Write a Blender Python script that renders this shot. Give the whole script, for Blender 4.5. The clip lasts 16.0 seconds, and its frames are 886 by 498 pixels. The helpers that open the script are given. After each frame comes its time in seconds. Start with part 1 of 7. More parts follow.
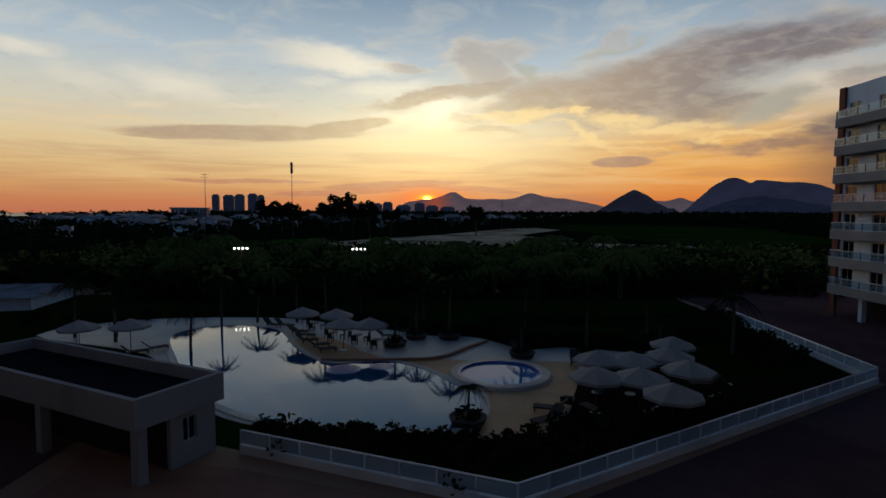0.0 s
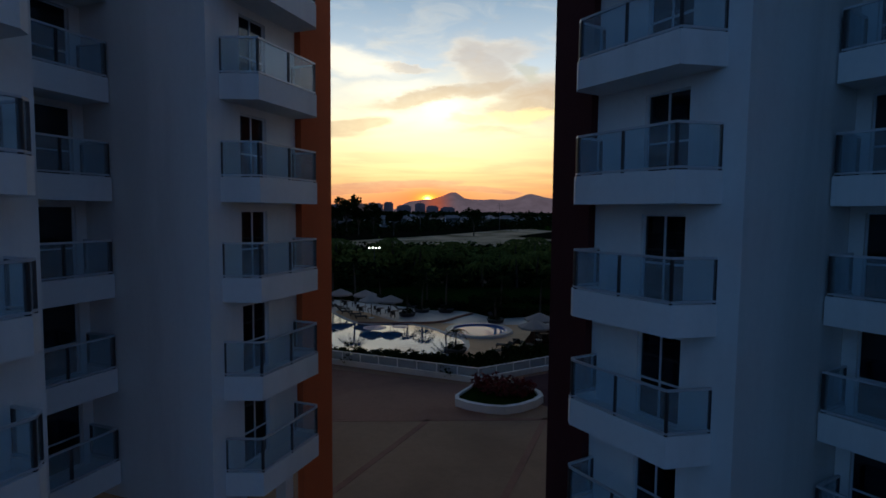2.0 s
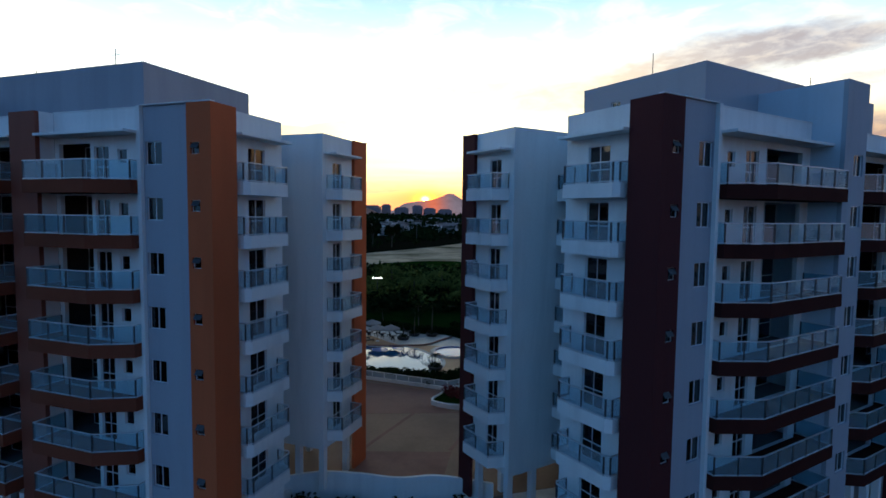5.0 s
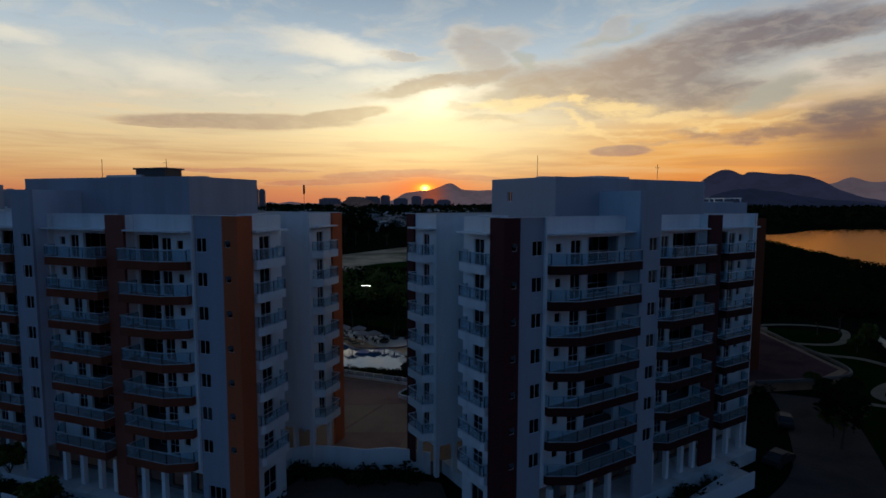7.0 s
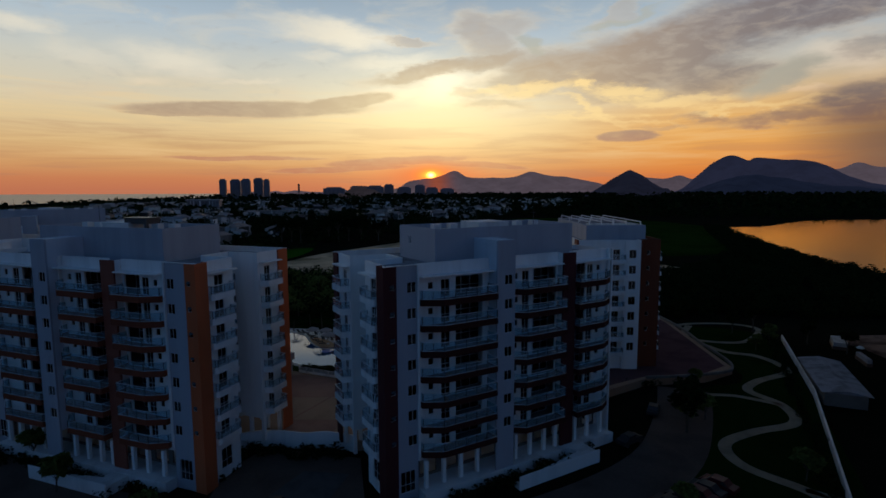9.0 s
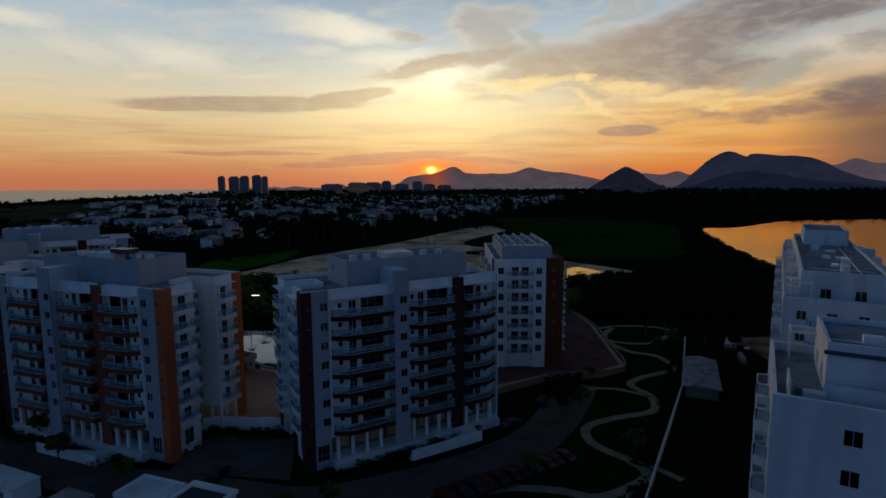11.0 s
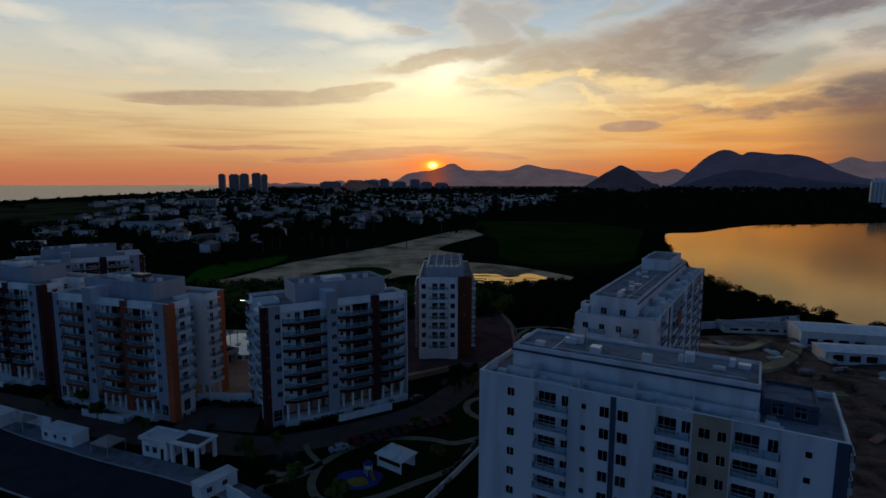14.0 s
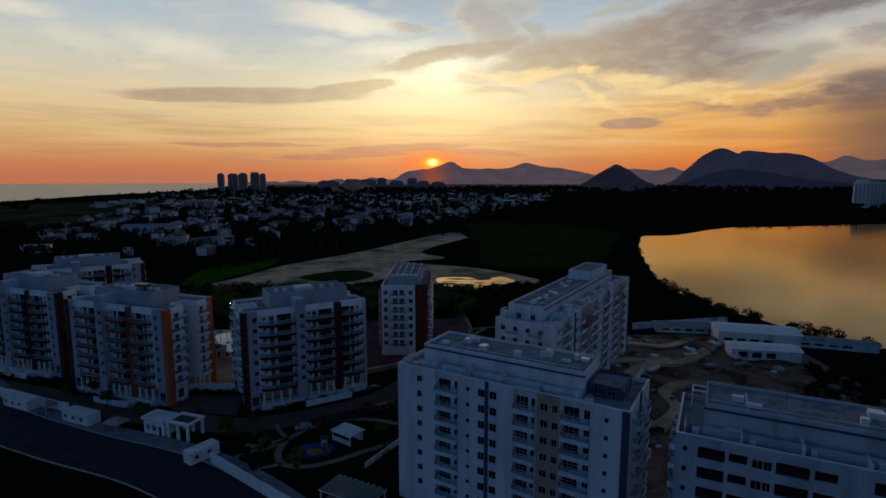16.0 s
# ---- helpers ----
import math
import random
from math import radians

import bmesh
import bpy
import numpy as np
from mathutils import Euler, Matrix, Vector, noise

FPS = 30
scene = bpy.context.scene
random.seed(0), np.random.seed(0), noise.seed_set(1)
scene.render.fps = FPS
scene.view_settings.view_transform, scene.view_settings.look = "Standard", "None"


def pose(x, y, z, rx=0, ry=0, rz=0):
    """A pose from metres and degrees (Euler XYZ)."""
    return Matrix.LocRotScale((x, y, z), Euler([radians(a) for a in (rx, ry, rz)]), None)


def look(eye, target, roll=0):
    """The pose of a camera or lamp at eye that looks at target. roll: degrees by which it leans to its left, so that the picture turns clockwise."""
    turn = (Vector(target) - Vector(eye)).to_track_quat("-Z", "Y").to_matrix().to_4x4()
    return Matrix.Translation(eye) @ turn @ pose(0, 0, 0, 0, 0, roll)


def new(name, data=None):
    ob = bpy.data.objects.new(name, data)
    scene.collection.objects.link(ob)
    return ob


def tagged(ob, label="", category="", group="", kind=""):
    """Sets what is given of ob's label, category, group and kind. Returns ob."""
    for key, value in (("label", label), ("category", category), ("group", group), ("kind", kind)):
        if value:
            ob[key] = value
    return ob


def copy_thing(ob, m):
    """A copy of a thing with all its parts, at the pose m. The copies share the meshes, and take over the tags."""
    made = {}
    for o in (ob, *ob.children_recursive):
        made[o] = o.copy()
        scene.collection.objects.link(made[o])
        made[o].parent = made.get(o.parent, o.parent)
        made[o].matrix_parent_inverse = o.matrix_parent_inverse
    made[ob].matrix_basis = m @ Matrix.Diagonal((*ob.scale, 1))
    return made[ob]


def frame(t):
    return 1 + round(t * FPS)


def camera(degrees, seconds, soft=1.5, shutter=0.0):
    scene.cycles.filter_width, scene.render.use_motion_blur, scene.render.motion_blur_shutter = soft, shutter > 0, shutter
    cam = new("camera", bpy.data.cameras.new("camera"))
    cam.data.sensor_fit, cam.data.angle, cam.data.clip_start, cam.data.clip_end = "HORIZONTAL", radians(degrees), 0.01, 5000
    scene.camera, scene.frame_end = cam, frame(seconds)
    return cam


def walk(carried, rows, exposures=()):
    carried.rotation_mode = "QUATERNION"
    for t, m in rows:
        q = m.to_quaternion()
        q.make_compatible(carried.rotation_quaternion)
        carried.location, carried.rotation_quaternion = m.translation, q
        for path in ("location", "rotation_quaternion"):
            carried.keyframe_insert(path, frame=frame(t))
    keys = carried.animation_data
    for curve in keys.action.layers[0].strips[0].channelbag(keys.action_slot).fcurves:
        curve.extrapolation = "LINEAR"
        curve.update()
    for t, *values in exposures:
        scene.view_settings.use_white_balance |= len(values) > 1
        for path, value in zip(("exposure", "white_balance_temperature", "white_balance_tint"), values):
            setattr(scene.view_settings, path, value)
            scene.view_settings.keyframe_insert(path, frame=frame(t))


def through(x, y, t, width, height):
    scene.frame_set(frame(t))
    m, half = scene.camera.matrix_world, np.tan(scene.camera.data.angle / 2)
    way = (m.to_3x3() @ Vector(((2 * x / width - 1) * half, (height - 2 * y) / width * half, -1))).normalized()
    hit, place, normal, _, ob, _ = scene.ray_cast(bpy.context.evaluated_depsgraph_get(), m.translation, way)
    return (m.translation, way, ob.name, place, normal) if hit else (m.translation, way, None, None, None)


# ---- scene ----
# ---- camera ----
cam = camera(79.0, 16.0, soft=1.6)
PATH = [
    (0, look((1.229, 28.268, 12.803), (1.349, 30.260, 12.668), 0.2)),
    (0.5, look((0.941, 23.240, 12.594), (1.061, 25.232, 12.459), 0.25)),
    (1, look((0.686, 17.982, 12.599), (0.805, 19.974, 12.464), 0.4)),
    (1.5, look((0.468, 13.405, 13.047), (0.587, 15.397, 12.912), 0.5)),
    (2, look((0.249, 9.141, 13.948), (0.369, 11.133, 13.813), 0.55)),
    (2.5, look((0.092, 5.013, 15.057), (0.214, 7.005, 14.923), 0.55)),
    (3, look((0.035, 1.000, 16.379), (0.161, 2.992, 16.247), 0.55)),
    (3.5, look((0.085, -3.121, 17.906), (0.212, -1.129, 17.774), 0.55)),
    (4, look((0.164, -6.710, 19.326), (0.291, -4.718, 19.193), 0.55)),
    (4.5, look((0.435, -10.561, 20.852), (0.564, -8.570, 20.719), 0.65)),
    (5, look((0.594, -14.200, 22.328), (0.723, -12.209, 22.194), 0.65)),
    (7.5, look((6.848, -35.586, 31.077), (6.971, -33.599, 30.885), 0)),
    (8, look((9.407, -39.546, 32.978), (9.518, -37.560, 32.770), 0)),
    (8.5, look((12.299, -43.712, 34.637), (12.405, -41.727, 34.421), -0.1)),
    (9, look((15.651, -47.821, 36.374), (15.755, -45.836, 36.151), -0.2)),
    (9.5, look((19.006, -52.171, 38.183), (19.108, -50.187, 37.955), -0.25)),
    (12, look((35.081, -79.926, 47.466), (35.183, -77.944, 47.217), -0.2)),
    (12.5, look((37.819, -86.467, 49.494), (37.921, -84.486, 49.242), -0.15)),
    (13, look((40.546, -92.866, 51.628), (40.647, -90.885, 51.373), -0.05)),
    (13.5, look((43.402, -99.609, 53.848), (43.501, -97.628, 53.590), 0)),
    (14, look((46.259, -106.371, 55.870), (46.357, -104.390, 55.611), 0)),
    (14.5, look((49.190, -112.616, 57.935), (49.288, -110.636, 57.674), 0)),
    (15, look((52.242, -119.238, 60.110), (52.340, -117.258, 59.847), 0)),
    (15.5, look((55.533, -125.899, 62.367), (55.631, -123.919, 62.099), 0)),
    (16, look((59.223, -132.235, 64.190), (59.321, -130.256, 63.921), 0)),
]
EXPOSURES = [(0.0, 0.0, 6500, 10), (1.0, 0.0, 6500, 10), (1.5, 0.15, 6500, 10), (2.0, 0.45, 6500, 10), (2.5, 0.9, 6400, 8), (3.0, 1.4, 6200, 5), (3.5, 1.72, 6250, 2), (4.0, 2.1, 6250, 2),
             (4.5, 1.9, 6200, 2), (5.0, 1.5, 6300, 3), (6.0, 0.7, 6400, 8), (7.3, 0.0, 6500, 10), (16.0, 0.0, 6500, 10)]
walk(cam, PATH, EXPOSURES)

# ---- world: dusk sky with the sun on the ridge ----
SUN_AZ, SUN_EL = 1.75, 1.42


class Nodes:
    """A small helper to wire shader nodes."""

    def __init__(self, tree):
        self.tree = tree
        tree.nodes.clear()

    def add(self, kind):
        return self.tree.nodes.new(kind)

    def put(self, socket, value):
        if isinstance(value, bpy.types.NodeSocket):
            self.tree.links.new(value, socket)
        elif value is not None:
            socket.default_value = value

    def math(self, op, a, b=None, c=None, clamp=False):
        n = self.add("ShaderNodeMath")
        n.operation, n.use_clamp = op, clamp
        for i, v in enumerate((a, b, c)):
            self.put(n.inputs[i], v)
        return n.outputs[0]

    def mix(self, factor, a, b, blend="MIX"):
        n = self.add("ShaderNodeMix")
        n.data_type, n.blend_type = "RGBA", blend
        self.put(n.inputs[0], factor)
        self.put(n.inputs[6], a)
        self.put(n.inputs[7], b)
        return n.outputs[2]

    def ramp(self, factor, stops, smooth=False):
        n = self.add("ShaderNodeValToRGB")
        if smooth:
            n.color_ramp.interpolation = "EASE"
        e = n.color_ramp.elements
        while len(e) < len(stops):
            e.new(0.5)
        for item, (p, c) in zip(e, stops):
            item.position, item.color = p, (*c, 1) if len(c) == 3 else c
        self.put(n.inputs[0], factor)
        return n.outputs[0]

    def noise(self, vector, scale, detail=4.0, rough=0.55, distortion=0.0):
        n = self.add("ShaderNodeTexNoise")
        self.put(n.inputs["Vector"], vector)
        self.put(n.inputs["Scale"], scale)
        self.put(n.inputs["Detail"], detail)
        self.put(n.inputs["Roughness"], rough)
        self.put(n.inputs["Distortion"], distortion)
        return n.outputs[0]

    def band(self, x, lo, hi):
        n = self.add("ShaderNodeMapRange")
        n.interpolation_type = "SMOOTHSTEP"
        self.put(n.inputs[0], x)
        self.put(n.inputs[1], lo)
        self.put(n.inputs[2], hi)
        return n.outputs[0]


def grey(v):
    return (v, v, v, 1)


world = bpy.data.worlds.new("dusk_sky")
scene.world = world
world.use_nodes = True
W = Nodes(world.node_tree)
way = W.add("ShaderNodeTexCoord").outputs["Generated"]
xyz = W.add("ShaderNodeSeparateXYZ")
W.put(xyz.inputs[0], way)
az = W.math("MULTIPLY", W.math("ARCTAN2", xyz.outputs[0], xyz.outputs[1]), 57.296)
el = W.math("MULTIPLY", W.math("ARCSINE", xyz.outputs[2]), 57.296)
e01 = W.math("DIVIDE", el, 90.0, clamp=True)
front = W.ramp(e01, [(0.0, (0.50, 0.165, 0.085)), (0.012, (0.55, 0.20, 0.09)), (0.026, (0.61, 0.305, 0.125)), (0.047, (0.66, 0.43, 0.20)), (0.075, (0.70, 0.55, 0.32)), (0.09, (0.68, 0.59, 0.41)), (0.127, (0.58, 0.58, 0.51)), (0.167, (0.42, 0.51, 0.58)),
                     (0.25, (0.16, 0.26, 0.37)), (0.36, (0.04, 0.085, 0.16)), (1.0, (0.008, 0.024, 0.062))])
front = W.mix(W.math("MULTIPLY", W.band(az, 8.0, 30.0), W.band(el, 12.0, 6.0)), front, W.mix(1.0, front, (1.18, 0.84, 0.46, 1), "MULTIPLY"))
back = W.ramp(e01, [(0.0, (0.040, 0.094, 0.175)), (0.10, (0.055, 0.145, 0.318)), (0.3, (0.036, 0.110, 0.276)), (0.5, (0.014, 0.040, 0.105)), (0.7, (0.009, 0.027, 0.07)), (1.0, (0.008, 0.024, 0.062))])
toward = W.math("COSINE", W.math("DIVIDE", W.math("SUBTRACT", az, SUN_AZ), 57.296))
base = W.mix(W.band(toward, -0.35, 0.75), back, front)
nishita = W.add("ShaderNodeTexSky")
nishita.sky_type, nishita.sun_disc = "NISHITA", False
nishita.sun_elevation, nishita.sun_rotation = radians(SUN_EL), radians(SUN_AZ)
base = W.mix(1.0, base, W.mix(1.0, nishita.outputs[0], grey(0.006), "MULTIPLY"), "ADD")

# cloud banks: tilted lens-shaped areas in a sky whose coordinates are stirred by noise
flat = W.add("ShaderNodeCombineXYZ")
W.put(flat.inputs[0], W.math("MULTIPLY", az, 0.085))
W.put(flat.inputs[1], W.math("MULTIPLY", el, 0.24))


def stirred(scale, detail, across, up):
    """Azimuth and elevation pushed about by noise."""
    n = W.add("ShaderNodeTexNoise")
    W.put(n.inputs["Vector"], flat.outputs[0])
    for key, value in (("Scale", scale), ("Detail", detail), ("Roughness", 0.62)):
        n.inputs[key].default_value = value
    c = W.add("ShaderNodeSeparateColor")
    W.put(c.inputs[0], n.outputs["Color"])
    return (W.math("ADD", az, W.math("MULTIPLY", W.math("SUBTRACT", c.outputs[0], 0.5), across)),
            W.math("ADD", el, W.math("MULTIPLY", W.math("SUBTRACT", c.outputs[1], 0.5), up)))


CALM, ROUGH, TORN = stirred(2.0, 5.0, 4.0, 0.7), stirred(2.2, 8.0, 6.0, 2.6), stirred(3.2, 9.0, 6.0, 3.0)
# azimuth, elevation, half width, half height, tilt, strength
SMOOTH_BANKS = [(-15.9, 7.82, 9.9, 0.69, 2, 1), (-7.2, 8.68, 4.8, 0.66, 9, 0.95), (-23.4, 7.07, 3.3, 0.20, 0, 0.8), (-16.9, 3.04, 6.8, 0.19, 0, 0.75), (-2.0, 2.86, 6.5, 0.41, 3, 0.8), (-7.9, 2.02, 6.3, 0.29, 2, 0.75), (6.2, 2.51, 5.3, 0.29, -4, 0.6), (21.6, 5.11, 2.4, 0.49, 2, 1), (45.8, 5.65, 1.9, 0.21, 0, 0.7)]
DARK_BANKS = [(2.1, 11.97, 6.1, 0.64, 10, 0.85), (7.9, 12.77, 4.0, 0.74, 8, 0.8), (15.8, 11.82, 7.1, 1.79, 2, 0.9), (22.8, 11.92, 8.2, 2.53, 5, 1), (27.1, 13.50, 9.1, 2.30, 10, 1), (31.6, 14.50, 7.9, 1.63, 8, 1), (37.8, 14.44, 5.8, 1.11, 6, 0.95), (28.3, 10.24, 4.3, 1.58, 0, 0.9), (7.3, 14.98, 3.1, 1.85, -30, 0.55), (9.6, 16.19, 2.8, 0.91, 0, 0.45), (22.4, 9.13, 5.7, 0.84, 0, 0.6), (11.1, 10.56, 4.0, 1.19, -5, 0.7), (8.5, 8.76, 3.2, 0.39, -3, 0.6), (6.2, 9.56, 2.0, 0.33, 0, 0.5), (40.8, 7.20, 4.0, 1.52, 8, 1), (36.0, 6.23, 6.2, 0.52, 3, 0.75), (28.7, 6.29, 2.1, 0.30, -6, 0.6), (25.1, 5.63, 2.0, 0.21, 0, 0.4), (41.0, 11.27, 2.5, 0.59, 10, 0.5), (-0.5, 14.69, 2.9, 0.31, -4, 0.5), (20.5, 16.67, 2.1, 0.48, 25, 0.35)]
CLEAR_BANKS = [(34.4, 9.58, 3.2, 1.27, 22, 1), (12.0, 14.32, 1.9, 0.67, -28, 0.8), (20.5, 15.90, 3.9, 0.39, 14, 0.7)]
LIT_BANKS = [(-8.1, 15.17, 6.4, 1.21, -6, 0.95), (-22.7, 11.81, 4.2, 1.26, -8, 0.85), (-33.8, 13.34, 2.2, 0.76, 0, 0.8), (-25.1, 9.81, 1.8, 0.44, 0, 0.5), (-16.4, 10.31, 3.6, 0.31, 4, 0.5), (3.0, 10.13, 3.5, 1.75, 10, 1), (-0.2, 9.68, 4.7, 0.88, 5, 0.7), (38.8, 10.86, 3.2, 1.06, -12, 1), (36.7, 8.51, 2.0, 0.33, 5, 0.8), (-2.5, 12.62, 5.2, 0.74, 5, 0.5), (7.3, 11.29, 2.3, 0.75, 20, 0.7), (-9.8, 12.89, 2.2, 0.41, 0, 0.4), (-29.7, 11.42, 3.3, 0.91, -10, 0.4)]
GOLD_BANKS = [(17.3, 10.28, 1.6, 0.48, -20, 1), (21.3, 9.19, 3.9, 0.68, -8, 0.9), (25.0, 8.05, 4.0, 0.57, -6, 0.8), (13.1, 10.18, 4.0, 0.65, 10, 0.8), (8.5, 9.91, 3.5, 0.44, 0, 0.6), (32.1, 7.38, 5.4, 0.29, 2, 0.7), (18.2, 7.84, 3.8, 0.38, -25, 0.7), (27.9, 8.27, 3.4, 0.40, 0, 0.6), (19.8, 6.86, 6.4, 0.32, -5, 0.5)]


def banks(areas, place, inner=0.5, outer=1.15):
    """Tilted lens-shaped areas as one mask."""
    mask = None
    for ca, ce, wa, we, tilt, k in areas:
        dx, dy = W.math("SUBTRACT", place[0], ca), W.math("SUBTRACT", place[1], ce)
        c, s = math.cos(radians(tilt)), math.sin(radians(tilt))
        u = W.math("DIVIDE", W.math("ADD", W.math("MULTIPLY", dx, c), W.math("MULTIPLY", dy, s)), wa)
        v = W.math("DIVIDE", W.math("SUBTRACT", W.math("MULTIPLY", dy, c), W.math("MULTIPLY", dx, s)), we)
        d = W.math("SQRT", W.math("ADD", W.math("MULTIPLY", u, u), W.math("MULTIPLY", v, v)))
        m = W.math("MULTIPLY", W.band(d, outer, inner), k)
        mask = m if mask is None else W.math("MAXIMUM", mask, m)
    return mask


ahead = W.band(toward, 0.2, 0.75)
glow_mid = W.band(W.math("ABSOLUTE", W.math("SUBTRACT", az, 3.0)), 16.0, 2.0)
warmth = W.band(el, 5.0, 12.0)
billow = W.noise(flat.outputs[0], 4.5, 8.0, 0.62, 0.4)
streak_at = W.add("ShaderNodeCombineXYZ")
W.put(streak_at.inputs[0], W.math("MULTIPLY", az, 0.05))
W.put(streak_at.inputs[1], W.math("MULTIPLY", el, 0.75))
streaks = W.noise(streak_at.outputs[0], 1.3, 6.0, 0.6, 0.5)
cloud_tint = W.mix(W.band(el, 1.0, 8.0), (0.50, 0.19, 0.115, 1), W.mix(W.band(az, 14.0, 36.0), (0.44, 0.32, 0.22, 1), (0.215, 0.180, 0.178, 1)))
cloud_tint = W.mix(W.math("MULTIPLY", W.band(billow, 0.45, 0.72), 0.4), cloud_tint, (0.50, 0.36, 0.23, 1))
lit_tint = W.mix(warmth, (0.95, 0.56, 0.20, 1), W.mix(glow_mid, (0.80, 0.74, 0.60, 1), (1.08, 0.97, 0.74, 1)))
# thin high veils and low streaks
wisps = W.math("MULTIPLY", W.band(W.noise(flat.outputs[0], 1.7, 7.0, 0.58, 0.7), 0.44, 0.72), W.math("MULTIPLY", W.band(el, 6.0, 10.0), W.band(el, 26.0, 15.0)))
sky = W.mix(W.math("MULTIPLY", W.math("MULTIPLY", wisps, 0.5), ahead), base, W.mix(warmth, (0.80, 0.50, 0.22, 1), (0.66, 0.62, 0.52, 1)))
low_veil = W.math("MULTIPLY", W.math("MULTIPLY", W.band(streaks, 0.46, 0.70), W.band(el, 12.0, 6.5)), W.math("MULTIPLY", W.band(el, 1.5, 4.0), ahead))
sky = W.mix(W.math("MULTIPLY", low_veil, 0.42), sky, (0.88, 0.62, 0.30, 1))
sky = W.mix(W.math("MULTIPLY", W.math("MULTIPLY", W.band(streaks, 0.52, 0.36), W.band(el, 10.0, 5.0)), W.math("MULTIPLY", ahead, 0.28)), sky, (0.42, 0.20, 0.12, 1))
sky = W.mix(W.math("MULTIPLY", W.band(billow, 0.52, 0.75), W.math("MULTIPLY", W.band(el, 7.0, 10.0), W.math("MULTIPLY", ahead, 0.3))), sky, (0.40, 0.40, 0.385, 1))
sky = W.mix(W.math("MULTIPLY", banks(LIT_BANKS, ROUGH, 0.2, 1.5), 0.9), sky, lit_tint)
body = W.math("MAXIMUM", banks(DARK_BANKS, ROUGH, 0.55, 1.65), banks(SMOOTH_BANKS, CALM, 0.9, 1.35))
dark = W.math("MINIMUM", W.math("MULTIPLY", body, W.math("ADD", 0.80, W.math("MULTIPLY", W.band(billow, 0.75, 0.3), 0.26))), 1.0)
rim = W.math("MULTIPLY", W.band(body, 0.0, 0.3), W.band(body, 0.75, 0.25))
sky = W.mix(W.math("MULTIPLY", rim, 0.22), sky, lit_tint)
sky = W.mix(W.math("MULTIPLY", dark, 0.9), sky, cloud_tint)
sky = W.mix(W.math("MULTIPLY", W.math("MULTIPLY", banks(GOLD_BANKS, TORN, 0.3, 1.5), W.band(billow, 0.22, 0.46)), 0.85), sky, (1.0, 0.72, 0.32, 1))
sky = W.mix(W.math("MULTIPLY", banks(CLEAR_BANKS, ROUGH, 0.5, 1.35), 0.8), sky, (0.44, 0.43, 0.35, 1))
sky = W.mix(W.math("MULTIPLY", W.math("MULTIPLY", W.band(az, 33.0, 42.5), W.band(el, 9.0, 4.0)), 0.9), sky, (0.19, 0.11, 0.075, 1))
sky = W.mix(W.math("MULTIPLY", W.band(az, 24.0, 40.0), W.math("MULTIPLY", W.band(el, 3.0, 7.0), 0.55)), sky, W.mix(1.0, sky, (0.72, 0.66, 0.68, 1), "MULTIPLY"))
# glow round the sun
ga = W.math("SUBTRACT", az, SUN_AZ)
ge = W.math("SUBTRACT", el, SUN_EL)


def glow(wide, high):
    q = W.math("ADD", W.math("POWER", W.math("DIVIDE", ga, wide), 2.0), W.math("POWER", W.math("DIVIDE", ge, high), 2.0))
    return W.math("POWER", 2.718, W.math("MULTIPLY", q, -1.0))


veil = W.math("POWER", 2.718, W.math("MULTIPLY", W.math("ADD", W.math("POWER", W.math("DIVIDE", ga, 13.0), 2.0), W.math("POWER", W.math("DIVIDE", W.math("SUBTRACT", el, 7.5), 5.0), 2.0)), -1.0))
sky = W.mix(veil, sky, (0.36, 0.32, 0.15, 1), "ADD")
sky = W.mix(W.math("MULTIPLY", glow(4.5, 1.2), 0.75), sky, (0.95, 0.20, 0.05, 1))
sky = W.mix(W.math("MULTIPLY", glow(1.5, 0.75), 0.8), sky, (1.5, 0.36, 0.03, 1))
sky = W.mix(glow(0.85, 0.42), sky, (1.1, 0.42, 0.04, 1), "ADD")
sky = W.mix(glow(0.30, 0.22), sky, (9.0, 5.0, 0.9, 1), "ADD")
bg = W.add("ShaderNodeBackground")
W.put(bg.inputs[0], sky)
bg.inputs[1].default_value = 1.0
W.put(W.add("ShaderNodeOutputWorld").inputs[0], bg.outputs[0])

sun = new("sun", bpy.data.lights.new("sun", "SUN"))
sun.data.energy, sun.data.angle, sun.data.color = 0.3, radians(2.0), (1.0, 0.55, 0.25)
sa, se = radians(SUN_AZ), radians(SUN_EL)
sun.matrix_world = look((math.sin(sa) * 100 * math.cos(se), math.cos(sa) * 100 * math.cos(se), 100 * math.sin(se)), (0, 0, 0))

# ---- materials ----


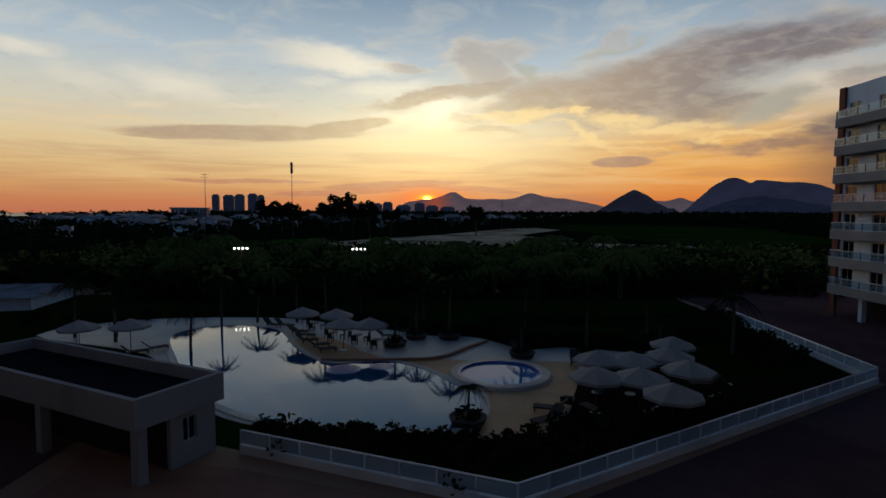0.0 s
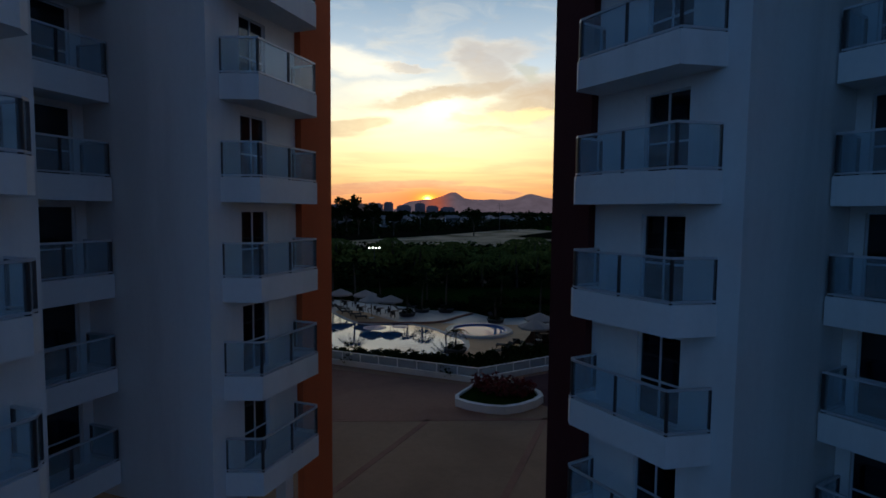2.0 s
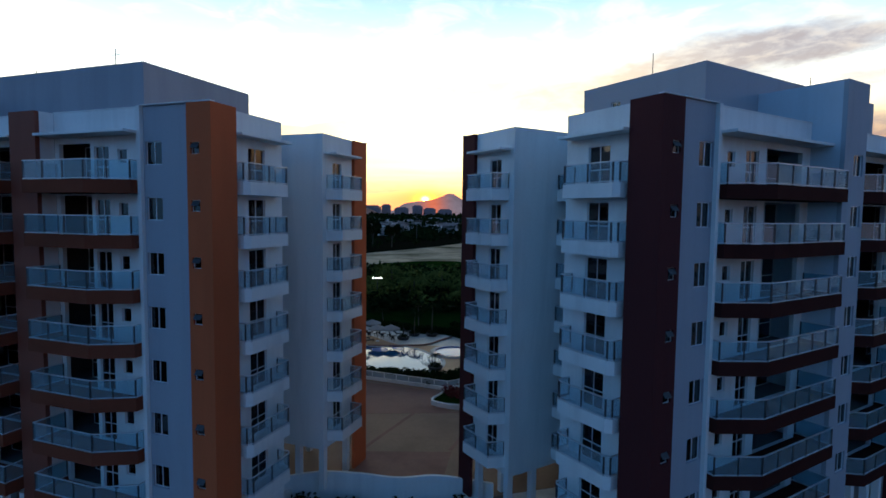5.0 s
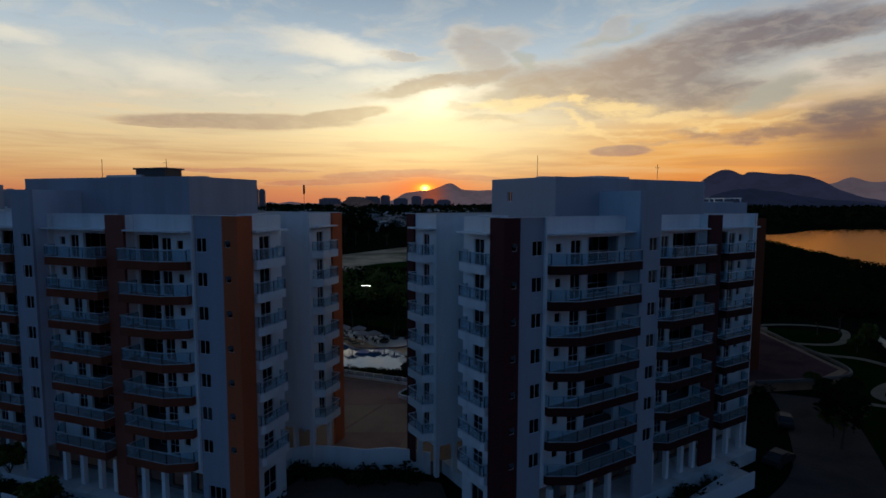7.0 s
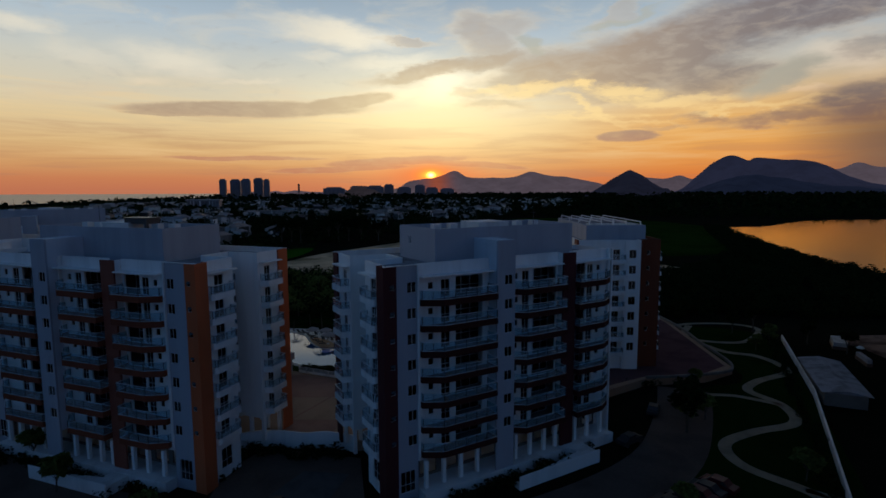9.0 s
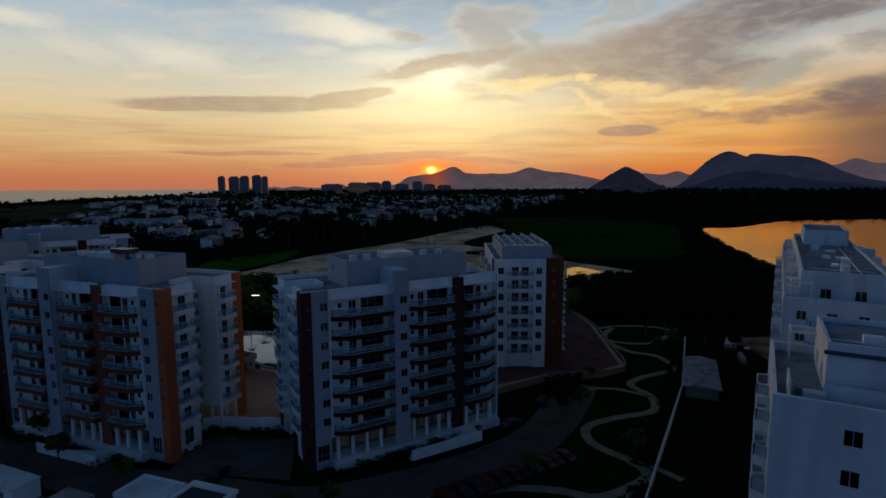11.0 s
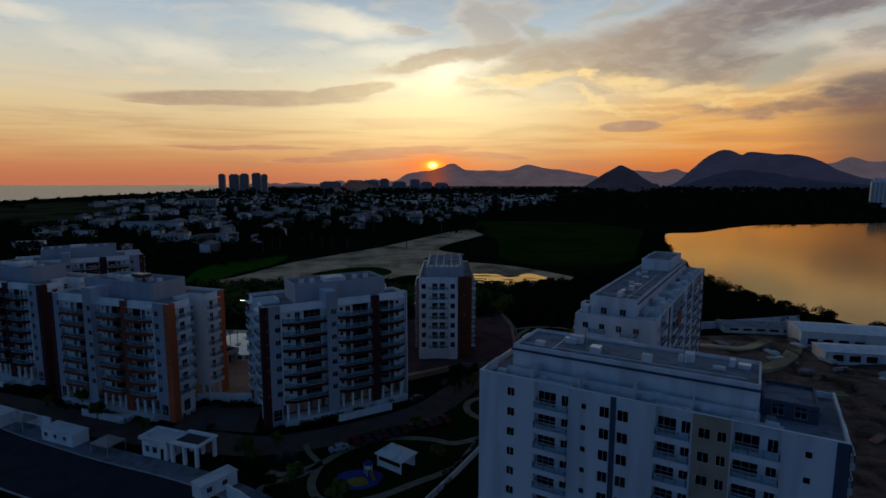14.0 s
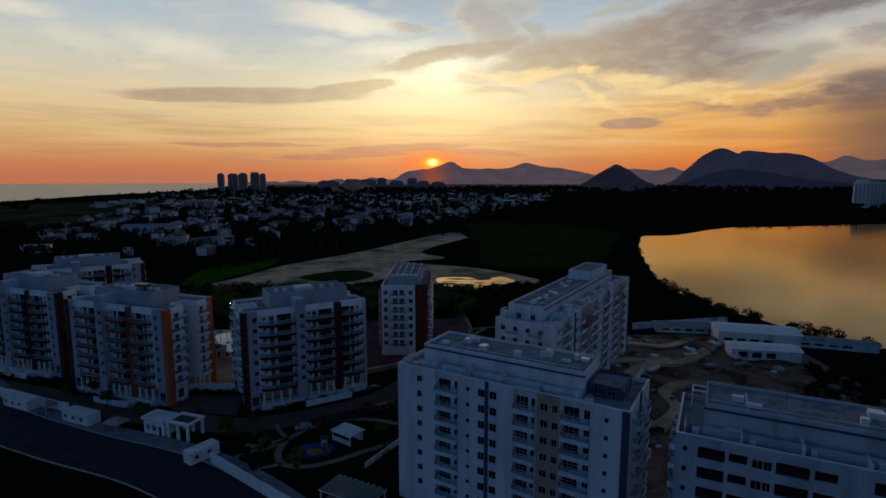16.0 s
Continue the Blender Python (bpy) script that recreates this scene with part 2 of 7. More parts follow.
def material(name, colour, rough=0.8, metal=0.0, fleck=0.25, scale=3.0, stain=0.3, stain_scale=0.25, bump=0.15, spec=0.4, vary=0.0, second=None, streak=False):
    """A painted, mineral or vegetable surface: grain and blotches at two sizes, fine relief, and some change from piece to piece."""
    m = bpy.data.materials.new(name)
    m.use_nodes = True
    n = Nodes(m.node_tree)
    at = n.add("ShaderNodeNewGeometry").outputs["Position"]
    big_at = at
    if streak:
        s = n.add("ShaderNodeVectorMath")
        s.operation = "MULTIPLY"
        n.put(s.inputs[0], at)
        s.inputs[1].default_value = (1.0, 1.0, 0.12)
        big_at = s.outputs[0]
    small = n.noise(at, scale, 5.0, 0.6)
    big = n.noise(big_at, stain_scale, 5.0, 0.6, 0.4)
    c = (*colour, 1)
    low = tuple(v * (1 - stain) for v in colour) + (1,)
    out = n.mix(n.band(big, 0.42, 0.68), c, (*second, 1) if second else low)
    out = n.mix(n.math("MULTIPLY", n.band(small, 0.35, 0.75), fleck), out, tuple(v * 0.55 for v in colour) + (1,))
    if vary:
        r = n.add("ShaderNodeObjectInfo").outputs["Random"]
        isl = n.add("ShaderNodeNewGeometry").outputs["Random Per Island"]
        k = n.math("ADD", 1 - vary, n.math("MULTIPLY", n.math("FRACT", n.math("ADD", r, isl)), 2 * vary))
        g = n.add("ShaderNodeCombineColor")
        for i in range(3):
            n.put(g.inputs[i], k)
        out = n.mix(1.0, out, g.outputs[0], "MULTIPLY")
    b = n.add("ShaderNodeBsdfPrincipled")
    n.put(b.inputs["Base Color"], out)
    n.put(b.inputs["Roughness"], n.math("ADD", rough - 0.06, n.math("MULTIPLY", big, 0.12)))
    b.inputs["Metallic"].default_value = metal
    b.inputs["Specular IOR Level"].default_value = spec
    if bump:
        bp = n.add("ShaderNodeBump")
        bp.inputs["Strength"].default_value = bump
        bp.inputs["Distance"].default_value = 0.02
        n.put(bp.inputs["Height"], small)
        n.put(b.inputs["Normal"], bp.outputs[0])
    n.put(n.add("ShaderNodeOutputMaterial").inputs[0], b.outputs[0])
    return m


def thin_gloss(n, shine, power=5.0):
    """How much a smooth surface mirrors, alike from both of its sides."""
    lw = n.add("ShaderNodeLayerWeight")
    lw.inputs[0].default_value = 0.5
    return n.math("MULTIPLY", n.math("ADD", 0.04, n.math("MULTIPLY", n.math("POWER", lw.outputs["Facing"], power), 0.9)), shine, clamp=True)


def glass(name, tint, through=0.5, rough=0.03, shine=1.6):
    m = bpy.data.materials.new(name)
    m.use_nodes = True
    n = Nodes(m.node_tree)
    clear = n.add("ShaderNodeBsdfTransparent")
    clear.inputs[0].default_value = (*[v * through for v in tint], 1)
    gloss = n.add("ShaderNodeBsdfGlossy")
    gloss.inputs["Color"].default_value = (0.95, 0.97, 1.0, 1)
    gloss.inputs["Roughness"].default_value = rough
    gloss_share = thin_gloss(n, shine)
    mixer = n.add("ShaderNodeMixShader")
    n.put(mixer.inputs[0], gloss_share)
    n.put(mixer.inputs[1], clear.outputs[0])
    n.put(mixer.inputs[2], gloss.outputs[0])
    n.put(n.add("ShaderNodeOutputMaterial").inputs[0], mixer.outputs[0])
    return m


def milky_glass(name, tint, body=0.4, shine=1.6):
    """Laminated balustrade glass: part clear, part milky, with gloss."""
    m = glass(name, tint, 0.97, shine=shine)
    n = m.node_tree
    last = next(q for q in n.nodes if q.type == "OUTPUT_MATERIAL")
    diffuse, mixer = n.nodes.new("ShaderNodeBsdfDiffuse"), n.nodes.new("ShaderNodeMixShader")
    diffuse.inputs[0].default_value = (*[v * 0.8 for v in tint], 1)
    mixer.inputs[0].default_value = body
    n.links.new(last.inputs[0].links[0].from_socket, mixer.inputs[1])
    n.links.new(diffuse.outputs[0], mixer.inputs[2])
    n.links.new(mixer.outputs[0], last.inputs[0])
    return m


def water(name, colour, ripple=0.05, scale=1.0, rough=0.05, gloss_tint=None):
    m = bpy.data.materials.new(name)
    m.use_nodes = True
    n = Nodes(m.node_tree)
    at = n.add("ShaderNodeNewGeometry").outputs["Position"]
    b = n.add("ShaderNodeBsdfPrincipled")
    b.inputs["Base Color"].default_value = (*colour, 1)
    b.inputs["Roughness"].default_value = rough
    b.inputs["IOR"].default_value = 1.33
    b.inputs["Specular IOR Level"].default_value = 0.5
    bp = n.add("ShaderNodeBump")
    bp.inputs["Strength"].default_value = ripple
    bp.inputs["Distance"].default_value = 0.3
    n.put(bp.inputs["Height"], n.noise(at, scale, 4.0))
    n.put(b.inputs["Normal"], bp.outputs[0])
    last = b.outputs[0]
    if gloss_tint:
        # muddy water: the evening gold of the reflection is painted into the gloss colour
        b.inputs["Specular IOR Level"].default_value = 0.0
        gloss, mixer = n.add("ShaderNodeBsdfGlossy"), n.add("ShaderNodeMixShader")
        gloss.inputs["Color"].default_value = (*gloss_tint, 1)
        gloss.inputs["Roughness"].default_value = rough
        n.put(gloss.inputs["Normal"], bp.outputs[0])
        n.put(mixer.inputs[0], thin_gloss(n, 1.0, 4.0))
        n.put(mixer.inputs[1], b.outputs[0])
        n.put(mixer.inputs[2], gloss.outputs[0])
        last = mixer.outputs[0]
    n.put(n.add("ShaderNodeOutputMaterial").inputs[0], last)
    return m


def lamp_glow(name, colour, power):
    m = bpy.data.materials.new(name)
    m.use_nodes = True
    n = Nodes(m.node_tree)
    e = n.add("ShaderNodeEmission")
    e.inputs[0].default_value, e.inputs[1].default_value = (*colour, 1), power
    n.put(n.add("ShaderNodeOutputMaterial").inputs[0], e.outputs[0])
    return m


def far_ridge(name, colour, air, sunlit=0.0):
    """A far ridge; the haze of kilometres of lit air is painted on as emission."""
    m = bpy.data.materials.new(name)
    m.use_nodes = True
    n = Nodes(m.node_tree)
    at = n.add("ShaderNodeNewGeometry").outputs["Position"]
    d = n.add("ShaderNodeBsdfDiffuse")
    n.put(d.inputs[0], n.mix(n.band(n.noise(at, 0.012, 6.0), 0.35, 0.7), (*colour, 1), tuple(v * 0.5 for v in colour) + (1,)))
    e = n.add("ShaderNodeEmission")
    haze_glow = n.mix(n.band(n.noise(at, 0.006, 6.0), 0.3, 0.7), (*air, 1), tuple(v * 0.8 for v in air) + (1,))
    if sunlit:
        # a redder glow is painted into the haze below the sun
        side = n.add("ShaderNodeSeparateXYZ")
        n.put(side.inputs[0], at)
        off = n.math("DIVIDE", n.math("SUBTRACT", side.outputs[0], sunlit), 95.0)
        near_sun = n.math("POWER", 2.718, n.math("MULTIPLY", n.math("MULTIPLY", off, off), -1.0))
        haze_glow = n.mix(n.math("MULTIPLY", near_sun, 0.7), haze_glow, (0.34, 0.066, 0.018, 1))
    n.put(e.inputs[0], haze_glow)
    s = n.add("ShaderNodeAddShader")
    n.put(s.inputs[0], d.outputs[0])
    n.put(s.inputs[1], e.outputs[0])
    n.put(n.add("ShaderNodeOutputMaterial").inputs[0], s.outputs[0])
    return m


WHITE = material("white_paint", (0.80, 0.80, 0.78), 0.7, stain=0.16, stain_scale=0.35, fleck=0.08, scale=6, streak=True)
WHITE2 = material("off_white_paint", (0.70, 0.70, 0.68), 0.75, stain=0.25, stain_scale=0.3, fleck=0.12, scale=5, streak=True)
BLUEGREY = material("blue_grey_paint", (0.36, 0.38, 0.42), 0.75, stain=0.14, stain_scale=0.3, fleck=0.08, scale=6, streak=True)
PALEBLUE = material("pale_blue_grey_paint", (0.55, 0.60, 0.65), 0.6, stain=0.14, stain_scale=0.3, fleck=0.08, scale=6, streak=True)
ORANGE = material("burnt_orange_paint", (0.54, 0.125, 0.046), 0.8, spec=0.15, stain=0.16, fleck=0.1, scale=6, streak=True)
BROWN = material("dark_brown_paint", (0.080, 0.020, 0.021), 0.8, spec=0.15, stain=0.2, fleck=0.1, scale=6, streak=True)
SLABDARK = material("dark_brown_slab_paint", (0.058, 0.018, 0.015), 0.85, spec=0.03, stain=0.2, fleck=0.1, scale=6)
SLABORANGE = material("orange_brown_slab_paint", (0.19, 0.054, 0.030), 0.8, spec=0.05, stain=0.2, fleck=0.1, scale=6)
ORANGEBROWN = material("red_brown_paint", (0.22, 0.055, 0.030), 0.72, stain=0.18, fleck=0.1, scale=6, streak=True)
ALU = material("white_aluminium", (0.72, 0.74, 0.76), 0.35, metal=0.3, stain=0.08, fleck=0.03, bump=0.0)
POST = material("dark_steel", (0.06, 0.064, 0.07), 0.45, metal=0.6, stain=0.2, bump=0.03)
PANE = glass("window_glass", (0.55, 0.62, 0.68), 0.35)
RAILGLASS = milky_glass("balustrade_glass", (0.86, 0.96, 1.0), 0.13, 1.2)
CLEARGLASS = milky_glass("clear_balustrade_glass", (0.80, 0.95, 1.0), 0.12, 1.1)
FELT = material("dark_roof_felt", (0.018, 0.018, 0.020), 0.95, spec=0.0, fleck=0.3, scale=3, stain=0.3)
RAILING = material("railing_aluminium", (0.62, 0.64, 0.66), 0.4, metal=0.4, stain=0.1, fleck=0.03, bump=0.0)
ROOF = material("roof_screed", (0.29, 0.29, 0.31), 0.9, spec=0.0, stain=0.45, stain_scale=0.4, fleck=0.3, scale=2)
# plaster toned dark: the shade of rooms and loggias is in its colour
INSIDE = material("shaded_room_plaster", (0.14, 0.13, 0.12), 0.9, bump=0)

# ---- mesh tools ----


class Geo:
    """Gathers verts and faces of one mesh."""

    def __init__(self):
        self.v, self.f = [], []

    def add(self, verts, faces):
        k = len(self.v)
        self.v.extend(tuple(p) for p in verts)
        self.f.extend(tuple(i + k for i in q) for q in faces)
        return self

    def box(self, x0, x1, y0, y1, z0, z1, m=None):
        p = [(x, y, z) for z in (z0, z1) for y in (y0, y1) for x in (x0, x1)]
        if m is not None:
            p = [m @ Vector(q) for q in p]
        return self.add(p, [(0, 2, 3, 1), (4, 5, 7, 6), (0, 1, 5, 4), (2, 6, 7, 3), (0, 4, 6, 2), (1, 3, 7, 5)])

    def prism(self, poly, z0, z1):
        """A closed prism over an anticlockwise outline."""
        n = len(poly)
        p = [(x, y, z0) for x, y in poly] + [(x, y, z1) for x, y in poly]
        f = [tuple(reversed(range(n))), tuple(range(n, 2 * n))] + [(i, (i + 1) % n, n + (i + 1) % n, n + i) for i in range(n)]
        return self.add(p, f)

    def sheet(self, poly, z):
        return self.add([(x, y, z) for x, y in poly], [tuple(range(len(poly)))])

    def tube(self, a, b, r0, r1=None, n=8):
        a, b = Vector(a), Vector(b)
        r1 = r0 if r1 is None else r1
        q = (b - a).to_track_quat("Z", "Y").to_matrix()
        p = []
        for c, r in ((a, r0), (b, r1)):
            p += [c + q @ Vector((r * math.cos(2 * math.pi * i / n), r * math.sin(2 * math.pi * i / n), 0)) for i in range(n)]
        f = [(i, (i + 1) % n, n + (i + 1) % n, n + i) for i in range(n)] + [tuple(reversed(range(n))), tuple(range(n, 2 * n))]
        return self.add(p, f)

    def lathe(self, profile, n=16, at=(0, 0, 0)):
        """A turned body from (radius, height) pairs."""
        p, f = [], []
        for r, z in profile:
            p += [(at[0] + r * math.cos(2 * math.pi * i / n), at[1] + r * math.sin(2 * math.pi * i / n), at[2] + z) for i in range(n)]
        for j in range(len(profile) - 1):
            f += [(j * n + i, j * n + (i + 1) % n, (j + 1) * n + (i + 1) % n, (j + 1) * n + i) for i in range(n)]
        return self.add(p, f)

    def mesh(self, name, mat, smooth=False, weld=False):
        me = bpy.data.meshes.new(name)
        me.from_pydata(self.v, [], self.f)
        if weld:
            bm = bmesh.new()
            bm.from_mesh(me)
            bmesh.ops.remove_doubles(bm, verts=bm.verts, dist=0.0005)
            bm.to_mesh(me)
            bm.free()
        me.materials.append(mat)
        if smooth:
            me.polygons.foreach_set("use_smooth", [True] * len(me.polygons))
        me.update()
        return me


def part(name, geo, mat, parent, label="", at=None, smooth=False):
    """One mesh object under a thing or part. geo: a Geo or a mesh that other parts share."""
    me = geo.mesh(name, mat, smooth) if isinstance(geo, Geo) else geo
    ob = new(name, me)
    ob.parent = parent
    if at is not None:
        ob.matrix_basis = at
    return tagged(ob, label)


def thing(name, label, category, at, group="", kind=""):
    ob = new(name)
    ob.empty_display_size = 0.5
    ob.matrix_basis = at
    return tagged(ob, label, category, group, kind)


def single(name, geo, mat, label, category="", at=None, group="", kind="", smooth=False):
    ob = new(name, geo.mesh(name, mat, smooth) if isinstance(geo, Geo) else geo)
    if at is not None:
        ob.matrix_basis = at
    return tagged(ob, label, category, group, kind)


def smooth_loop(points, steps=6):
    """A closed Catmull-Rom curve through points."""
    out, n = [], len(points)
    for i in range(n):
        p0, p1, p2, p3 = (Vector(points[(i + k) % n]) for k in (-1, 0, 1, 2))
        for s in range(steps):
            t = s / steps
            out.append(tuple(0.5 * ((2 * p1) + (p2 - p0) * t + (2 * p0 - 5 * p1 + 4 * p2 - p3) * t * t + (3 * p1 - p0 - 3 * p2 + p3) * t ** 3)))
    return out


def smooth_line(points, steps=6):
    out, n = [], len(points)
    for i in range(n - 1):
        p0, p1, p2, p3 = (Vector(points[max(0, min(n - 1, i + k))]) for k in (-1, 0, 1, 2))
        for s in range(steps):
            t = s / steps
            out.append(tuple(0.5 * ((2 * p1) + (p2 - p0) * t + (2 * p0 - 5 * p1 + 4 * p2 - p3) * t * t + (3 * p1 - p0 - 3 * p2 + p3) * t ** 3)))
    out.append(tuple(points[-1]))
    return out


def ribbon(points, width, z, geo=None, thick=0.06):
    """A flat strip of some thickness along a line."""
    geo = geo or Geo()
    L, R = [], []
    for i, p in enumerate(points):
        a, b = Vector(points[max(0, i - 1)]), Vector(points[min(len(points) - 1, i + 1)])
        d = (b - a).normalized()
        w = width[i] if isinstance(width, (list, tuple)) else width
        L.append((p[0] - d[1] * w / 2, p[1] + d[0] * w / 2))
        R.append((p[0] + d[1] * w / 2, p[1] - d[0] * w / 2))
    n = len(points)
    v = [(x, y, z) for x, y in L] + [(x, y, z) for x, y in R] + [(x, y, z - thick) for x, y in L] + [(x, y, z - thick) for x, y in R]
    f = []
    for i in range(n - 1):
        f += [(i, n + i, n + i + 1, i + 1), (2 * n + i, i, i + 1, 2 * n + i + 1), (n + i, 3 * n + i, 3 * n + i + 1, n + i + 1)]
    return geo.add(v, f)

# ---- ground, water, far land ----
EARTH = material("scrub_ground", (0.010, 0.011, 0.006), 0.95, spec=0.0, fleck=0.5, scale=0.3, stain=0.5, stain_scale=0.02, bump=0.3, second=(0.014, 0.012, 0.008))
ASPHALT = material("asphalt", (0.036, 0.040, 0.050), 0.9, spec=0.05, fleck=0.3, scale=4, stain=0.3, stain_scale=0.15)
CONCRETE = material("pale_concrete", (0.42, 0.40, 0.37), 0.85, fleck=0.2, scale=3, stain=0.3, stain_scale=0.3)
# last colour: gold put into the lake's reflections
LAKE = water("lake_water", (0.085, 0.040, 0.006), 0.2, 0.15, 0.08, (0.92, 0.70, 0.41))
SEA = water("sea_water", (0.06, 0.06, 0.07), 0.5, 0.05, 0.3)

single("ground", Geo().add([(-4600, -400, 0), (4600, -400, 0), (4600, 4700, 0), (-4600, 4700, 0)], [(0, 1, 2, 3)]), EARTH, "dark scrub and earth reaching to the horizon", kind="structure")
lake = smooth_loop([(300, 427), (262, 345), (208, 200), (203, 125), (212, 101), (219, 74), (240, 48), (330, 0), (700, -60), (1000, 300), (800, 560), (690, 558), (535, 528), (448, 518), (345, 440)], 5)
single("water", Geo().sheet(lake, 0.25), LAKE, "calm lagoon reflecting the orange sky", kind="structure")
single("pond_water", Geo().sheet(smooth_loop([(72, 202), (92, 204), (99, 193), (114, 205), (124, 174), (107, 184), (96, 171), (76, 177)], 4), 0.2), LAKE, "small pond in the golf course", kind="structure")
BANK = material("wet_pond_bank", (0.12, 0.10, 0.05), 0.9, spec=0.0, fleck=0.6, scale=0.3, stain=0.5, stain_scale=0.1)
bank = random.Random(12)
for x, y in ((80, 190), (88, 181), (97, 186), (104, 179), (110, 190), (118, 183), (92, 197), (101, 197), (84, 199), (75, 184)):
    r = bank.uniform(1.6, 3.6)
    single("pond_bank", Geo().sheet(smooth_loop([(x + 2.2 * r * bank.uniform(0.6, 1.2) * math.cos(a), y + 0.8 * r * bank.uniform(0.5, 1.2) * math.sin(a)) for a in (0.0, 0.9, 1.8, 2.7, 3.6, 4.5, 5.4)], 3), 0.24), BANK, "muddy bank standing out of the pond", kind="structure")
single("sea_water", Geo().sheet([(-1000, 930), (-981, 1269), (-1016, 1730), (-934, 2325), (-1110, 3693), (-1200, 4700), (-4600, 4700), (-4600, 500)][::-1], 0.3), SEA, "grey strip of sea below the horizon", kind="structure")


def ridge(name, label, dist, points, colour, air, seed, sunlit=0.0):
    """A mountain chain at a distance: points are (azimuth, elevation) of its skyline."""
    rng = random.Random(seed)
    g, rows, k = Geo(), [], 4
    line = smooth_line(points, 14)
    for d, lift in ((dist, 1.0), (dist - 140, 0.62), (dist - 260, 0.30), (dist - 420, -0.02)):
        row = []
        for a, e in line:
            h = 64 + dist * math.tan(radians(e))
            h = h * lift + noise.noise(Vector((a * 0.9, d * 0.01, seed))) * 26 * (1 if 0 < lift < 1 else 0.22 if lift == 1 else 0)
            x, y = 59 + d * math.sin(radians(a)), -132 + d * math.cos(radians(a))
            row.append((x, y, max(-2, h)))
        rows.append(row)
    n = len(line)
    g.add([p for r in rows for p in r], [(j * n + i, (j + 1) * n + i, (j + 1) * n + i + 1, j * n + i + 1) for j in range(k - 1) for i in range(n - 1)])
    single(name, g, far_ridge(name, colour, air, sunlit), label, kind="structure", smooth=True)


# second colour of each ridge: haze painted on as a faint glow
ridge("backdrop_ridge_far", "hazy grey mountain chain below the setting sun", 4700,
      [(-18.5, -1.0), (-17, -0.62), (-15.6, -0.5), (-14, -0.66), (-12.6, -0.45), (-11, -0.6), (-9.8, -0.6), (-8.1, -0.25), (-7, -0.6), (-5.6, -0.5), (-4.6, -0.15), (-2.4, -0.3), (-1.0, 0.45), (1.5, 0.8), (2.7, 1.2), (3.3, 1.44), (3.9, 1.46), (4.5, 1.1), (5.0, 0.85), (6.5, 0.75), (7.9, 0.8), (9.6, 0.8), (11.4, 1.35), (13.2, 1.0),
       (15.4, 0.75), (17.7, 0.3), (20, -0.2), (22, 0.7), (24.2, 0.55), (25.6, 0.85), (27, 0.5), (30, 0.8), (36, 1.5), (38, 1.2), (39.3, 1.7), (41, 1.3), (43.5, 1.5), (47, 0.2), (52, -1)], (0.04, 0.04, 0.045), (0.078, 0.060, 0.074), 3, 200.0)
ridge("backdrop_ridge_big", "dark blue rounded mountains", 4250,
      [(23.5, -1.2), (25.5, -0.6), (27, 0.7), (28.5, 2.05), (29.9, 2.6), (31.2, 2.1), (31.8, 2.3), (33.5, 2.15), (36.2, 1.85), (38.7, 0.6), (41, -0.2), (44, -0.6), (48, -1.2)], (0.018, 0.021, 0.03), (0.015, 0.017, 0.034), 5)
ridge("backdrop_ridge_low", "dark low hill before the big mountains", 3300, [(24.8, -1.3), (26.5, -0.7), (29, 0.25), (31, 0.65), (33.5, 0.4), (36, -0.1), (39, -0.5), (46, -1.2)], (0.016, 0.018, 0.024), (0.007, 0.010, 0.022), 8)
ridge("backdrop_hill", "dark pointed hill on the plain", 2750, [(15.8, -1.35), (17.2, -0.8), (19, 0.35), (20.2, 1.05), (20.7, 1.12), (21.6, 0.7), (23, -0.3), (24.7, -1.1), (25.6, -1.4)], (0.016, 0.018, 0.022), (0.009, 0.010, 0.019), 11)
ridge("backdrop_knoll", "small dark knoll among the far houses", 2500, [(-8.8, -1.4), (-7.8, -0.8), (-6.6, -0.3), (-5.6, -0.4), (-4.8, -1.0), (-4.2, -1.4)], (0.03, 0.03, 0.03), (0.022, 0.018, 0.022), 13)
# haze over the plain is put into a faintly glowing sheet
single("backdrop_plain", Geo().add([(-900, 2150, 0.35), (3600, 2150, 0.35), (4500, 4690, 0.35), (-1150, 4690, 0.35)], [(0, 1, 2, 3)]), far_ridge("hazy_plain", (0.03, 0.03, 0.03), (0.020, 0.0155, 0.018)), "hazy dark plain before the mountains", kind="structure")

# ---- apartment blocks round the pool court ----
FLOORS = [5.7 + 3.0 * k for k in range(7)]
TOP, EAVES = 27.9, 5.0


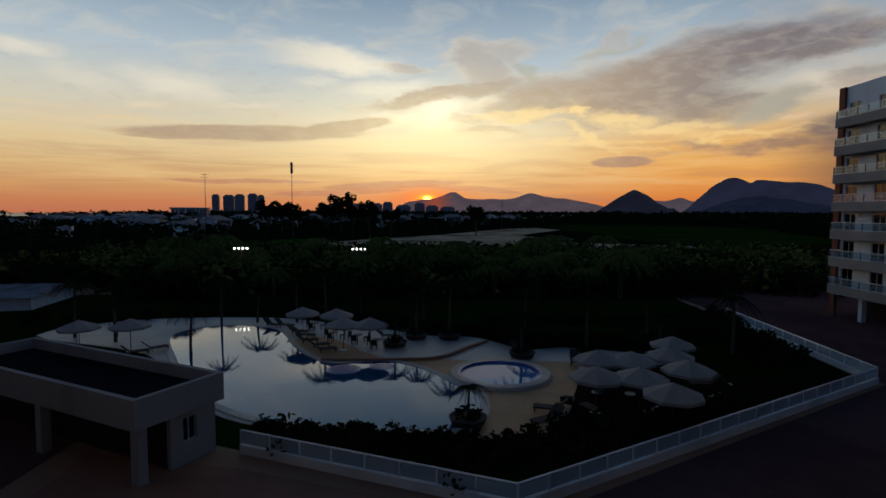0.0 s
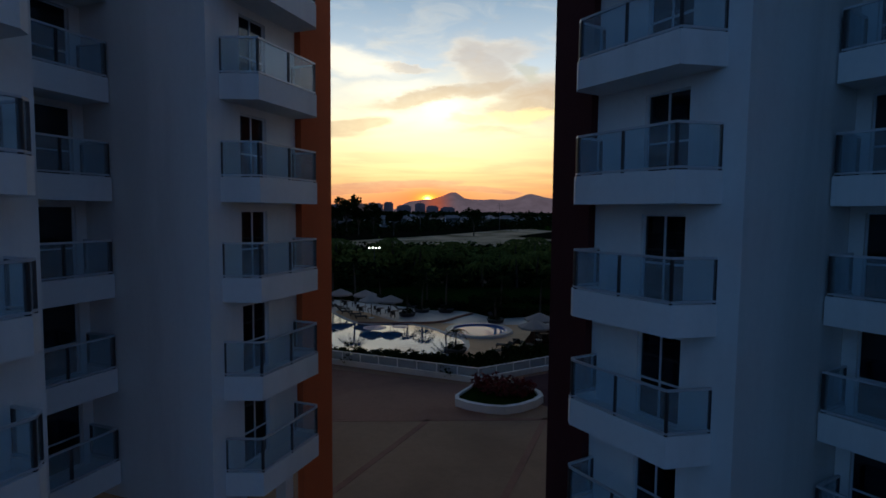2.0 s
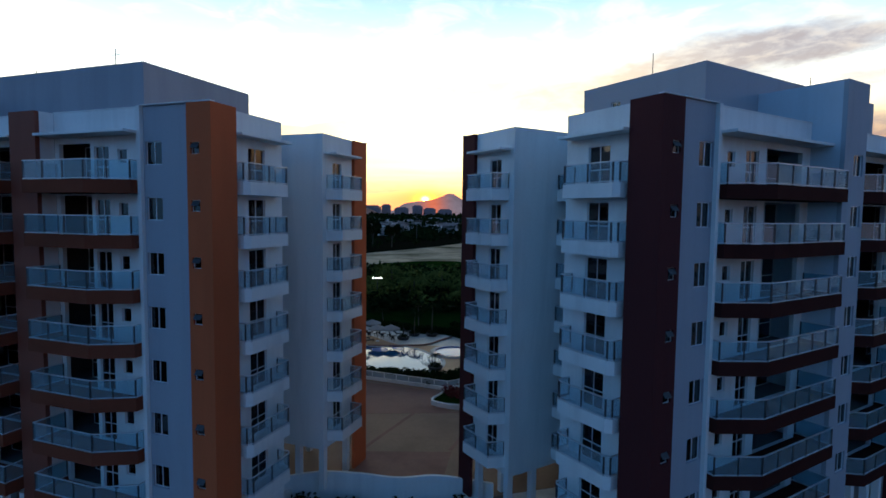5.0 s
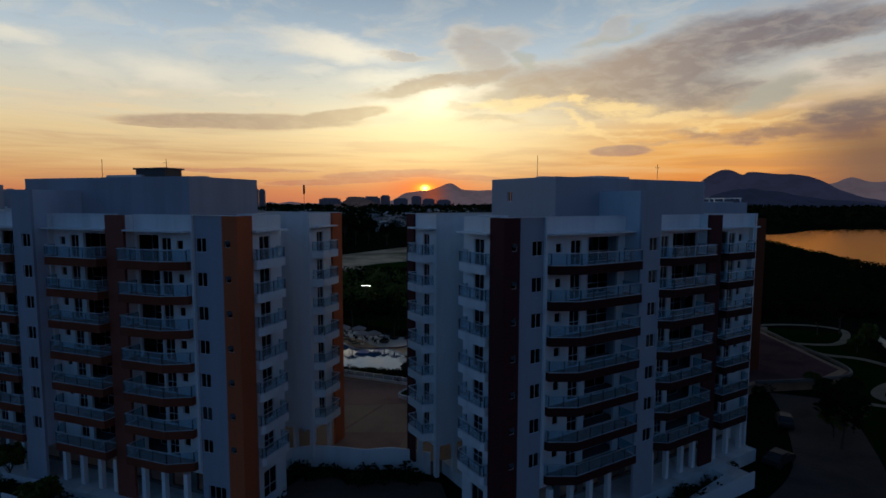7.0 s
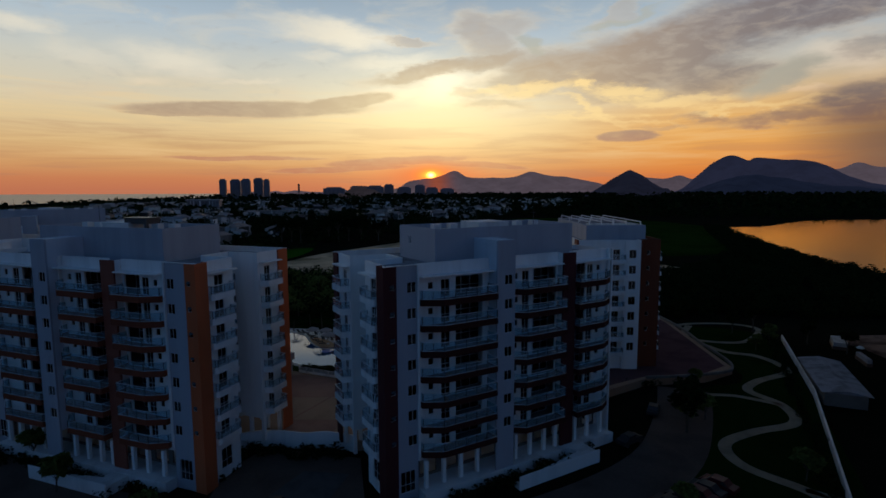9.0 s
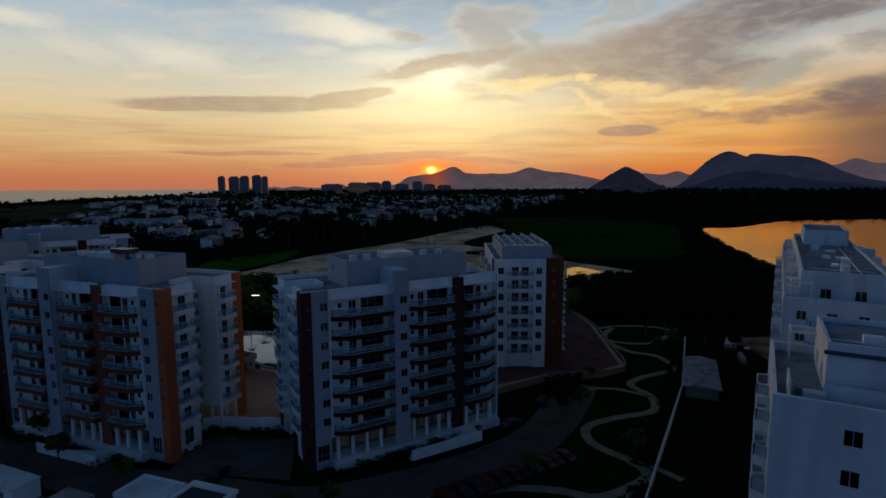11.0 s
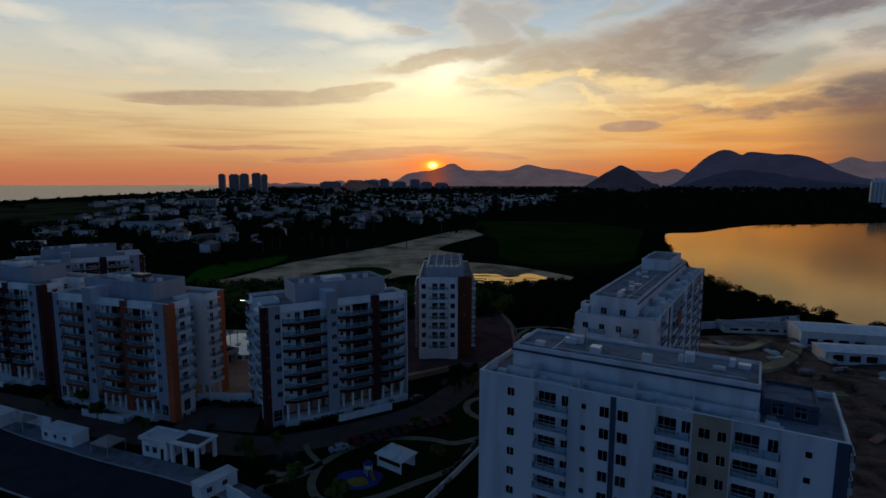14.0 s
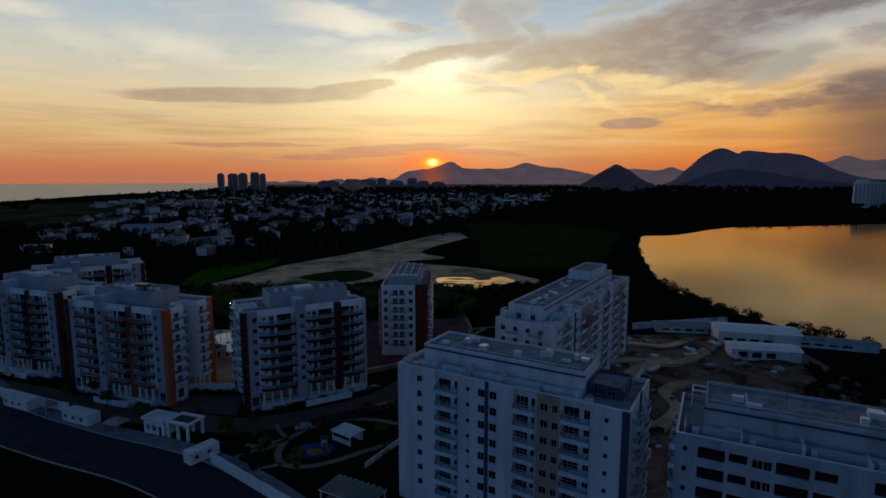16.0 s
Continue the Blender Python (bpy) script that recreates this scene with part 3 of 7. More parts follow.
def wall(geo, p0, p1, z0, z1, holes=(), thick=0.25):
    """An upright wall from p0 to p1, its outer face on the right-hand side of that way; holes: (s0, s1, z0, z1), cut through it."""
    a, b = Vector(p0), Vector(p1)
    length = (b - a).length
    d = (b - a) / length
    n = Vector((d.y, -d.x))
    tip = 0.003
    ss = sorted({tip, length - tip, *(h[0] for h in holes), *(h[1] for h in holes)})
    zs = sorted({z0, z1, *(h[2] for h in holes), *(h[3] for h in holes)})

    def at(s, z, deep):
        q = a + d * s - n * deep
        return (q.x, q.y, z)

    def open_at(i, j):
        if not (0 <= i < len(ss) - 1 and 0 <= j < len(zs) - 1):
            return True
        s, z = (ss[i] + ss[i + 1]) / 2, (zs[j] + zs[j + 1]) / 2
        return any(h[0] < s < h[1] and h[2] < z < h[3] for h in holes)

    for i in range(len(ss) - 1):
        for j in range(len(zs) - 1):
            if open_at(i, j):
                continue
            s0, s1, y0, y1 = ss[i], ss[i + 1], zs[j], zs[j + 1]
            geo.add([at(s0, y0, 0), at(s1, y0, 0), at(s1, y1, 0), at(s0, y1, 0)], [(0, 1, 2, 3)])
            geo.add([at(s0, y0, thick), at(s1, y0, thick), at(s1, y1, thick), at(s0, y1, thick)], [(3, 2, 1, 0)])
            for di, dj, q in ((-1, 0, ((s0, y0), (s0, y1))), (1, 0, ((s1, y1), (s1, y0))), (0, -1, ((s1, y0), (s0, y0))), (0, 1, ((s0, y1), (s1, y1)))):
                if open_at(i + di, j + dj):
                    (sa_, za), (sb, zb) = q
                    geo.add([at(sa_, za, 0), at(sb, zb, 0), at(sb, zb, thick), at(sa_, za, thick)], [(0, 1, 2, 3)])
    return geo


WINDOW_MESHES = {}


def window_meshes(w, h, bars):
    """Frame with its bars, and the pane behind them; the origin is the opening's lower middle, looking along -y."""
    key = (round(w, 2), round(h, 2), bars)
    if key not in WINDOW_MESHES:
        t, cuts = (0.03 if w < 0.8 else 0.042), []
        for k in range(bars):
            x0, x1 = w * k / bars + (t if k == 0 else 0.02), w * (k + 1) / bars - (t if k == bars - 1 else 0.02)
            cuts += [(x0, x1, t, 0.95), (x0, x1, 1.0, h - t)] if h > 1.8 else [(x0, x1, t, h - t)]
        g = wall(Geo(), (-w / 2 - 0.003, 0.02), (w / 2 + 0.003, 0.02), 0, h, cuts, 0.08)
        p = Geo().box(-w / 2 + t, w / 2 - t, 0.055, 0.065, t, h - t)
        WINDOW_MESHES[key] = (g.mesh("window", ALU, weld=True), p.mesh("pane", PANE))
    return WINDOW_MESHES[key]


class Facade:
    """One straight piece of outer wall of a block with its openings."""

    def __init__(self, block, p0, p1, mat, z0=EAVES, z1=TOP, name="wall"):
        self.block, self.p0, self.p1, self.mat, self.z0, self.z1, self.name = block, Vector(p0), Vector(p1), mat, z0, z1, name
        self.holes, self.fill = [], []

    def window(self, s, z, w, h, bars=2, name="window"):
        self.holes.append((s - w / 2, s + w / 2, z, z + h))
        self.fill.append((s, z, w, h, bars, name))
        return self

    def column(self, s, sill, w, h, bars=2, floors=FLOORS, name="window"):
        for z in floors:
            self.window(s, z + sill, w, h, bars, name)
        return self

    def opening(self, s0, s1, z0, z1):
        self.holes.append((s0, s1, z0, z1))
        return self

    def build(self):
        part(self.name, wall(Geo(), self.p0, self.p1, self.z0, self.z1, self.holes), self.mat, self.block)
        d = (self.p1 - self.p0).normalized()
        turn = math.atan2(d.y, d.x)
        for s, z, w, h, bars, name in self.fill:
            q = self.p0 + d * s
            g, p = window_meshes(w, h, bars)
            f = part(name, g, None, self.block, at=Matrix.Translation((q.x, q.y, z)) @ Matrix.Rotation(turn, 4, "Z") @ Matrix.Translation((0, 0.08, 0)))
            part("pane", p, None, f)
            if w < 0.6:
                part("sash", Geo().add([(-w / 2 + 0.04, -0.02, h - 0.05), (w / 2 - 0.04, -0.02, h - 0.05), (w / 2 - 0.04, -0.2, h - 0.3), (-w / 2 + 0.04, -0.2, h - 0.3),
                                        (-w / 2 + 0.04, 0.01, h - 0.06), (w / 2 - 0.04, 0.01, h - 0.06), (w / 2 - 0.04, -0.17, h - 0.31), (-w / 2 + 0.04, -0.17, h - 0.31)],
                                       [(3, 2, 1, 0), (4, 5, 6, 7), (0, 1, 5, 4), (2, 3, 7, 6), (1, 2, 6, 5), (3, 0, 4, 7)]), POST, f)


BALCONY_MESHES = {}


def inset(line, w):
    """The open line moved w to its left, its ends kept on the wall."""
    pts = [Vector(p) for p in line]
    dirs = [(pts[i + 1] - pts[i]).normalized() for i in range(len(pts) - 1)]
    out = []
    for i, p in enumerate(pts):
        if i == 0 or i == len(pts) - 1:
            d = dirs[0] if i == 0 else dirs[-1]
            out.append(p + Vector((-d.y, d.x)) * w)
        else:
            n0, n1 = Vector((-dirs[i - 1].y, dirs[i - 1].x)), Vector((-dirs[i].y, dirs[i].x))
            h = (n0 + n1).normalized()
            out.append(p + h * (w / max(0.3, h.dot(n0))))
    return out


def balcony_meshes(outline, band, mat, key, pane):
    """A tray of concrete with a deep edge band; glass panes, handrail and posts above it. outline: open line from wall to wall."""
    if key in BALCONY_MESHES:
        return BALCONY_MESHES[key]
    n = len(outline)
    lo, hi = -0.5, band - 0.5
    inner = inset(outline, 0.13)
    v = [(*p, lo) for p in outline] + [(*p, hi) for p in outline] + [(*p, hi) for p in inner] + [(*p, 0.0) for p in inner]
    f = [tuple(reversed(range(n))), tuple(range(3 * n, 4 * n))]
    for i in range(n - 1):
        f += [(i, i + 1, n + i + 1, n + i), (n + i, n + i + 1, 2 * n + i + 1, 2 * n + i), (2 * n + i, 2 * n + i + 1, 3 * n + i + 1, 3 * n + i)]
    f += [(n - 1, 0, n, 2 * n, 3 * n, 4 * n - 1, 3 * n - 1, 2 * n - 1)]
    slab = Geo().add(v, f)
    mid = inset(outline, 0.065)
    panes = []
    for i in range(n - 1):
        p, q = mid[i], mid[i + 1]
        length = (q - p).length
        d = (q - p) / length
        nrm = Vector((-d.y, d.x)) * 0.007
        k = max(1, round(length / 1.5))
        for j in range(k):
            a0, a1 = p + d * (length * j / k + 0.03), p + d * (length * (j + 1) / k - 0.03)
            panes.append(Geo().prism([tuple(a0 - nrm), tuple(a1 - nrm), tuple(a1 + nrm), tuple(a0 + nrm)], hi + 0.085, 1.26))
    joined = Geo()
    for p in panes:
        joined.add(p.v, p.f)
    railing, dark_faces = balustrade(outline, hi)
    railing = railing.mesh("railing", RAILING, weld=True)
    railing.materials.append(POST)
    for k in dark_faces:
        railing.polygons[k].material_index = 1
    BALCONY_MESHES[key] = (slab.mesh("balcony", mat), [p.mesh("glass_pane", pane) for p in panes], joined.mesh("glass", pane), railing)
    return BALCONY_MESHES[key]


def balustrade(outline, low):
    """Handrail, foot rail and posts as one bent frame; gives the faces of the posts too."""
    out, inn = inset(outline, 0.03), inset(outline, 0.10)
    zs = [low, low + 0.035, low + 0.085, 1.255, 1.31]
    cells = []
    for i in range(len(outline) - 1):
        length = (out[i + 1] - out[i]).length
        k = max(1, round(length / 1.5))
        cuts = [0.0]
        for j in range(1, k):
            cuts += [length * j / k - 0.03, length * j / k + 0.03]
        cuts += [length]
        edge = 0.05
        cuts = [0.0, edge] + cuts[1:-1] + [length - edge, length]
        for c in range(len(cuts) - 1):
            cells.append((i, cuts[c] / length, cuts[c + 1] / length, c % 2 == 0))
    geo, dark_faces = Geo(), []

    def at(i, s, z, inside):
        line = inn if inside else out
        q = line[i].lerp(line[i + 1], s)
        return (q.x, q.y, zs[z])

    def solid(c, r):
        return 0 <= c < len(cells) and 0 <= r < 4 and (cells[c][3] or r in (1, 3))

    for c, (i, s0, s1, post) in enumerate(cells):
        for r in range(4):
            if not solid(c, r):
                continue
            A = [at(i, s0, r, 0), at(i, s1, r, 0), at(i, s1, r + 1, 0), at(i, s0, r + 1, 0)]
            B_ = [at(i, s0, r, 1), at(i, s1, r, 1), at(i, s1, r + 1, 1), at(i, s0, r + 1, 1)]
            quads = [A, B_[::-1]]
            if not solid(c, r - 1):
                quads.append([A[1], A[0], B_[0], B_[1]])
            if not solid(c, r + 1):
                quads.append([A[3], A[2], B_[2], B_[3]])
            if not solid(c - 1, r):
                quads.append([A[0], A[3], B_[3], B_[0]])
            if not solid(c + 1, r):
                quads.append([A[2], A[1], B_[1], B_[2]])
            for q in quads:
                if post and r in (0, 2):
                    dark_faces.append(len(geo.f))
                geo.add(q, [(0, 1, 2, 3)])
    return geo, dark_faces


def balcony(block, outline, z, mat, key, band=0.74, fine=False, pane=None):
    s, p, j, r = balcony_meshes(outline, band, mat, key, pane or RAILGLASS)
    b = part("balcony", s, None, block, at=Matrix.Translation((0, 0, z)))
    if fine:
        for q in p:
            part("glass_pane", q, None, b)
    else:
        tagged(part("glass", j, None, b), kind="stuff")
    part("railing", r, None, b, "aluminium railing")
    return b


LONG, DEEP = 39.7, 17.1


def apartment_block(at, label, fine=True, slab=None, strip=None, long=None, paints=None, deep=None, court=1.4):
    """A block of seven storeys over an open ground floor: dark brown end, orange end, balconies all round, set-back roof storey."""
    b = thing("apartment_block", label, "building", at, group="apartment blocks")
    L, D = long or LONG, deep or DEEP
    paints = paints or (BROWN, ORANGE)
    # front, from the brown corner to the orange one
    Facade(b, (0, 0), (1.6, 0), paints[0], 0.0).column(1.05, 1.55, 0.58, 0.6, 1).build()
    Facade(b, (1.6, 0.12), (4.2, 0.12), BLUEGREY, 0.0).column(1.95, 1.05, 1.15, 1.25).window(1.3, 1.2, 1.9, 2.6, 3).build()
    f = Facade(b, (4.2, 0.35), (14.3, 0.35), WHITE).column(1.9, 1.2, 0.7, 0.8, 1).column(3.9, 0.05, 1.25, 2.15, 2, name="door")
    for z in FLOORS:
        f.opening(5.3, 9.2, z, z + 2.4)
    f.build()
    Facade(b, (14.3, -1.45), (17.0, -1.45), BLUEGREY, 0.0, 30.2).column(1.75, 1.05, 1.2, 1.25).build()
    f = Facade(b, (17.0, 0.35), (25.6, 0.35), WHITE).column(1.5, 1.2, 0.7, 0.8, 1).column(3.1, 0.05, 1.15, 2.15, 2, name="door")
    for z in FLOORS:
        f.opening(4.3, 8.3, z, z + 2.4)
    f.build()
    Facade(b, (25.6, -0.75), (27.8, -0.75), strip or BROWN, 0.0).build()
    f = Facade(b, (27.8, 0.35), (35.0, 0.35), WHITE).column(3.75, 0.05, 1.15, 2.15, 2, name="door").column(5.35, 1.2, 0.7, 0.8, 1)
    for z in FLOORS:
        f.opening(0.35, 2.9, z, z + 2.4)
    f.build()
    if L > 38:
        Facade(b, (35.0, 0.12), (38.1, 0.12), BLUEGREY, 0.0).column(0.7, 1.05, 1.15, 1.25).window(1.6, 1.2, 1.9, 2.6, 3).build()
    if L > 38:
        Facade(b, (38.1, 0), (L, 0), paints[1], 0.0).column(0.55, 1.55, 0.58, 0.6, 1).build()
    # side cheeks of what stands out
    cheeks = Geo()
    cheeks.box(14.3, 14.55, -1.2, 3.6, EAVES, 30.2).box(16.75, 17.0, -1.2, 3.6, EAVES, 30.2).box(14.55, 16.75, -1.2, 3.6, 29.9, 30.15)
    part("shaft", cheeks, PALEBLUE, b)
    for u, v0 in ((4.2, -0.1), (17.02, -0.1), (34.75, -0.1), (25.6, -0.5), (27.55, -0.5)):
        part("fin", Geo().box(u, u + 0.25, v0, 0.335, EAVES, TOP), WHITE, b)
    # loggia glass behind the front balconies
    for z in FLOORS:
        for u0, u1 in ((8.6, 13.9), (20.2, 25.3), (28.2, 31.4)):
            g, p = window_meshes(u1 - u0, 2.4, 4)
            w = part("sliding_door", g, None, b, at=Matrix.Translation(((u0 + u1) / 2, 1.9, z)))
            part("pane", p, None, w)
    # ends, brown at u = 0 and orange at u = L
    for end, paint in enumerate(paints):
        def P(u, v):
            return (L - u, v) if end else (u, v)

        def face(a, c, mat, *more):
            return Facade(b, *((P(*a), P(*c)) if end else (P(*c), P(*a))), mat, *more)

        def side(a, c, s):
            return s if end else (Vector(c) - Vector(a)).length - s

        face((0, 0), (0, 1.9), paint, 0.0).build()
        face((0, 1.9), (0.7, 1.9), paint, 0.0).build()
        a, c = (0.7, 1.9), (0.7, 6.8)
        face(a, c, WHITE, 0.0).column(side(a, c, 2.5), 0.05, 1.5, 2.25, 2, name="door").window(side(a, c, 2.5), 1.3, 1.9, 2.6, 2).build()
        face((0.7, 6.8), (5.5, 6.8), WHITE).build()
        a, c = (5.5, 6.8), (5.5, 11.4)
        face(a, c, WHITE).column(side(a, c, 1.5), 0.05, 1.9, 2.3, 2, name="door").column(side(a, c, 3.6), 0.05, 1.3, 2.3, 1, name="door").build()
        face((5.5, 11.4), (0.6, 11.4), WHITE, 4.7).build()
        a, c = (0.6, 11.4), (0.6, 15.6)
        face(a, c, WHITE, 4.7).column(side(a, c, 2.0), 0.05, 1.25, 2.2, 2, name="door").build()
        face((0.35, 15.6), (0.35, D), paint, 1.4).build()
        near = [P(0.7, 6.2), P(-0.15, 6.2), P(-0.4, 5.9), P(-0.4, 2.5), P(-0.15, 2.2), P(0.7, 2.2)]
        nook = [P(5.5, 11.35), P(4.3, 11.35), P(4.3, 6.85), P(5.5, 6.85)]
        rear = [P(0.6, 15.5), P(-0.35, 15.5), P(-0.5, 15.3), P(-0.5, 12.3), P(0.6, 11.9)]
        for name, line in (("near", near), ("nook", nook), ("rear", rear)):
            line = line[::-1] if end else line
            for z in FLOORS:
                balcony(b, line, z, WHITE, (name, end, L), fine=fine and name != "nook")
        for v0, v1 in ((1.95, 6.5), (11.7, 15.55)):
            x0, x1 = sorted((P(-0.35, 0)[0], P(0.69 if v0 < 5 else 0.59, 0)[0]))
            part("hood", Geo().box(x0, x1, v0, v1, 26.45, 26.6), WHITE, b)
    # front balconies
    lines = {"a": [(4.5, 0.33), (4.5, -0.45), (6.7, -1.75), (14.25, -1.75), (14.25, 0.33)],
             "b": [(17.3, 0.33), (17.3, -0.45), (18.9, -1.75), (25.55, -1.75), (25.55, 0.33)],
             "c": [(27.85, 0.33), (27.85, -1.6), (32.6, -1.6), (34.7, -0.5), (34.7, 0.33)]}
    for key, line in lines.items():
        for z in FLOORS:
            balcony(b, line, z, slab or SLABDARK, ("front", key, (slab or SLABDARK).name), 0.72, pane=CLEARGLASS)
    for u0, u1 in ((4.46, 14.29), (17.28, 25.59), (27.81, 34.74)):
        part("hood", Geo().box(u0, u1, -0.9, 0.34, 26.45, 26.6), WHITE, b)
    # court side
    f = Facade(b, (L - 0.35, D), (0.35, D), WHITE, 4.7)
    for k, s in enumerate((2.6, 6.2, 10.2, 14.0, 18.6, 22.4, 26.4, 30.2, 34.0)):
        if not fine:
            break
        f.column(s, 0.05 if k % 3 == 1 else 0.95, 1.7 if k % 3 == 1 else 1.1, 2.2 if k % 3 == 1 else 1.2, 2)
    f.build()
    for z in FLOORS:
        for u0, u1 in ((3.7 if court > 2 else 3.0, 12.0), (16.5, 23.0), (27.5, 35.0)):
            line = [(u1, D), (u1, D + court), (u0, D + court), (u0, D)]
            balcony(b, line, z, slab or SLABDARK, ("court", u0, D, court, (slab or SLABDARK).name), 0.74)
    # floors, roof, ground floor
    plan = [(0.97, 0.62), (L - 0.97, 0.62), (L - 0.97, 6.5), (L - 5.8, 6.5), (L - 5.8, 11.7), (L - 0.97, 11.7), (L - 0.97, D - 0.3), (0.97, D - 0.3), (0.97, 11.7), (5.8, 11.7), (5.8, 6.5), (0.97, 6.5)]
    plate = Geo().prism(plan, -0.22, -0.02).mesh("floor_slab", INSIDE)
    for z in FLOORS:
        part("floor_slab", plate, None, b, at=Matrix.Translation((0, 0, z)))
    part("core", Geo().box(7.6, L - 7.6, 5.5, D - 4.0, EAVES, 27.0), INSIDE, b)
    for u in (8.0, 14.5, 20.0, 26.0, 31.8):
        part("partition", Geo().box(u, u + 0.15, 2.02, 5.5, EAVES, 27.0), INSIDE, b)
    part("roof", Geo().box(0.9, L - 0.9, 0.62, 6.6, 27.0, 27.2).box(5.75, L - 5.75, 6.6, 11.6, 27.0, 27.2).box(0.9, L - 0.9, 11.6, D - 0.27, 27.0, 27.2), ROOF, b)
    cope = Geo()
    for u0, u1, v in ((0, 4.2, -0.03), (4.2, 14.3, 0.31), (17.0, 25.6, 0.31), (27.8, 35.0, 0.31), (35.0, L, -0.03)):
        cope.box(u0, u1, v, v + 0.33, TOP + 0.004, TOP + 0.06)
    cope.box(0.32, L - 0.32, D - 0.3, D + 0.03, TOP + 0.004, TOP + 0.06)
    part("coping", cope, WHITE, b)
    pent = Facade(b, (8.6, 3.6), (31.2, 3.6), BLUEGREY, 27.2, 31.5, "roof_storey")
    pent.build()
    Facade(b, (31.2, 3.6), (31.2, 13.3), BLUEGREY, 27.2, 31.5, "roof_storey").build()
    Facade(b, (31.2, 13.3), (8.6, 13.3), BLUEGREY, 27.2, 31.5, "roof_storey").build()
    Facade(b, (8.6, 13.3), (8.6, 3.6), BLUEGREY, 27.2, 31.5, "roof_storey").window(3.0, 29.2, 0.8, 1.0).build()
    part("roof_deck", Geo().box(8.9, 30.9, 3.9, 13.0, 30.6, 30.8), ROOF, b)
    if strip:
        part("water_tower", Geo().box(L - 18.9, L - 14.9, 6.9, 9.1, 31.75, 32.45).box(L - 19.1, L - 14.7, 6.7, 9.3, 32.451, 32.62).box(L - 18.9, L - 18.5, 6.9, 7.3, 30.8, 31.75).box(L - 15.3, L - 14.9, 6.9, 7.3, 30.8, 31.75).box(L - 18.9, L - 18.5, 8.7, 9.1, 30.8, 31.75).box(L - 15.3, L - 14.9, 8.7, 9.1, 30.8, 31.75), POST, b, "dark water tower on legs")
    part("roof_tank", Geo().box(17.0, 22.0, 6.5, 11.0, 30.8, 31.9), WHITE2, b)
    for u in (11.0, 13.5, 24.5, 27.5):
        part("roof_unit", Geo().box(u, u + 1.1, 8.0, 9.0, 30.8, 31.75), WHITE2, b)
    part("aerial", Geo().tube((12.0, 10, 30.8), (12.0, 10, 34.0), 0.03, n=5), POST, b)
    part("aerial", Geo().tube((26.0, 6, 30.8), (26.0, 6, 33.4), 0.03, n=5).tube((25.6, 6, 33.0), (26.4, 6, 33.0), 0.02, n=5), POST, b)
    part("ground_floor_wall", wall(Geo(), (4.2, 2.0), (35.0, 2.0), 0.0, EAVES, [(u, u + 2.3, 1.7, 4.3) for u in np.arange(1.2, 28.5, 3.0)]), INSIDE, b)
    part("plinth", Geo().box(4.2, 35.0, -1.6, 2.0, 0.0, 1.4).box(3.2, L - 3.2, 2.3, D, 0.0, 1.38), WHITE2, b)
    part("beam", Geo().box(4.2, 14.3, 0.1, 2.0, 4.72, 4.99).box(17.0, 25.6, 0.1, 2.0, 4.72, 4.99).box(27.8, 35.0, 0.1, 2.0, 4.72, 4.99), WHITE, b)
    pillar = Geo().box(-0.22, 0.22, -0.22, 0.22, 1.4, 4.72).mesh("pillar", WHITE)
    for u in (5.0, 7.4, 9.8, 12.2, 18.2, 20.6, 23.0, 25.0, 28.6, 31.0, 33.6):
        part("pillar", pillar, None, b, at=Matrix.Translation((u, -0.3, 0)))
    for u in (0.9, 3.0, L - 0.9, L - 3.0):
        for v in (11.8, 15.2):
            part("pillar", pillar, None, b, at=Matrix.Translation((u, v, 0)))
    for u in range(6, 36, 4):
        part("pillar", pillar, None, b, at=Matrix.Translation((u, D - 0.4, 0)))
    ramp = Geo().add([(15.5, -4.6, 0.02), (26.5, -4.6, 1.35), (26.5, -3.0, 1.35), (15.5, -3.0, 0.02), (26.5, -4.6, 0), (26.5, -3.0, 0)], [(0, 1, 2, 3), (0, 4, 1), (3, 2, 5), (1, 4, 5, 2)])
    ramp.box(26.5, 29.0, -4.6, -1.62, 0, 1.35)
    part("entrance_ramp", ramp, WHITE2, b)
    guard = Geo().box(15.5, 29.0, -4.75, -4.61, 0.0, 1.75)
    part("ramp_parapet", guard, WHITE, b)
    return b


def at_corner(x, y, angle):
    return pose(x, y, 0, 0, 0, angle)


block_east = apartment_block(at_corner(12.16, 9.95, 27.7), "white apartment block with dark brown corner and glass balconies", long=35.7, paints=(BROWN, WHITE), court=2.7)


def by_right_corner(x, y, angle):
    c, s = math.cos(radians(angle)), math.sin(radians(angle))
    return at_corner(x - LONG * c, y - LONG * s, angle)


apartment_block(by_right_corner(-9.52, 14.29, -23.3), "white apartment block with burnt orange corner and glass balconies", slab=SLABORANGE, strip=ORANGEBROWN, deep=17.6)
block_west = apartment_block(by_right_corner(-53.5, 38.5, -23.0), "white apartment block at the curve of the street", fine=False, paints=(BROWN, BROWN))
tagged(copy_thing(block_west, at_corner(-90.0, 78.0, 30.0)), "white apartment block on the far side of the court")

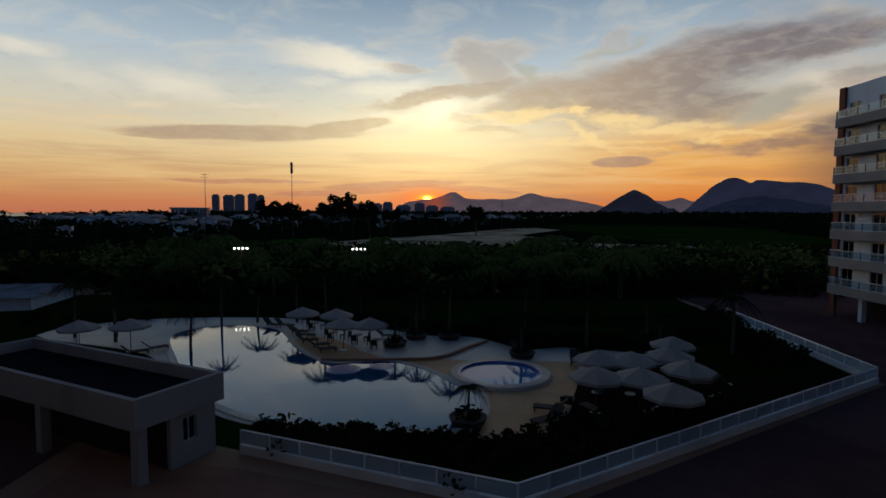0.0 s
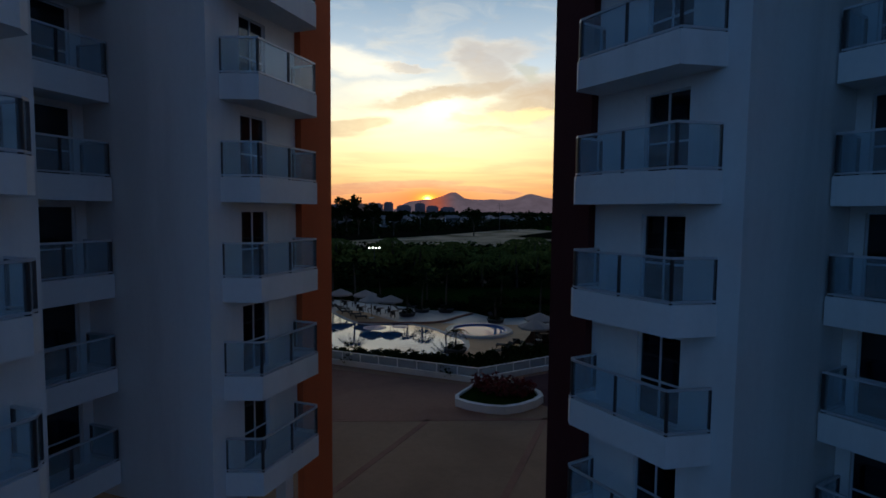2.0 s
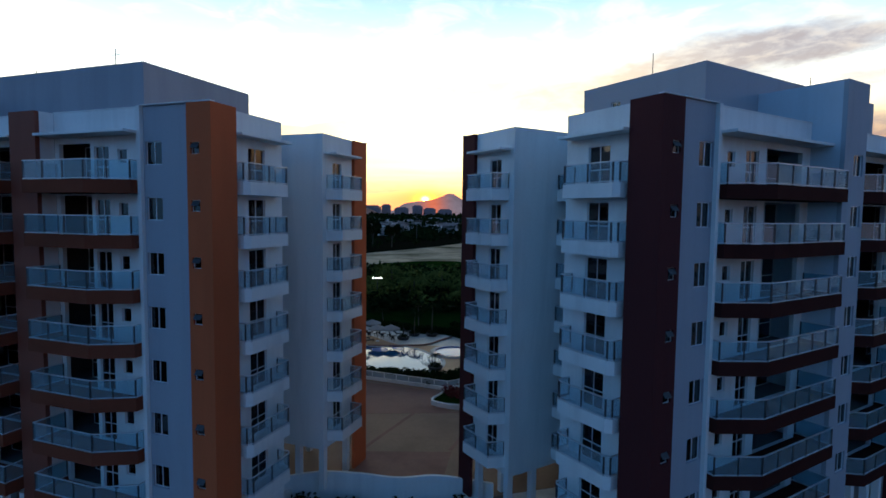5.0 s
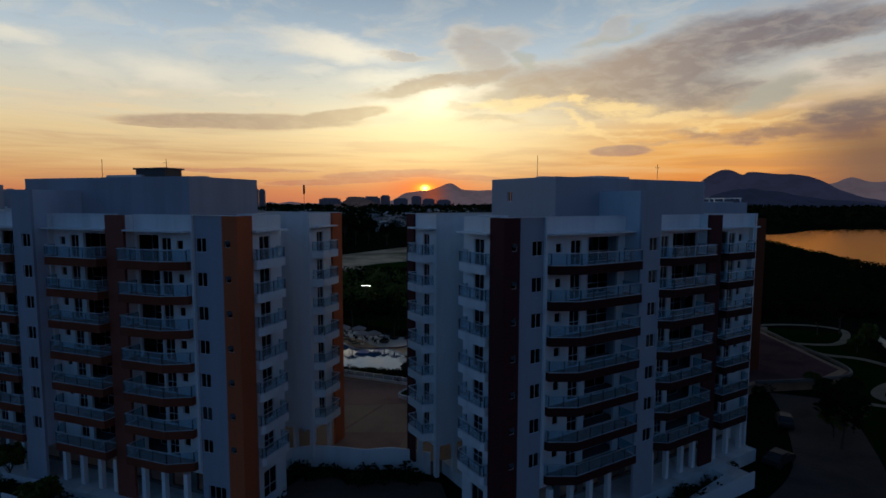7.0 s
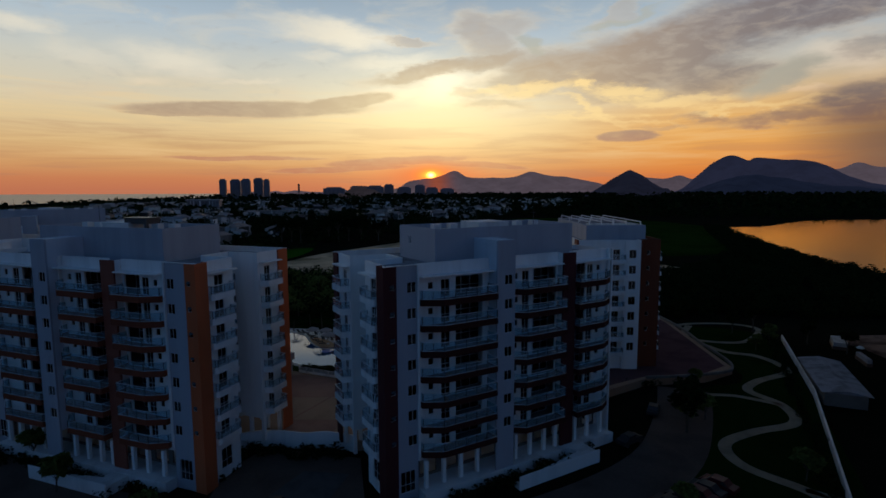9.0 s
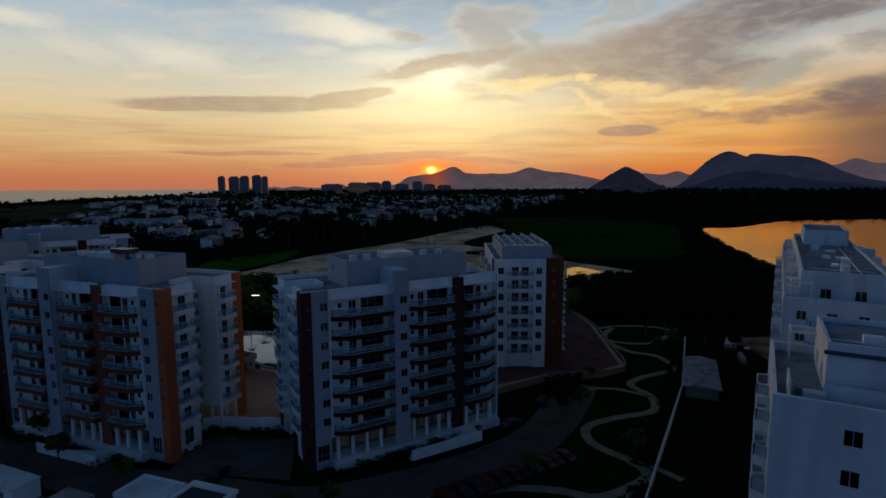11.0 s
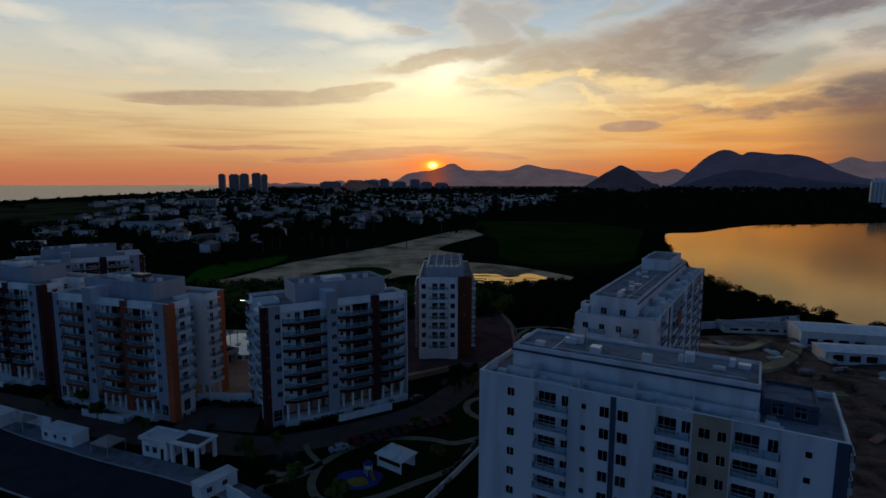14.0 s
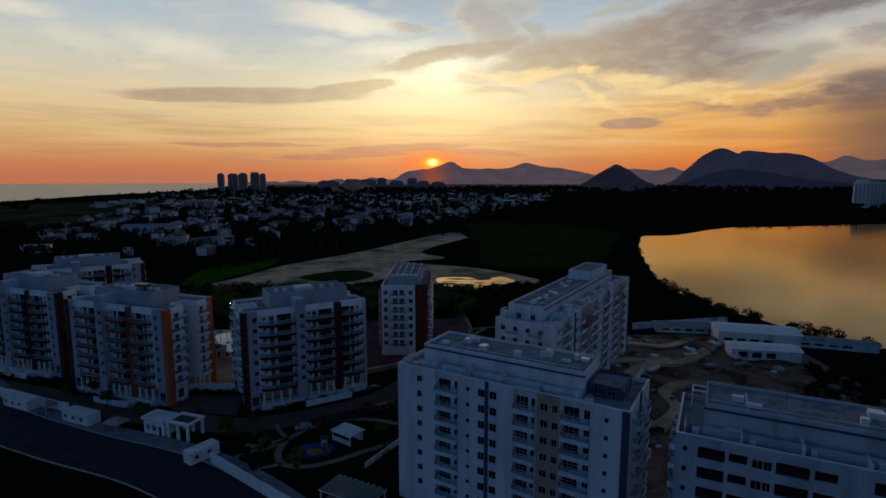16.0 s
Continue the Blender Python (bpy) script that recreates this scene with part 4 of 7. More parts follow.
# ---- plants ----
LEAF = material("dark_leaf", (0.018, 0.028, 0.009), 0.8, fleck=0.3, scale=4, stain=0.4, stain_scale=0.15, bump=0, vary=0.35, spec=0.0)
LEAF2 = material("olive_leaf", (0.105, 0.125, 0.030), 0.7, fleck=0.3, scale=4, stain=0.4, stain_scale=0.15, bump=0, vary=0.35, spec=0.0)
REDLEAF = material("red_leaf", (0.16, 0.012, 0.014), 0.7, fleck=0.3, scale=4, bump=0, vary=0.3)
BARK = material("bark", (0.07, 0.055, 0.04), 0.9, fleck=0.5, scale=9, bump=0.4)
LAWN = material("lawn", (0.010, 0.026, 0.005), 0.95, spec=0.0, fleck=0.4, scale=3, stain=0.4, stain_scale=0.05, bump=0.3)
rng = np.random.default_rng(7)


def leaf_quads(centres, size, flat=0.5):
    """Small bent leaves round given centres, as arrays of verts and faces."""
    n = len(centres)
    a = rng.normal(size=(n, 3))
    a[:, 2] *= flat
    a /= np.linalg.norm(a, axis=1)[:, None]
    b = np.cross(a, rng.normal(size=(n, 3)))
    b /= np.linalg.norm(b, axis=1)[:, None]
    s = (size * rng.uniform(0.6, 1.3, n))[:, None]
    c = np.asarray(centres)
    v = np.stack([c - a * s, c + b * s * 0.55 + [0, 0, 0.1] * s, c + a * s, c - b * s * 0.55], axis=1).reshape(-1, 3)
    f = np.arange(4 * n).reshape(-1, 4)
    return v, f


def leaf_mesh(name, centres, size, mat, flat=0.5):
    v, f = leaf_quads(centres, size, flat)
    me = bpy.data.meshes.new(name)
    me.from_pydata(v.tolist(), [], f.tolist())
    me.materials.append(mat)
    me.update()
    return me


def blob(n, centre, radii):
    d = rng.normal(size=(n, 3))
    d /= np.linalg.norm(d, axis=1)[:, None]
    return np.asarray(centre) + d * (rng.uniform(0.45, 1.0, n)[:, None]) * np.asarray(radii)


def tree_meshes(height, spread, leaves, mat, size=0.42):
    """Tapered trunk with limbs, and a crown of leaf clumps with gaps."""
    trunk = Geo()
    h0 = height * 0.38
    trunk.tube((0, 0, -0.1), (0.1, 0.05, h0), 0.16 * height / 6, 0.10 * height / 6, 8)
    pts = []
    for k in range(9):
        a = 2.4 * k + rng.uniform(0, 0.6)
        r = spread * rng.uniform(0.25, 0.75)
        tip = (r * math.cos(a), r * math.sin(a), height * rng.uniform(0.55, 0.92))
        trunk.tube((0.1, 0.05, h0 * rng.uniform(0.75, 1.0)), tip, 0.06 * height / 6, 0.02, 5)
        pts.append(blob(leaves // 9, tip, (spread * 0.36, spread * 0.36, height * 0.15)))
    return trunk.mesh("trunk", BARK), leaf_mesh("crown", np.concatenate(pts), size, mat)


def palm_meshes(height, fronds=15, mat=None):
    trunk, crown = Geo(), Geo()
    lean = 0.25
    for k in range(6):
        z0, z1 = height * k / 6, height * (k + 1) / 6
        trunk.tube((lean * (k / 6) ** 2, 0, z0), (lean * ((k + 1) / 6) ** 2, 0, z1), 0.16 - 0.012 * k, 0.15 - 0.012 * k, 7)
    for k in range(fronds):
        a, up = k * 2.4, rng.uniform(0.1, 1.0)
        ln = rng.uniform(1.7, 2.3)
        prev = None
        for s in range(7):
            t = s / 6
            r, z = ln * t, height + up * 1.2 * t - (1.4 + 0.5 * up) * t * t
            c = Vector((lean + r * math.cos(a), r * math.sin(a), z))
            if prev is not None:
                d = (c - prev).normalized()
                side = Vector((-math.sin(a), math.cos(a), 0))
                for sgn in (-1, 1):
                    w = 0.55 * (1 - 0.75 * t)
                    for q in (0.2, 0.7):
                        m = prev.lerp(c, q)
                        crown.add([m, m + d * 0.16, m + side * sgn * w + d * 0.30 + Vector((0, 0, -0.22))], [(0, 1, 2)])
            prev = c
    return trunk.mesh("trunk", BARK), crown.mesh("crown", mat or LEAF)


TREES = [tree_meshes(h, s, 620, m) for h, s, m in ((6.5, 2.6, LEAF), (5.0, 2.3, LEAF2), (7.8, 3.2, LEAF), (4.2, 2.0, LEAF2))]
PALMS = [palm_meshes(h) for h in (4.6, 5.6, 3.4)]


def plant(x, y, z, kind, k, scale=1.0, turn=0.0, label="", group=""):
    name = "palm_tree" if kind is not TREES else "tree"
    m = pose(x, y, z, 0, 0, turn) @ Matrix.Diagonal((scale, scale, scale, 1))
    t = thing(name, label or ("slender dark palm tree beside the pool" if kind is PALMS else "leafy dark green tree in the park"), "palm" if kind is not TREES else "tree", m, group or ("pool palms" if kind is PALMS else "park trees"))
    trunk, crown = kind[k % len(kind)]
    part("trunk", trunk, None, t)
    part("crown", crown, None, t)
    return t


def thicket(name, label, spots, leaves, radius, size, mat=LEAF, z=0.0):
    """Shrubs grown together."""
    pts = []
    for x, y, r in spots:
        k = radius * r
        pts.append(blob(leaves, (x, y, z + k * 0.75), (k, k, k * 0.8)))
    return single(name, leaf_mesh(name, np.concatenate(pts), size, mat), None, label, "shrubs", kind="stuff")


# ---- pool court ----
DECK = 1.4
PAVING = material("tan_plaza_paving", (0.33, 0.20, 0.13), 0.75, spec=0.1, fleck=0.2, scale=3, stain=0.22, stain_scale=0.15)
PALE = material("pale_pool_paving", (0.46, 0.40, 0.35), 0.5, fleck=0.15, scale=3, stain=0.2, stain_scale=0.25)
ORANGEDECK = material("ochre_pool_paving", (0.48, 0.25, 0.11), 0.6, fleck=0.15, scale=3, stain=0.25, stain_scale=0.3)
REDTILE = material("red_plaza_paving", (0.31, 0.155, 0.11), 0.75, spec=0.1, fleck=0.2, scale=3, stain=0.22, stain_scale=0.2)
POOLWATER = water("pool_water", (0.008, 0.075, 0.16), 0.012, 1.5, 0.01)
POOLWATER.node_tree.nodes["Principled BSDF"].inputs["IOR"].default_value = 1.5
PADDLEWATER = water("paddling_water", (0.05, 0.20, 0.42), 0.012, 1.5, 0.02)
BLUETILE = material("blue_pool_tile", (0.02, 0.08, 0.30), 0.3, fleck=0.2, scale=12, stain=0.2)
CANVAS = material("cream_canvas", (0.36, 0.30, 0.26), 0.9, fleck=0.1, scale=10, stain=0.12, bump=0.05)
WOOD = material("dark_teak", (0.12, 0.06, 0.035), 0.6, fleck=0.4, scale=14, stain=0.3)
WICKER = material("dark_wicker", (0.04, 0.03, 0.028), 0.8, fleck=0.5, scale=20)

deck_line = [(-9, 25.6), (-6, 26.4), (-3, 26.0), (0, 25.2), (3, 25.4), (7, 24), (20, 27), (44, 38), (58, 46), (70, 47), (77.5, 51), (82, 87), (80, 128), (-62, 128), (-62, 58), (-40, 46)]
single("pavement", Geo().prism(deck_line, 0.0, DECK), PAVING, "raised tan paved court between the blocks", kind="structure")
DARKPAVE = material("dark_red_paving", (0.125, 0.066, 0.066), 0.85, spec=0.0, fleck=0.25, scale=3, stain=0.3, stain_scale=0.15)
dark_fields = Geo()
for poly in ([(11, 40.5), (22, 34), (44, 40), (58, 47), (70, 48), (76.5, 52), (81, 87), (79, 127), (40, 127), (36.3, 85), (33.0, 61.7), (5.8, 47.4)], [(-15.2, 57.0), (-36, 70), (-60, 80), (-60, 59), (-40, 48), (-16, 44)]):
    dark_fields.prism(poly, DECK + 0.001, DECK + 0.008)
single("pavement_dark", dark_fields, DARKPAVE, "dark red-brown paving of the service court", kind="structure")
inlay = Geo()
for poly in ([(-14, 41.5), (5, 41), (5, 47.2), (-6.5, 52), (-14, 54)], [(-3.5, 27.5), (3.5, 27.0), (4.5, 31.5), (-4.0, 32)]):
    inlay.prism(poly, DECK + 0.001, DECK + 0.008)
single("pavement_inlay", inlay, REDTILE, "reddish paving fields in the court", kind="structure")
joint = Geo()
for p, q in (((-3.4, 32.3), (1.4, 41.0)), ((4.4, 31.8), (8.6, 41.0)), ((-14, 41.2), (9.3, 40.8))):
    ribbon([p, q], 0.35, DECK + 0.014, joint, 0.012)
single("pavement_band", joint, REDTILE, "reddish bands across the court paving", kind="structure")
edge = Geo()
lip = smooth_line([(-9, 25.6), (-6, 26.4), (-3, 26.0), (0, 25.2), (3, 25.4), (7, 24)])
for (x0, y0), (x1, y1) in zip(lip, lip[1:]):
    edge.prism([(x0, y0 - 0.12), (x1, y1 - 0.12), (x1, y1 + 0.12), (x0, y0 + 0.12)], 0.0, DECK + 1.0)
single("court_wall", edge, WHITE, "curved white retaining wall of the court", kind="structure")
STONE = material("grey_stone", (0.20, 0.18, 0.16), 0.9, spec=0.05, stain=0.3, fleck=0.2)
side_edge = ribbon(smooth_line([(58, 46), (70, 47), (77.5, 51), (80, 68), (82, 87), (80, 128)]), 0.35, DECK + 0.5, None, 0.5)
single("court_kerb", side_edge, STONE, "pale edge wall of the court beside the park", kind="structure")

# low wall with glass guard round the pool garden
guard_line = [(-6.8, 53.6), (5.3, 47.9), (32.6, 62.0), (35.6, 84.6)]
garden = [(-15.5, 57.7), (-6.8, 53.8), (5.3, 48.15), (32.3, 62.1), (35.3, 84.6), (37, 104), (-44, 104), (-46, 84), (-30, 66)]
single("garden_ground", Geo().prism(garden, DECK + 0.001, DECK + 0.02), LAWN, "dark lawn of the pool garden", kind="structure")
low = Geo()
for (x0, y0), (x1, y1) in zip(guard_line, guard_line[1:]):
    d = Vector((x1 - x0, y1 - y0)).normalized()
    n = Vector((-d.y, d.x)) * 0.11
    low.prism([(x0 - n.x, y0 - n.y), (x1 - n.x, y1 - n.y), (x1 + n.x, y1 + n.y), (x0 + n.x, y0 + n.y)], DECK, DECK + 0.42)
single("garden_wall", low, WHITE2, "low white wall round the pool garden", kind="structure")
FENCEGLASS = milky_glass("frosted_fence_glass", (0.80, 0.92, 1.0), 0.35)
guard = thing("glass_fence", "pale frosted glass guard with posts on the low pool wall", "fence", pose(0, 0, DECK))
gp = Geo().box(-0.035, 0.035, -0.035, 0.035, 0.42, 1.1).mesh("post", RAILING)
for (x0, y0), (x1, y1) in zip(guard_line, guard_line[1:]):
    a, b = Vector((x0, y0)), Vector((x1, y1))
    k = max(1, round((b - a).length / 1.6))
    turn = math.degrees(math.atan2(y1 - y0, x1 - x0))
    step = (b - a).length / k
    pane = Geo().box(0.05, step - 0.05, -0.008, 0.008, 0.47, 1.02).mesh("pane", FENCEGLASS)
    for j in range(k):
        q = a.lerp(b, j / k)
        part("post", gp, None, guard, at=pose(q.x, q.y, 0, 0, 0, turn))
        part("pane", pane, None, guard, at=pose(q.x, q.y, 0, 0, 0, turn))
    part("handrail", Geo().tube((x0, y0, 1.1), (x1, y1, 1.1), 0.045, n=6), RAILING, guard)

# paving round the pools, pools
single("pool_terrace", Geo().prism(smooth_loop([(-33, 79), (-27, 86), (-14, 86.5), (-6, 83), (0.2, 79.2), (2.4, 77.4), (6.6, 76.6), (8.6, 74.6), (10.8, 71.8), (14.2, 72.4), (19.8, 70.0), (21.5, 68.0), (17.7, 66.0), (14.2, 66.6), (12.4, 63.5), (10.2, 57.6), (8.0, 55.4), (6.0, 55.0), (3, 55.2), (-1.5, 55.7), (-7.8, 57.1), (-13, 62), (-20, 72)], 4), DECK + 0.021, DECK + 0.06), PALE, "pale paving round the pools", kind="structure")
single("pool_beach", Geo().prism(smooth_loop([(-8.5, 71), (-8.8, 77.5), (-5.5, 76.0), (-2.4, 71.5), (0.1, 69.3), (3.6, 69.3), (6.2, 68.6), (9.5, 68.2), (13.0, 68.0), (13.4, 66), (11.4, 60.6), (8.6, 55.8), (7, 54.9), (4.6, 54.6), (5.9, 59), (4.5, 64), (0, 68), (-5, 68.5)], 4), DECK + 0.061, DECK + 0.068), ORANGEDECK, "ochre paving between the two pools", kind="structure")
pool_line = smooth_loop([(-21, 79), (-17, 83), (-11.5, 80.5), (-8.5, 74), (-6.2, 70), (-4.3, 68.5), (-0.6, 69.0), (2.4, 66.6), (4.3, 63.2), (5.7, 60.3), (4.2, 55.6), (-1.4, 56.0), (-7.5, 57.6), (-12.5, 62.5), (-17, 70)], 5)
single("swimming_pool", Geo().prism(pool_line, DECK + 0.069, DECK + 0.085), POOLWATER, "large freeform pool mirroring the evening sky", kind="structure")
rim = Geo()
ribbon(pool_line + pool_line[:1], 0.5, DECK + 0.125, rim, 0.05)
single("pool_coping", rim, PALE, "pale stone edge of the pool", kind="structure")
single("terrace_step", ribbon(smooth_line([(-5.6, 69.2), (-2.4, 68.9), (0.1, 69.0), (2.4, 69.1), (4.2, 70.0), (6.0, 72.4), (7.9, 74.6)], 6), 0.3, DECK + 0.26, None, 0.2), REDTILE, "dark red step edge between the terraces", kind="structure")
rim2 = Geo()
ribbon([(x * 0.985 - 0.08, y * 0.985 + 0.96) for x, y in pool_line + pool_line[:1]], 0.35, DECK + 0.098, rim2, 0.01)
single("pool_tile_line", rim2, BLUETILE, "blue tile line inside the pool edge", kind="structure")
shelf = Geo().lathe([(0.0, 0.02), (1.0, 0.02), (1.25, 0.0)], 24, (-3.6, 66.8, DECK + 0.09)).lathe([(0.0, 0.02), (0.7, 0.02), (0.9, 0.0)], 20, (-0.9, 67.4, DECK + 0.09))
single("pool_shelf", shelf, BLUETILE, "blue tiled step in the pool", kind="structure")
kid = thing("paddling_pool", "round paddling pool with blue tiled rim", "pool", pose(7.5, 65.0, DECK + 0.068))
part("rim", Geo().lathe([(3.0, 0.16), (3.0, 0.22), (3.45, 0.22), (3.55, 0.1), (3.6, 0.0)], 40), PALE, kid, smooth=False)
part("tile_band", Geo().lathe([(2.75, 0.05), (2.78, 0.21), (3.0, 0.212)], 40), BLUETILE, kid, "blue mosaic band")
part("water", Geo().lathe([(0.0, 0.06), (2.76, 0.06)], 40), PADDLEWATER, kid)


MULCH = material("dark_bark_mulch", (0.035, 0.018, 0.012), 0.95, fleck=0.4, scale=5, stain=0.4, stain_scale=0.5, bump=0.4, spec=0.0)
single("parasol_bed", Geo().prism(smooth_loop([(12.6, 64.8), (17.1, 65.6), (21.5, 67.2), (22.8, 63.0), (19.2, 60.0), (13.4, 57.3), (10.2, 56.6), (11.4, 60.0)], 4), DECK + 0.021, DECK + 0.064), MULCH, "dark mulched ground below the parasols", kind="structure")
single("garden_kerb", ribbon(smooth_line([(7.0, 54.5), (9.3, 55.2), (12.9, 56.5), (16.3, 58.4), (19.4, 59.4), (22.4, 62.0)], 5), 0.22, DECK + 0.2, None, 0.19), PALE, "pale kerb between terrace and shrubs", kind="structure")


def parasol(x, y, z, r=1.55):
    t = thing("parasol", "open cream canvas parasol over the pool terrace", "parasol", pose(x, y, z, 0, 0, (x * 37) % 45), "pool parasols")
    n = 8
    g = Geo()
    top = (0, 0, 2.75)
    ring = [(r * math.cos(2 * math.pi * i / n), r * math.sin(2 * math.pi * i / n), 2.12) for i in range(n)]
    mid = [(0.5 * r * math.cos(2 * math.pi * (i + 0.5) / n), 0.5 * r * math.sin(2 * math.pi * (i + 0.5) / n), 2.40) for i in range(n)]
    low_ = [(p[0], p[1], 1.95) for p in ring]
    g.add([top, *ring, *mid, *low_], [(0, 1 + i, n + 1 + i) for i in range(n)] + [(0, n + 1 + i, 1 + (i + 1) % n) for i in range(n)] + [(1 + i, 1 + (i + 1) % n, n + 1 + i) for i in range(n)] + [(1 + i, 2 * n + 1 + i, 2 * n + 1 + (i + 1) % n, 1 + (i + 1) % n) for i in range(n)])
    part("canopy", g, CANVAS, t)
    part("pole", Geo().tube((0, 0, 0.05), (0, 0, 2.8), 0.03, n=7), WOOD, t)
    part("base", Geo().lathe([(0.0, 0.1), (0.06, 0.1), (0.32, 0.06), (0.34, 0.0)], 14), WHITE2, t)
    return t


PARASOLS = [(-8.6, 77.4), (-5.4, 76.4), (-4.3, 72.3), (-2.1, 72.2), (11.7, 57.5), (14.1, 57.2), (18.0, 61.6), (17.6, 58.5), (19.6, 64.5), (13.0, 61.0), (15.0, 60.6), (-21.4, 72.6), (-25.1, 72.1), (14.6, 54.4)]
for x, y in PARASOLS:
    parasol(x, y, DECK + 0.06, 1.55)


def lounger(x, y, turn):
    t = thing("sun_lounger", "dark wicker sun lounger with raised back", "lounger", pose(x, y, DECK + 0.07, 0, 0, turn), "pool loungers")
    part("bed", Geo().box(-0.33, 0.33, -1.0, 0.35, 0.26, 0.34), WICKER, t)
    part("backrest", Geo().add([(-0.33, 0.35, 0.3), (0.33, 0.35, 0.3), (0.33, 0.95, 0.85), (-0.33, 0.95, 0.85), (-0.33, 0.33, 0.37), (0.33, 0.33, 0.37), (0.33, 0.9, 0.9), (-0.33, 0.9, 0.9)],
                               [(3, 2, 1, 0), (4, 5, 6, 7), (0, 1, 5, 4), (2, 3, 7, 6), (1, 2, 6, 5), (3, 0, 4, 7)]), WICKER, t)
    for sx in (-0.28, 0.28):
        for sy in (-0.9, 0.3):
            part("leg", Geo().box(sx - 0.03, sx + 0.03, sy - 0.03, sy + 0.03, 0, 0.26), WICKER, t)


for k, (x, y) in enumerate([(-12.5, 81.8), (-11.2, 81.4), (-9.4, 78.6), (-8.4, 77.0), (-7.8, 75.0), (-6.6, 73.4), (-5.8, 71.8), (-21.5, 70.5), (-20.6, 71.6), (-19.6, 72.8), (-22.6, 69.4), (10.4, 58.6), (11.6, 57.4), (9.2, 57.8), (8.6, 56.2), (13.6, 67.6), (10.0, 70.4), (-1.0, 76.4), (0.6, 78.2), (4.4, 77.0), (16.8, 64.8), (20.4, 61.6), (16.4, 57.6), (13.2, 61.2)]):
    lounger(x, y, (k * 47) % 360 if k > 10 else 60 + 8 * k)


def terrace_table(x, y):
    t = thing("terrace_table", "small round terrace table", "table", pose(x, y, DECK + 0.07), "terrace tables")
    part("tabletop", Geo().lathe([(0.0, 0.74), (0.42, 0.74), (0.42, 0.70), (0.0, 0.70)], 18), WOOD, t)
    part("stem", Geo().tube((0, 0, 0), (0, 0, 0.7), 0.04), POST, t)
    for a in (0.3, 2.4, 4.5):
        c = thing("terrace_chair", "dark terrace chair by a small table", "chair", pose(x + 0.8 * math.cos(a), y + 0.8 * math.sin(a), DECK + 0.07, 0, 0, math.degrees(a) - 90), "terrace chairs")
        part("seat", Geo().box(-0.22, 0.22, -0.22, 0.22, 0.42, 0.46), WICKER, c)
        part("backrest", Geo().box(-0.22, 0.22, 0.18, 0.22, 0.46, 0.88), WICKER, c)
        for sx in (-0.19, 0.19):
            for sy in (-0.19, 0.19):
                part("leg", Geo().box(sx - 0.02, sx + 0.02, sy - 0.02, sy + 0.02, 0, 0.42), WICKER, c)


for x, y in ((-5.6, 75.8), (-3.4, 74.8), (-1.6, 73.0), (-8.0, 80.0), (13.4, 60.6), (17.4, 61.8), (16.2, 59.0)):
    terrace_table(x, y)
for k, (x, y) in enumerate([(-16.6, 72.4), (-29, 78), (-24.4, 76), (-25.4, 78), (-17.6, 82.5), (-14.5, 84), (-10.5, 84.0), (-7.2, 82.0), (-0.1, 73.5), (1.7, 76.2), (4.7, 76.0), (10.0, 69.6), (22.8, 75.6), (15.1, 69.4), (20.5, 68.4), (27.5, 70.0), (2.6, 84.0), (-4.0, 85.0), (12.0, 78.0)]):
    plant(x, y, DECK + 0.02, PALMS, k, 0.8 + 0.07 * (k % 4), k * 77)
POTDARK = material("dark_stone_planter", (0.05, 0.045, 0.045), 0.8, fleck=0.3, scale=8)
for x, y in ((-0.1, 73.5), (1.7, 76.2), (4.7, 76.0), (10.0, 69.6), (15.1, 69.4), (20.5, 68.4), (4.3, 56.4)):
    pot = thing("round_planter", "low round dark planter at the foot of a palm", "planter", pose(x, y, DECK + 0.06), "round planters")
    part("bowl", Geo().lathe([(0.0, 0.0), (0.85, 0.0), (1.05, 0.42), (0.95, 0.42), (0.9, 0.34), (0.0, 0.34)], 18), POTDARK, pot)
    part("plants", leaf_mesh("plants", blob(90, (0, 0, 0.6), (0.85, 0.85, 0.35)), 0.18, LEAF), None, pot, "dark low plants")
plant(4.3, 56.4, DECK + 0.3, PALMS, 2, 0.52, 40)
hedge_spots = []
for (x0, y0), (x1, y1), k in (((-5.8, 54.2), (4.9, 49.7), 26), ((6.2, 50.0), (30, 62.6), 60), ((7.5, 52.0), (24, 60.4), 36), ((5.5, 52.4), (9.5, 54.6), 16), ((9, 54), (15, 55), 22), ((8, 53), (20, 57), 30), ((30, 63.5), (35.5, 87), 36), ((27.5, 66), (32, 86), 30), ((1.0, 79.6), (8, 77.8), 50), ((8.5, 77.2), (11, 73.8), 24), ((11, 73.9), (21, 72.4), 50), ((21, 72), (30, 79), 44), ((-12, 88.5), (1, 81.0), 50), ((8, 83), (30, 82), 40), ((-38, 84), (-12, 89.5), 36)):
    for j in range(k):
        t = (j + rng.uniform(0, 1)) / k
        hedge_spots.append((x0 + (x1 - x0) * t + rng.normal() * 0.5, y0 + (y1 - y0) * t + rng.normal() * 0.5, rng.uniform(0.5, 1.1)))
thicket("garden_shrubs", "dark shrubs along the pool garden wall", hedge_spots, 80, 0.85, 0.17, LEAF, DECK)

